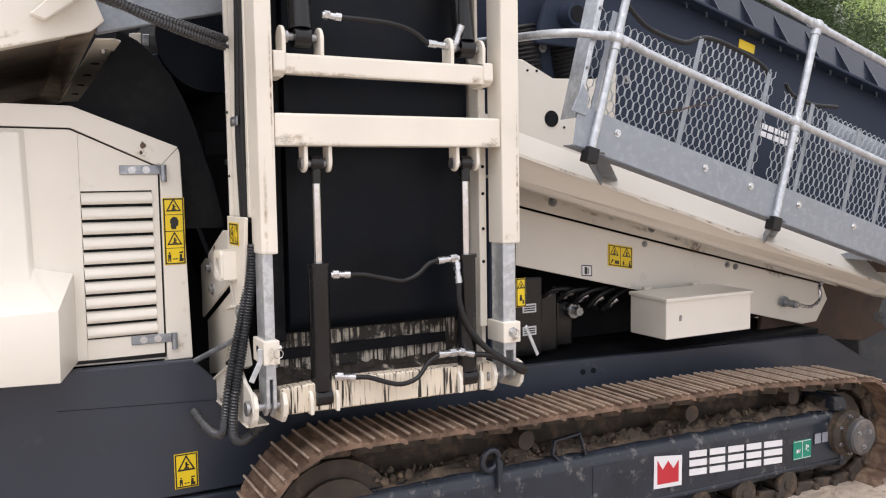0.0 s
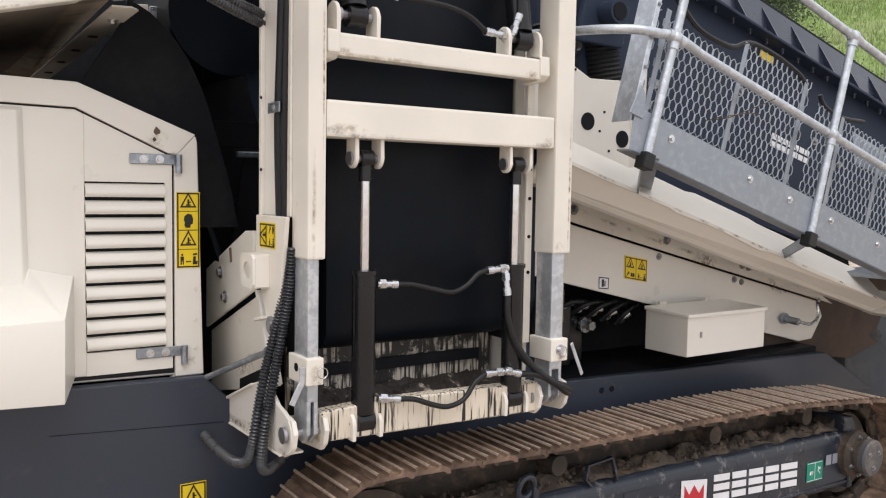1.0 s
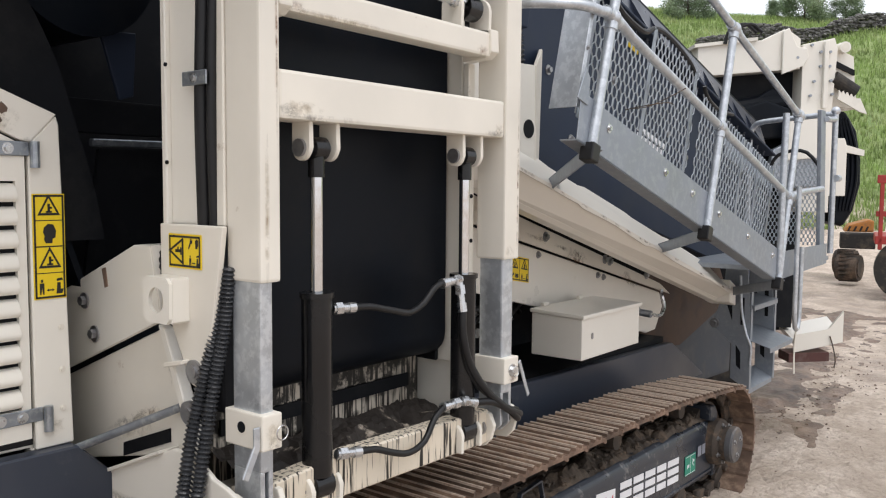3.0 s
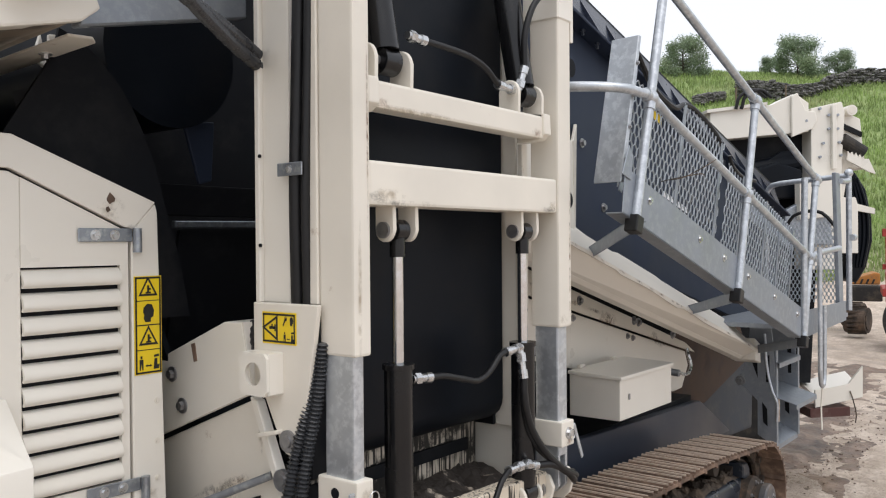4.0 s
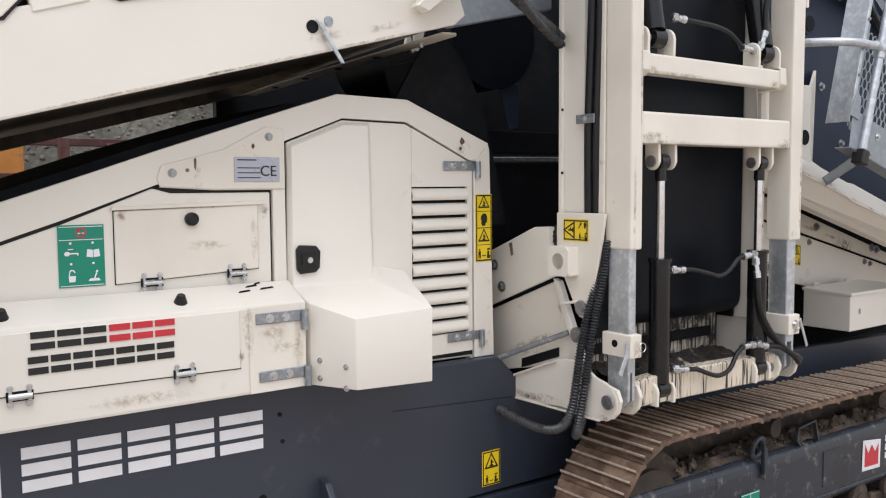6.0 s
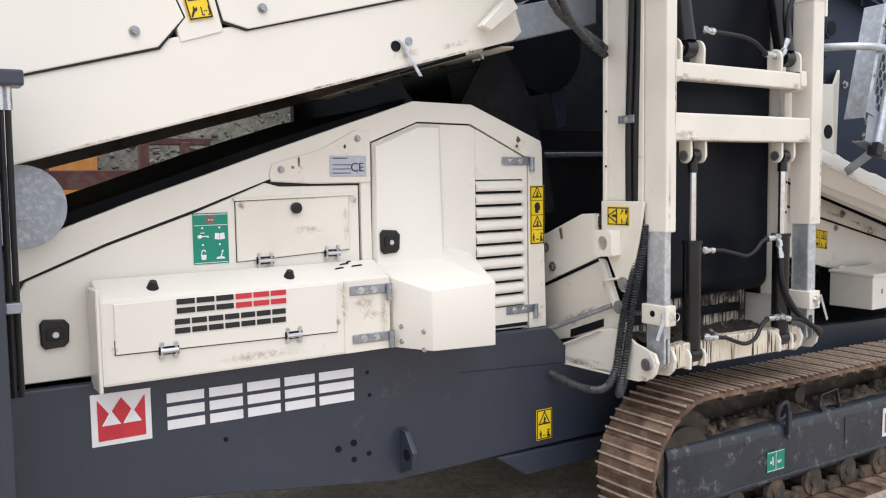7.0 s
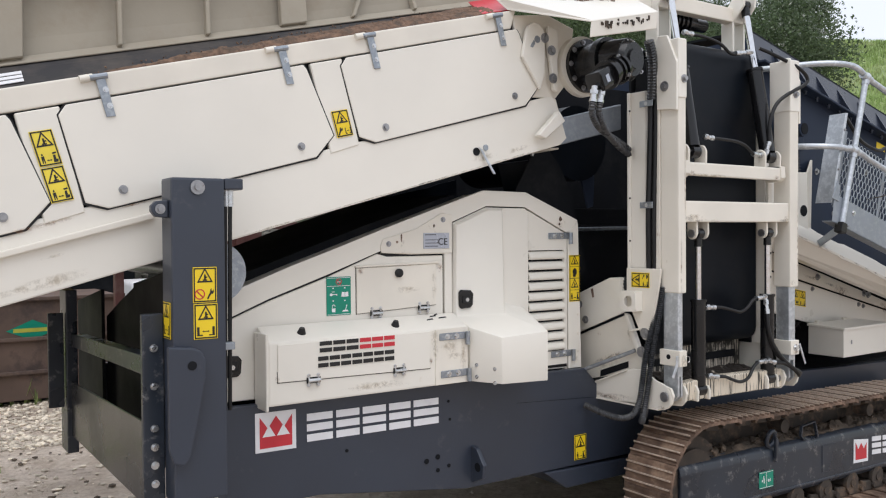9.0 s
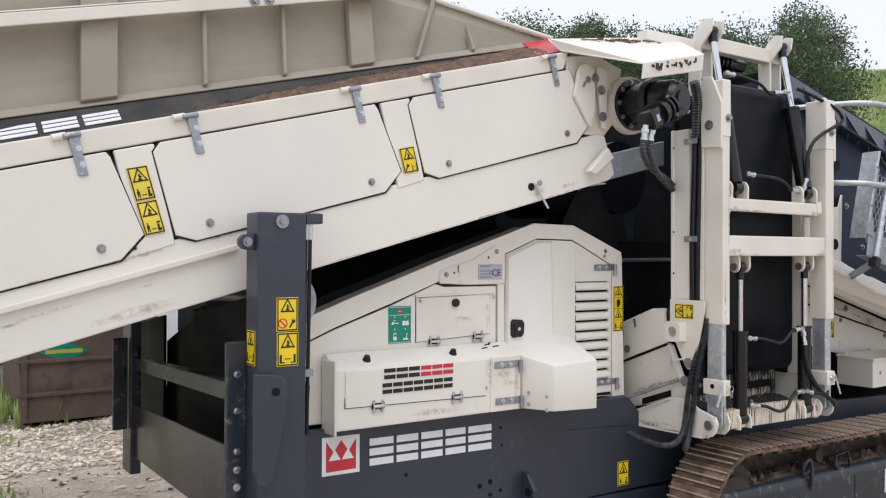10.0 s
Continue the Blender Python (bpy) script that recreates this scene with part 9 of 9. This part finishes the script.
def build_far_crusher():
    t = thing("far_crusher", (10.3, 6.0, 0.0), "cream mobile crusher with black rubber curtain across the yard", "crusher")
    M = place(Vector((-0.54, 1.70, 0)) + 10.3 * Vector((math.sin(radians(52)), math.cos(radians(52)), 0)) + 4.25 * Vector((math.cos(radians(52)), -math.sin(radians(52)), 0)), 52)
    near = Vector((-0.62, 1.5, 2.0))
    tray = Matrix.Translation(near) @ Matrix.Scale(0.83, 4) @ Matrix.Translation(-near) @ M
    M = Matrix.Translation(near) @ Matrix.Scale(0.755, 4) @ Matrix.Translation(-near) @ M

    def P(name, fn, m, label="", at=None):
        bm = nb()
        fn(bm)
        part(name, moved(bm, at or M), m, t, label)

    P("top_beam", lambda b: xz(b, [(-1.15, 3.32), (0.08, 3.42), (0.08, 3.78), (-0.06, 3.88), (-0.12, 3.89), (-0.38, 3.76), (-1.15, 3.70)], 0.0, 0.5, 0, 0.01), CREAM)
    P("beam_top", lambda b: xz(b, [(-1.2, 3.66), (-0.45, 3.75), (-0.45, 3.79), (-1.2, 3.70)], -0.04, 0.6), CREAM)
    P("pivot_plate", lambda b: xz(b, [(-0.15, 3.35), (0.10, 3.45), (0.16, 3.55), (0.14, 3.66), (0.02, 3.68), (-0.08, 3.90), (-0.15, 3.86)], -0.05, -0.01, 0, 0.006, 1), CREAM)
    P("tower", lambda b: xz(b, [(0.10, 1.7), (0.10, 3.71), (0.48, 3.79), (0.52, 3.66), (0.48, 3.0), (0.48, 1.7)], -0.02, 0.6, 0, 0.01), CREAM)
    P("tower_plate", lambda b: xz(b, [(0.34, 2.95), (0.34, 3.74), (0.39, 3.755), (0.39, 2.95)], -0.08, -0.03, 0, 0.006), CREAM)
    P("side_plate", lambda b: xz(b, [(0.49, 2.6), (0.50, 3.70), (0.52, 3.72), (0.62, 3.66), (0.77, 3.59), (0.795, 3.29), (0.84, 2.96), (0.62, 2.98), (0.56, 2.6)], 0.1, 0.5, 0, 0.01), CREAM)
    P("black_opening", lambda b: xz(b, [(0.52, 3.47), (0.52, 3.54), (0.77, 3.42), (0.77, 3.36)], 0.06, 0.098), DARK)
    P("brush", lambda b: cyl(b, (0.50, 0.03, 3.325), (0.77, 0.03, 3.155), 0.086, 18), TYRE, "black brush roll")
    teeth = [(0.52, 3.06), (0.536, 3.17), (0.56, 3.12), (0.585, 3.16), (0.61, 3.105), (0.635, 3.145), (0.66, 3.09), (0.685, 3.125), (0.71, 3.07), (0.79, 3.07), (0.876, 2.885), (0.79, 2.91)]
    P("toothed_plate", lambda b: xz(b, teeth, -0.07, -0.04), CREAM, "cream scraper plate with teeth")
    P("round_boss", lambda b: cyl(b, (0.62, 0.0, 3.687), (0.62, 0.3, 3.687), 0.066, 20), CREAM)
    P("boss_bore", lambda b: cyl(b, (0.62, -0.004, 3.687), (0.62, 0.1, 3.687), 0.046, 18), CREAMW)
    P("rubber_curtain", lambda b: xz(b, [(0.60, 2.95), (0.72, 2.93), (0.86, 2.70), (0.93, 2.35), (0.94, 2.05), (0.86, 1.72), (0.74, 1.52), (0.60, 1.56)], 0.12, 0.45, 0, 0.05, 3), BELT, "hanging black rubber curtain")
    for q in range(4):
        P("curtain_fold", lambda b: sweep(b, spline([(0.64 + 0.03 * q, 0.115, 2.85), (0.69 + 0.05 * q, 0.105, 2.5), (0.70 + 0.055 * q, 0.105, 2.1), (0.68 + 0.04 * q, 0.115, 1.72)], 0.06), 0.018, 6), BELT)
    P("curtain_strap", lambda b: xz(b, [(0.55, 2.56), (0.92, 2.46), (0.92, 2.39), (0.55, 2.46)], 0.04, 0.09), CREAM)
    P("lower_plate", lambda b: xz(b, [(0.475, 1.90), (0.475, 2.60), (0.66, 2.60), (0.69, 2.50), (0.69, 1.90)], 0.0, 0.10, 0, 0.01), CREAM)
    P("dark_inside", lambda b: xz(b, [(-0.95, 2.2), (-0.95, 3.35), (0.10, 3.42), (0.10, 2.2)], 0.25, 0.3), DARK)
    P("belt_roll", lambda b: cyl(b, (-0.9, 0.24, 2.9), (0.0, 0.24, 3.05), 0.13, 16), BELT)
    P("belt_fold", lambda b: xz(b, [(-0.85, 2.4), (-0.80, 2.8), (-0.2, 3.2), (-0.05, 3.2), (-0.2, 2.7)], 0.15, 0.22, 0, 0.02), BELT)
    P("control_panel", lambda b: xz(b, [(-0.12, 2.32), (-0.12, 2.80), (0.34, 2.84), (0.34, 2.36)], -0.2, -0.04, 0, 0.01), CREAM)
    P("grey_housing", lambda b: xz(b, [(-0.30, 2.0), (-0.25, 2.45), (0.0, 2.58), (0.28, 2.45), (0.34, 2.0)], -0.1, 0.0, 0, 0.02), HINGE)
    P("lower_body", lambda b: xz(b, [(-1.2, 0.2), (-1.2, 2.2), (0.40, 2.0), (0.30, 0.2)], 0.5, 0.9), DARK)
    P("undercarriage", lambda b: xz(b, [(-1.5, -0.62), (-1.5, 0.25), (-0.2, 0.25), (-0.2, -0.62)], 0.6, 1.1, 0, 0.1), TYRE)
    for dx in (0.0, 0.07):
        P("hose", lambda b: sweep(b, spline([(-0.85 + dx, -0.06, 3.70), (-0.80 + dx, -0.08, 3.86), (-0.62 + dx, -0.08, 3.93), (-0.48 + dx, -0.06, 3.84)], 0.04), 0.022, 8), RUBBER)
    for x, z in ((0.03, 3.55), (0.20, 3.70), (0.31, 3.62), (0.42, 3.62), (0.31, 3.45), (0.42, 3.45), (0.38, 3.28), (0.44, 3.28), (0.20, 3.1), (0.24, 3.27), (0.46, 3.12)):
        P("bolt", lambda b: cyl(b, (x, -0.055, z), (x, -0.02, z), 0.017, 8), HINGE)
    P("rolled_belt", lambda b: xz(b, [(-0.85, 2.55), (-0.60, 2.95), (-0.30, 3.05), (0.0, 2.95), (0.05, 2.6)], 0.02, 0.14, 0, 0.03, 3), BELT)
    # discharge tray near the ground
    P("tray", lambda b: slab(b, [(-0.20, -0.9, 0.20), (0.30, -0.9, 0.32), (0.40, -0.3, 0.42), (-0.15, -0.3, 0.30)], (0, 0, 0.05)), CREAM, at=tray)
    P("tray_side", lambda b: slab(b, [(-0.23, -0.92, 0.15), (0.31, -0.92, 0.27), (0.31, -0.92, 0.62), (0.15, -0.92, 0.42), (-0.23, -0.92, 0.35)], (0, 0.03, 0)), CREAM, at=tray)
    P("red_tray", lambda b: slab(b, [(-0.30, -0.95, 0.04), (0.15, -0.95, 0.06), (0.15, -0.95, 0.16), (-0.30, -0.95, 0.14)], (0, 0.3, 0)), REDP, at=tray)
    P("tray_arm", lambda b: slab(b, [(-0.25, -0.3, 0.30), (-0.15, -0.3, 0.30), (-0.10, 0.25, 0.95), (-0.20, 0.25, 0.95)], (0, 0.06, 0.05)), DARK, at=tray)
    P("tray_chain", lambda b: sweep(b, spline([(0.16, -0.93, 0.34), (0.19, -0.95, 0.22), (0.22, -0.95, 0.08), (0.21, -0.95, -0.02)], 0.03), 0.007, 6), CHAIN, "rusty chain hanging from the tray", at=tray)


build_far_crusher()


def build_far_plant():
    f = Vector((math.sin(radians(75)), math.cos(radians(75)), 0))
    r = Vector((f.y, -f.x, 0))
    M = place(Vector((-0.5, 1.7, 0)) + 19.5 * f + 0.77 * r, 75)
    t = thing("site_loader", M.translation, "orange site loader with black bumper and muddy tyres", "loader")
    bm = nb()
    slab(bm, [(0.10, 0.0, 1.10), (0.66, 0.0, 1.10), (0.66, 0.0, 1.34), (0.56, 0.0, 1.36), (0.18, 0.0, 1.24)], (0, 0.9, 0), 0, 0.03, 2)
    part("body", moved(bm, M), ORANGE, t)
    for k in range(4):
        bm = nb()
        slab(bm, [(0.16 + k * 0.11, -0.012, 1.12), (0.20 + k * 0.11, -0.012, 1.12), (0.24 + k * 0.11, -0.012, 1.22), (0.20 + k * 0.11, -0.012, 1.22)], (0, 0.014, 0))
        part("hazard_stripe", moved(bm, M), TYRE, t)
    bm = nb()
    box(bm, 0.03, 0.69, -0.2, 0.3, 0.76, 1.08, 0, 0.03, 2)
    part("bumper", moved(bm, M), TYRE, t, "black bumper")
    for y in (-0.1, 1.3):
        bm = nb()
        cyl(bm, (0.02, y + 0.1, 0.36), (0.42, y - 0.05, 0.36), 0.27, 28)
        cyl(bm, (0.00, y + 0.11, 0.36), (0.44, y - 0.06, 0.36), 0.20, 24)
        wheel = part("wheel", moved(bm, M), MUDTYRE, t, "muddy tyre with deep lugs")
        for a in range(18):
            an = 2 * math.pi * a / 18
            c = Vector((0.22, y + 0.025, 0.36)) + 0.275 * Vector((0.12 * math.cos(an), 0.95 * math.cos(an), math.sin(an)))
            bm = nb()
            box(bm, c.x - 0.18, c.x + 0.18, c.y - 0.02, c.y + 0.02, c.z - 0.02, c.z + 0.02, 0)
            part("tyre_lug", moved(bm, M), MUDTYRE, wheel)
    M2 = place(Vector((-0.5, 1.7, 0)) + 17.0 * f + 1.78 * r, 78)
    t2 = thing("red_trailer", M2.translation, "red farm trailer with a large tyre across the yard", "trailer")
    for nm, m, a in (("frame", REDB, (-0.5, 2.0, 0.0, 0.1, 2.10, 2.25)), ("post", REDB, (-0.45, -0.38, 0.0, 0.1, 0.9, 2.1)), ("post", REDB, (0.4, 0.47, 0.0, 0.1, 0.9, 2.1)), ("bed", REDB, (-0.5, 2.0, 0.0, 1.6, 1.0, 1.15)), ("rail", REDB, (-0.5, 2.0, 0.02, 0.08, 1.5, 1.6))):
        bm = nb()
        box(bm, *a, 0, 0.01, 1)
        part(nm, moved(bm, M2), m, t2)
    for x in (0.05, 1.5):
        bm = nb()
        cyl(bm, (x, -0.05, 0.55), (x, 0.3, 0.55), 0.55, 32)
        part("tyre", moved(bm, M2), TYRE, t2, smooth=True)
    # orange mast and white arm seen over the screen box
    M3 = place(Vector((-0.5, 1.7, 0)) + 24 * Vector((math.sin(radians(61)), math.cos(radians(61)), 0)), 61)
    t3 = thing("raised_digger_arm", M3.translation, "orange digger arm raised behind the machine", "digger arm")
    for nm, m, q in (("stick", ORANGE, [(-0.15, 0), (0.25, 0), (0.35, 3.8), (0.05, 4.4), (-0.15, 4.2)]), ("ram", WHITE, [(0.1, 4.4), (0.2, 4.4), (1.1, 3.2), (1.0, 3.15)])):
        bm = nb()
        xz(bm, q, 0, 0.3, 0, 0.02)
        part(nm, moved(bm, M3), m, t3)


build_far_plant()


# ---- hillside: walls, trees, grass ----
def polar(h, d, x0=0.0, y0=1.0):
    """A point at a heading (degrees from +y to +x) and distance, set on the land."""
    x, y = x0 + d * math.sin(radians(h)), y0 + d * math.cos(radians(h))
    return Vector((x, y, land(x, y)))


def wall_line(name, pts, height, seed, label):
    def spot(r):
        k = r.randrange(len(pts) - 1)
        p = pts[k].lerp(pts[k + 1], r.random())
        z = land(p.x, p.y)
        return (p.x + r.uniform(-0.2, 0.2), p.y + r.uniform(-0.2, 0.2), z + height * (r.random() ** 0.9) * (0.75 + 0.25 * noise.noise(Vector((p.x * 0.4, p.y * 0.4, 2)))))
    rocks(name, 1900, spot, lambda r: r.uniform(0.07, 0.19), STONE, label, seed, 0.55, "stone wall")


wall_line("dry_stone_wall", [polar(h, 49 + 0.75 * max(0, h - 73) + 0.5 * math.sin(h)) for h in (70.2, 71.2, 72.2, 73.4, 74.6, 75.8, 77, 78.2, 79.4, 80.6)], 1.0, 11, "grey dry-stone wall along the meadow slope")
wall_line("broken_stone_wall", [polar(h, 48 + 0.5 * (h - 68)) for h in (67.6, 68.1, 68.6, 69.1)], 0.6, 12, "broken stretch of dry-stone wall on the slope")


def tree(name, height, spread, seed, m, label, leaves=5200, leaf=0.11, trunk_h=0.28):
    """A tapered trunk with limbs and a crown of many small leaves in uneven clumps."""
    rnd = random.Random(seed)
    t = thing(name, (0, 0, 0), label, "tree")
    bm = nb()
    sweep_pts = [Vector((0, 0, -0.3)), Vector((0.05, 0, height * abs(trunk_h))), Vector((0.1, 0.05, height * 0.6)), Vector((0.05, 0.0, height * 0.85))]
    for a, b, r0, r1 in zip(sweep_pts, sweep_pts[1:], (0.16, 0.12, 0.07), (0.12, 0.07, 0.02)):
        cyl(bm, a, b, r0 * height / 6, 9, r1 * height / 6)
    clumps = []
    mid = 0.5 if trunk_h > 0 else 0.30
    for k in range(34):
        a = rnd.uniform(0, 6.28)
        h = height * rnd.uniform(max(0.0, trunk_h) + 0.05, 0.90)
        w = spread * (1 - ((h / height - mid) / (0.62 if trunk_h > 0 else 0.72)) ** 2) ** 0.5 * rnd.uniform(0.35, 1.0)
        c = Vector((w * math.cos(a), w * math.sin(a), h))
        root = Vector((0.05, 0, min(h * 0.75, height * 0.7)))
        cyl(bm, root, c, 0.045 * height / 6, 6, 0.012 * height / 6)
        clumps.append((c, spread * (rnd.uniform(0.16, 0.36) if trunk_h > 0 else rnd.uniform(0.28, 0.46))))
    part("trunk", bm, BARK, t, smooth=True)
    verts, faces = [], []
    for k in range(leaves):
        c, r = rnd.choice(clumps)
        v = Vector((rnd.gauss(0, 1), rnd.gauss(0, 1), rnd.gauss(0, 0.8))).normalized() * r * (rnd.random() ** 0.42) * rnd.uniform(0.8, 1.25)
        p = c + v
        n = Vector((rnd.gauss(0, 1), rnd.gauss(0, 1), rnd.gauss(0.6, 1))).normalized()
        u = n.orthogonal().normalized()
        u = (Matrix.Rotation(rnd.uniform(0, 6.28), 3, n) @ u)
        w = n.cross(u)
        s = leaf * rnd.uniform(0.6, 1.5)
        b = len(verts)
        verts += [p - u * s, p - w * s * 0.5, p + u * s, p + w * s * 0.5]
        faces.append((b, b + 1, b + 2, b + 3))
    me = bpy.data.meshes.new("crown")
    me.from_pydata(verts, [], faces)
    me.materials.append(m)
    ob = new("crown", me)
    ob.parent = t
    return t


def set_tree(t, p, s, turn, g):
    o = copy_thing(t, Matrix.Translation(p) @ Matrix.Rotation(turn, 4, "Z") @ Matrix.Scale(s, 4))
    o["group"] = g
    return o


kinds = [
    tree("hedge_tree", 7.6, 2.7, 1, LEAF, "green leafy hedge tree on the slope", 105000, 0.029, 0.06),
    tree("hawthorn_tree", 7.2, 2.7, 2, LEAFW, "hawthorn tree with white blossom on the slope", 105000, 0.028, 0.06),
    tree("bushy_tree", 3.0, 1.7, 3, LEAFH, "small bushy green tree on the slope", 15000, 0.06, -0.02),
]
rnd = random.Random(77)
row = 0
for h, d in ((32.5, 18.5), (35.5, 18), (39, 19), (42, 18), (45, 18.5), (48, 17.5), (49.8, 16.6), (50.8, 17.3), (51.0, 17.0), (52.6, 16.8), (54.0, 17.6), (53.2, 20.5), (34, 22), (37.5, 22), (41.5, 22), (46, 22), (50.5, 21)):
    k = kinds[1] if 47 <= h <= 56 else kinds[0]
    p = polar(h, d, -2.5, 0.5)
    set_tree(k, p - Vector((0, 0, 0.2)), rnd.uniform(0.98, 1.08) * d / 18.0 * (0.93 if 49 < h < 52 else 1.08 if 52 < h < 53 or h > 53.5 else 0.98 if h > 52 else 0.90 if h > 43 else 1.0), rnd.uniform(0, 6.28), "hedge trees behind the machine")
    row += 1
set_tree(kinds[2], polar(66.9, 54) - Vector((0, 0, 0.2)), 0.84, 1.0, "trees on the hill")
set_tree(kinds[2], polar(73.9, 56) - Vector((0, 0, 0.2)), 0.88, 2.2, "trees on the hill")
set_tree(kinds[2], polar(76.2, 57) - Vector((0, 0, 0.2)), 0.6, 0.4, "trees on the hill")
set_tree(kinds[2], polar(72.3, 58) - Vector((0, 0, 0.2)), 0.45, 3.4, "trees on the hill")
for k in kinds:
    k.location = polar({"hedge_tree": 30, "hawthorn_tree": 48.5, "bushy_tree": 57}[k.name], 22, -2.5, 0.5)
kinds[2].location = polar(84, 60) - Vector((0, 0, 0.2))


def grass_field(name, count, spot, hgt, label, seed):
    r = random.Random(seed)
    verts, faces = [], []
    for k in range(count):
        x, y = spot(r)
        z = land(x, y)
        for q in range(3):
            a = r.uniform(0, 6.28)
            h = hgt * r.uniform(0.5, 1.3)
            w = h * 0.10
            dx, dy = math.cos(a), math.sin(a)
            lean = r.uniform(0.1, 0.5) * h
            b = len(verts)
            verts += [(x - dy * w, y + dx * w, z - 0.02), (x + dy * w, y - dx * w, z - 0.02), (x + dx * lean, y + dy * lean, z + h)]
            faces.append((b, b + 1, b + 2))
    me = bpy.data.meshes.new(name)
    me.from_pydata(verts, [], faces)
    me.materials.append(GRASS)
    return tagged(new(name, me), label, "grass", kind="stuff")


def hill_spot(r):
    p = polar(r.uniform(50, 88), r.uniform(30, 60))
    return p.x, p.y


grass_field("meadow_grass", 45000, hill_spot, 0.24, "long meadow grass on the slope", 21)
grass_field("yard_weeds", 1500, lambda r: (r.gauss(-3.2, 1.3), r.uniform(11.5, 19)), 0.30, "weeds and grass at the edge of the gravel", 22)
grass_field("yard_tufts", 420, lambda r: ((lambda c: (c[0] + r.gauss(0, 0.16), c[1] + r.gauss(0, 0.18)))(r.choice(((-3.05, 9.3), (-2.75, 8.3), (-3.3, 8.6), (-2.45, 10.9), (-3.1, 10.8))))), 0.075, "small grass tufts in the gravel", 23)
for h, d in ((63, 43), (64.5, 44), (70, 47.5), (73, 48.0), (66, 46)):
    bm = nb()
    p = polar(h, d)
    cyl(bm, p - Vector((0, 0, 0.2)), p + Vector((0.03, 0, 1.1)), 0.05, 8)
    single("fence_post", bm, WOOD, "weathered wooden fence post in the meadow", "fence post", "fence posts on the hill")
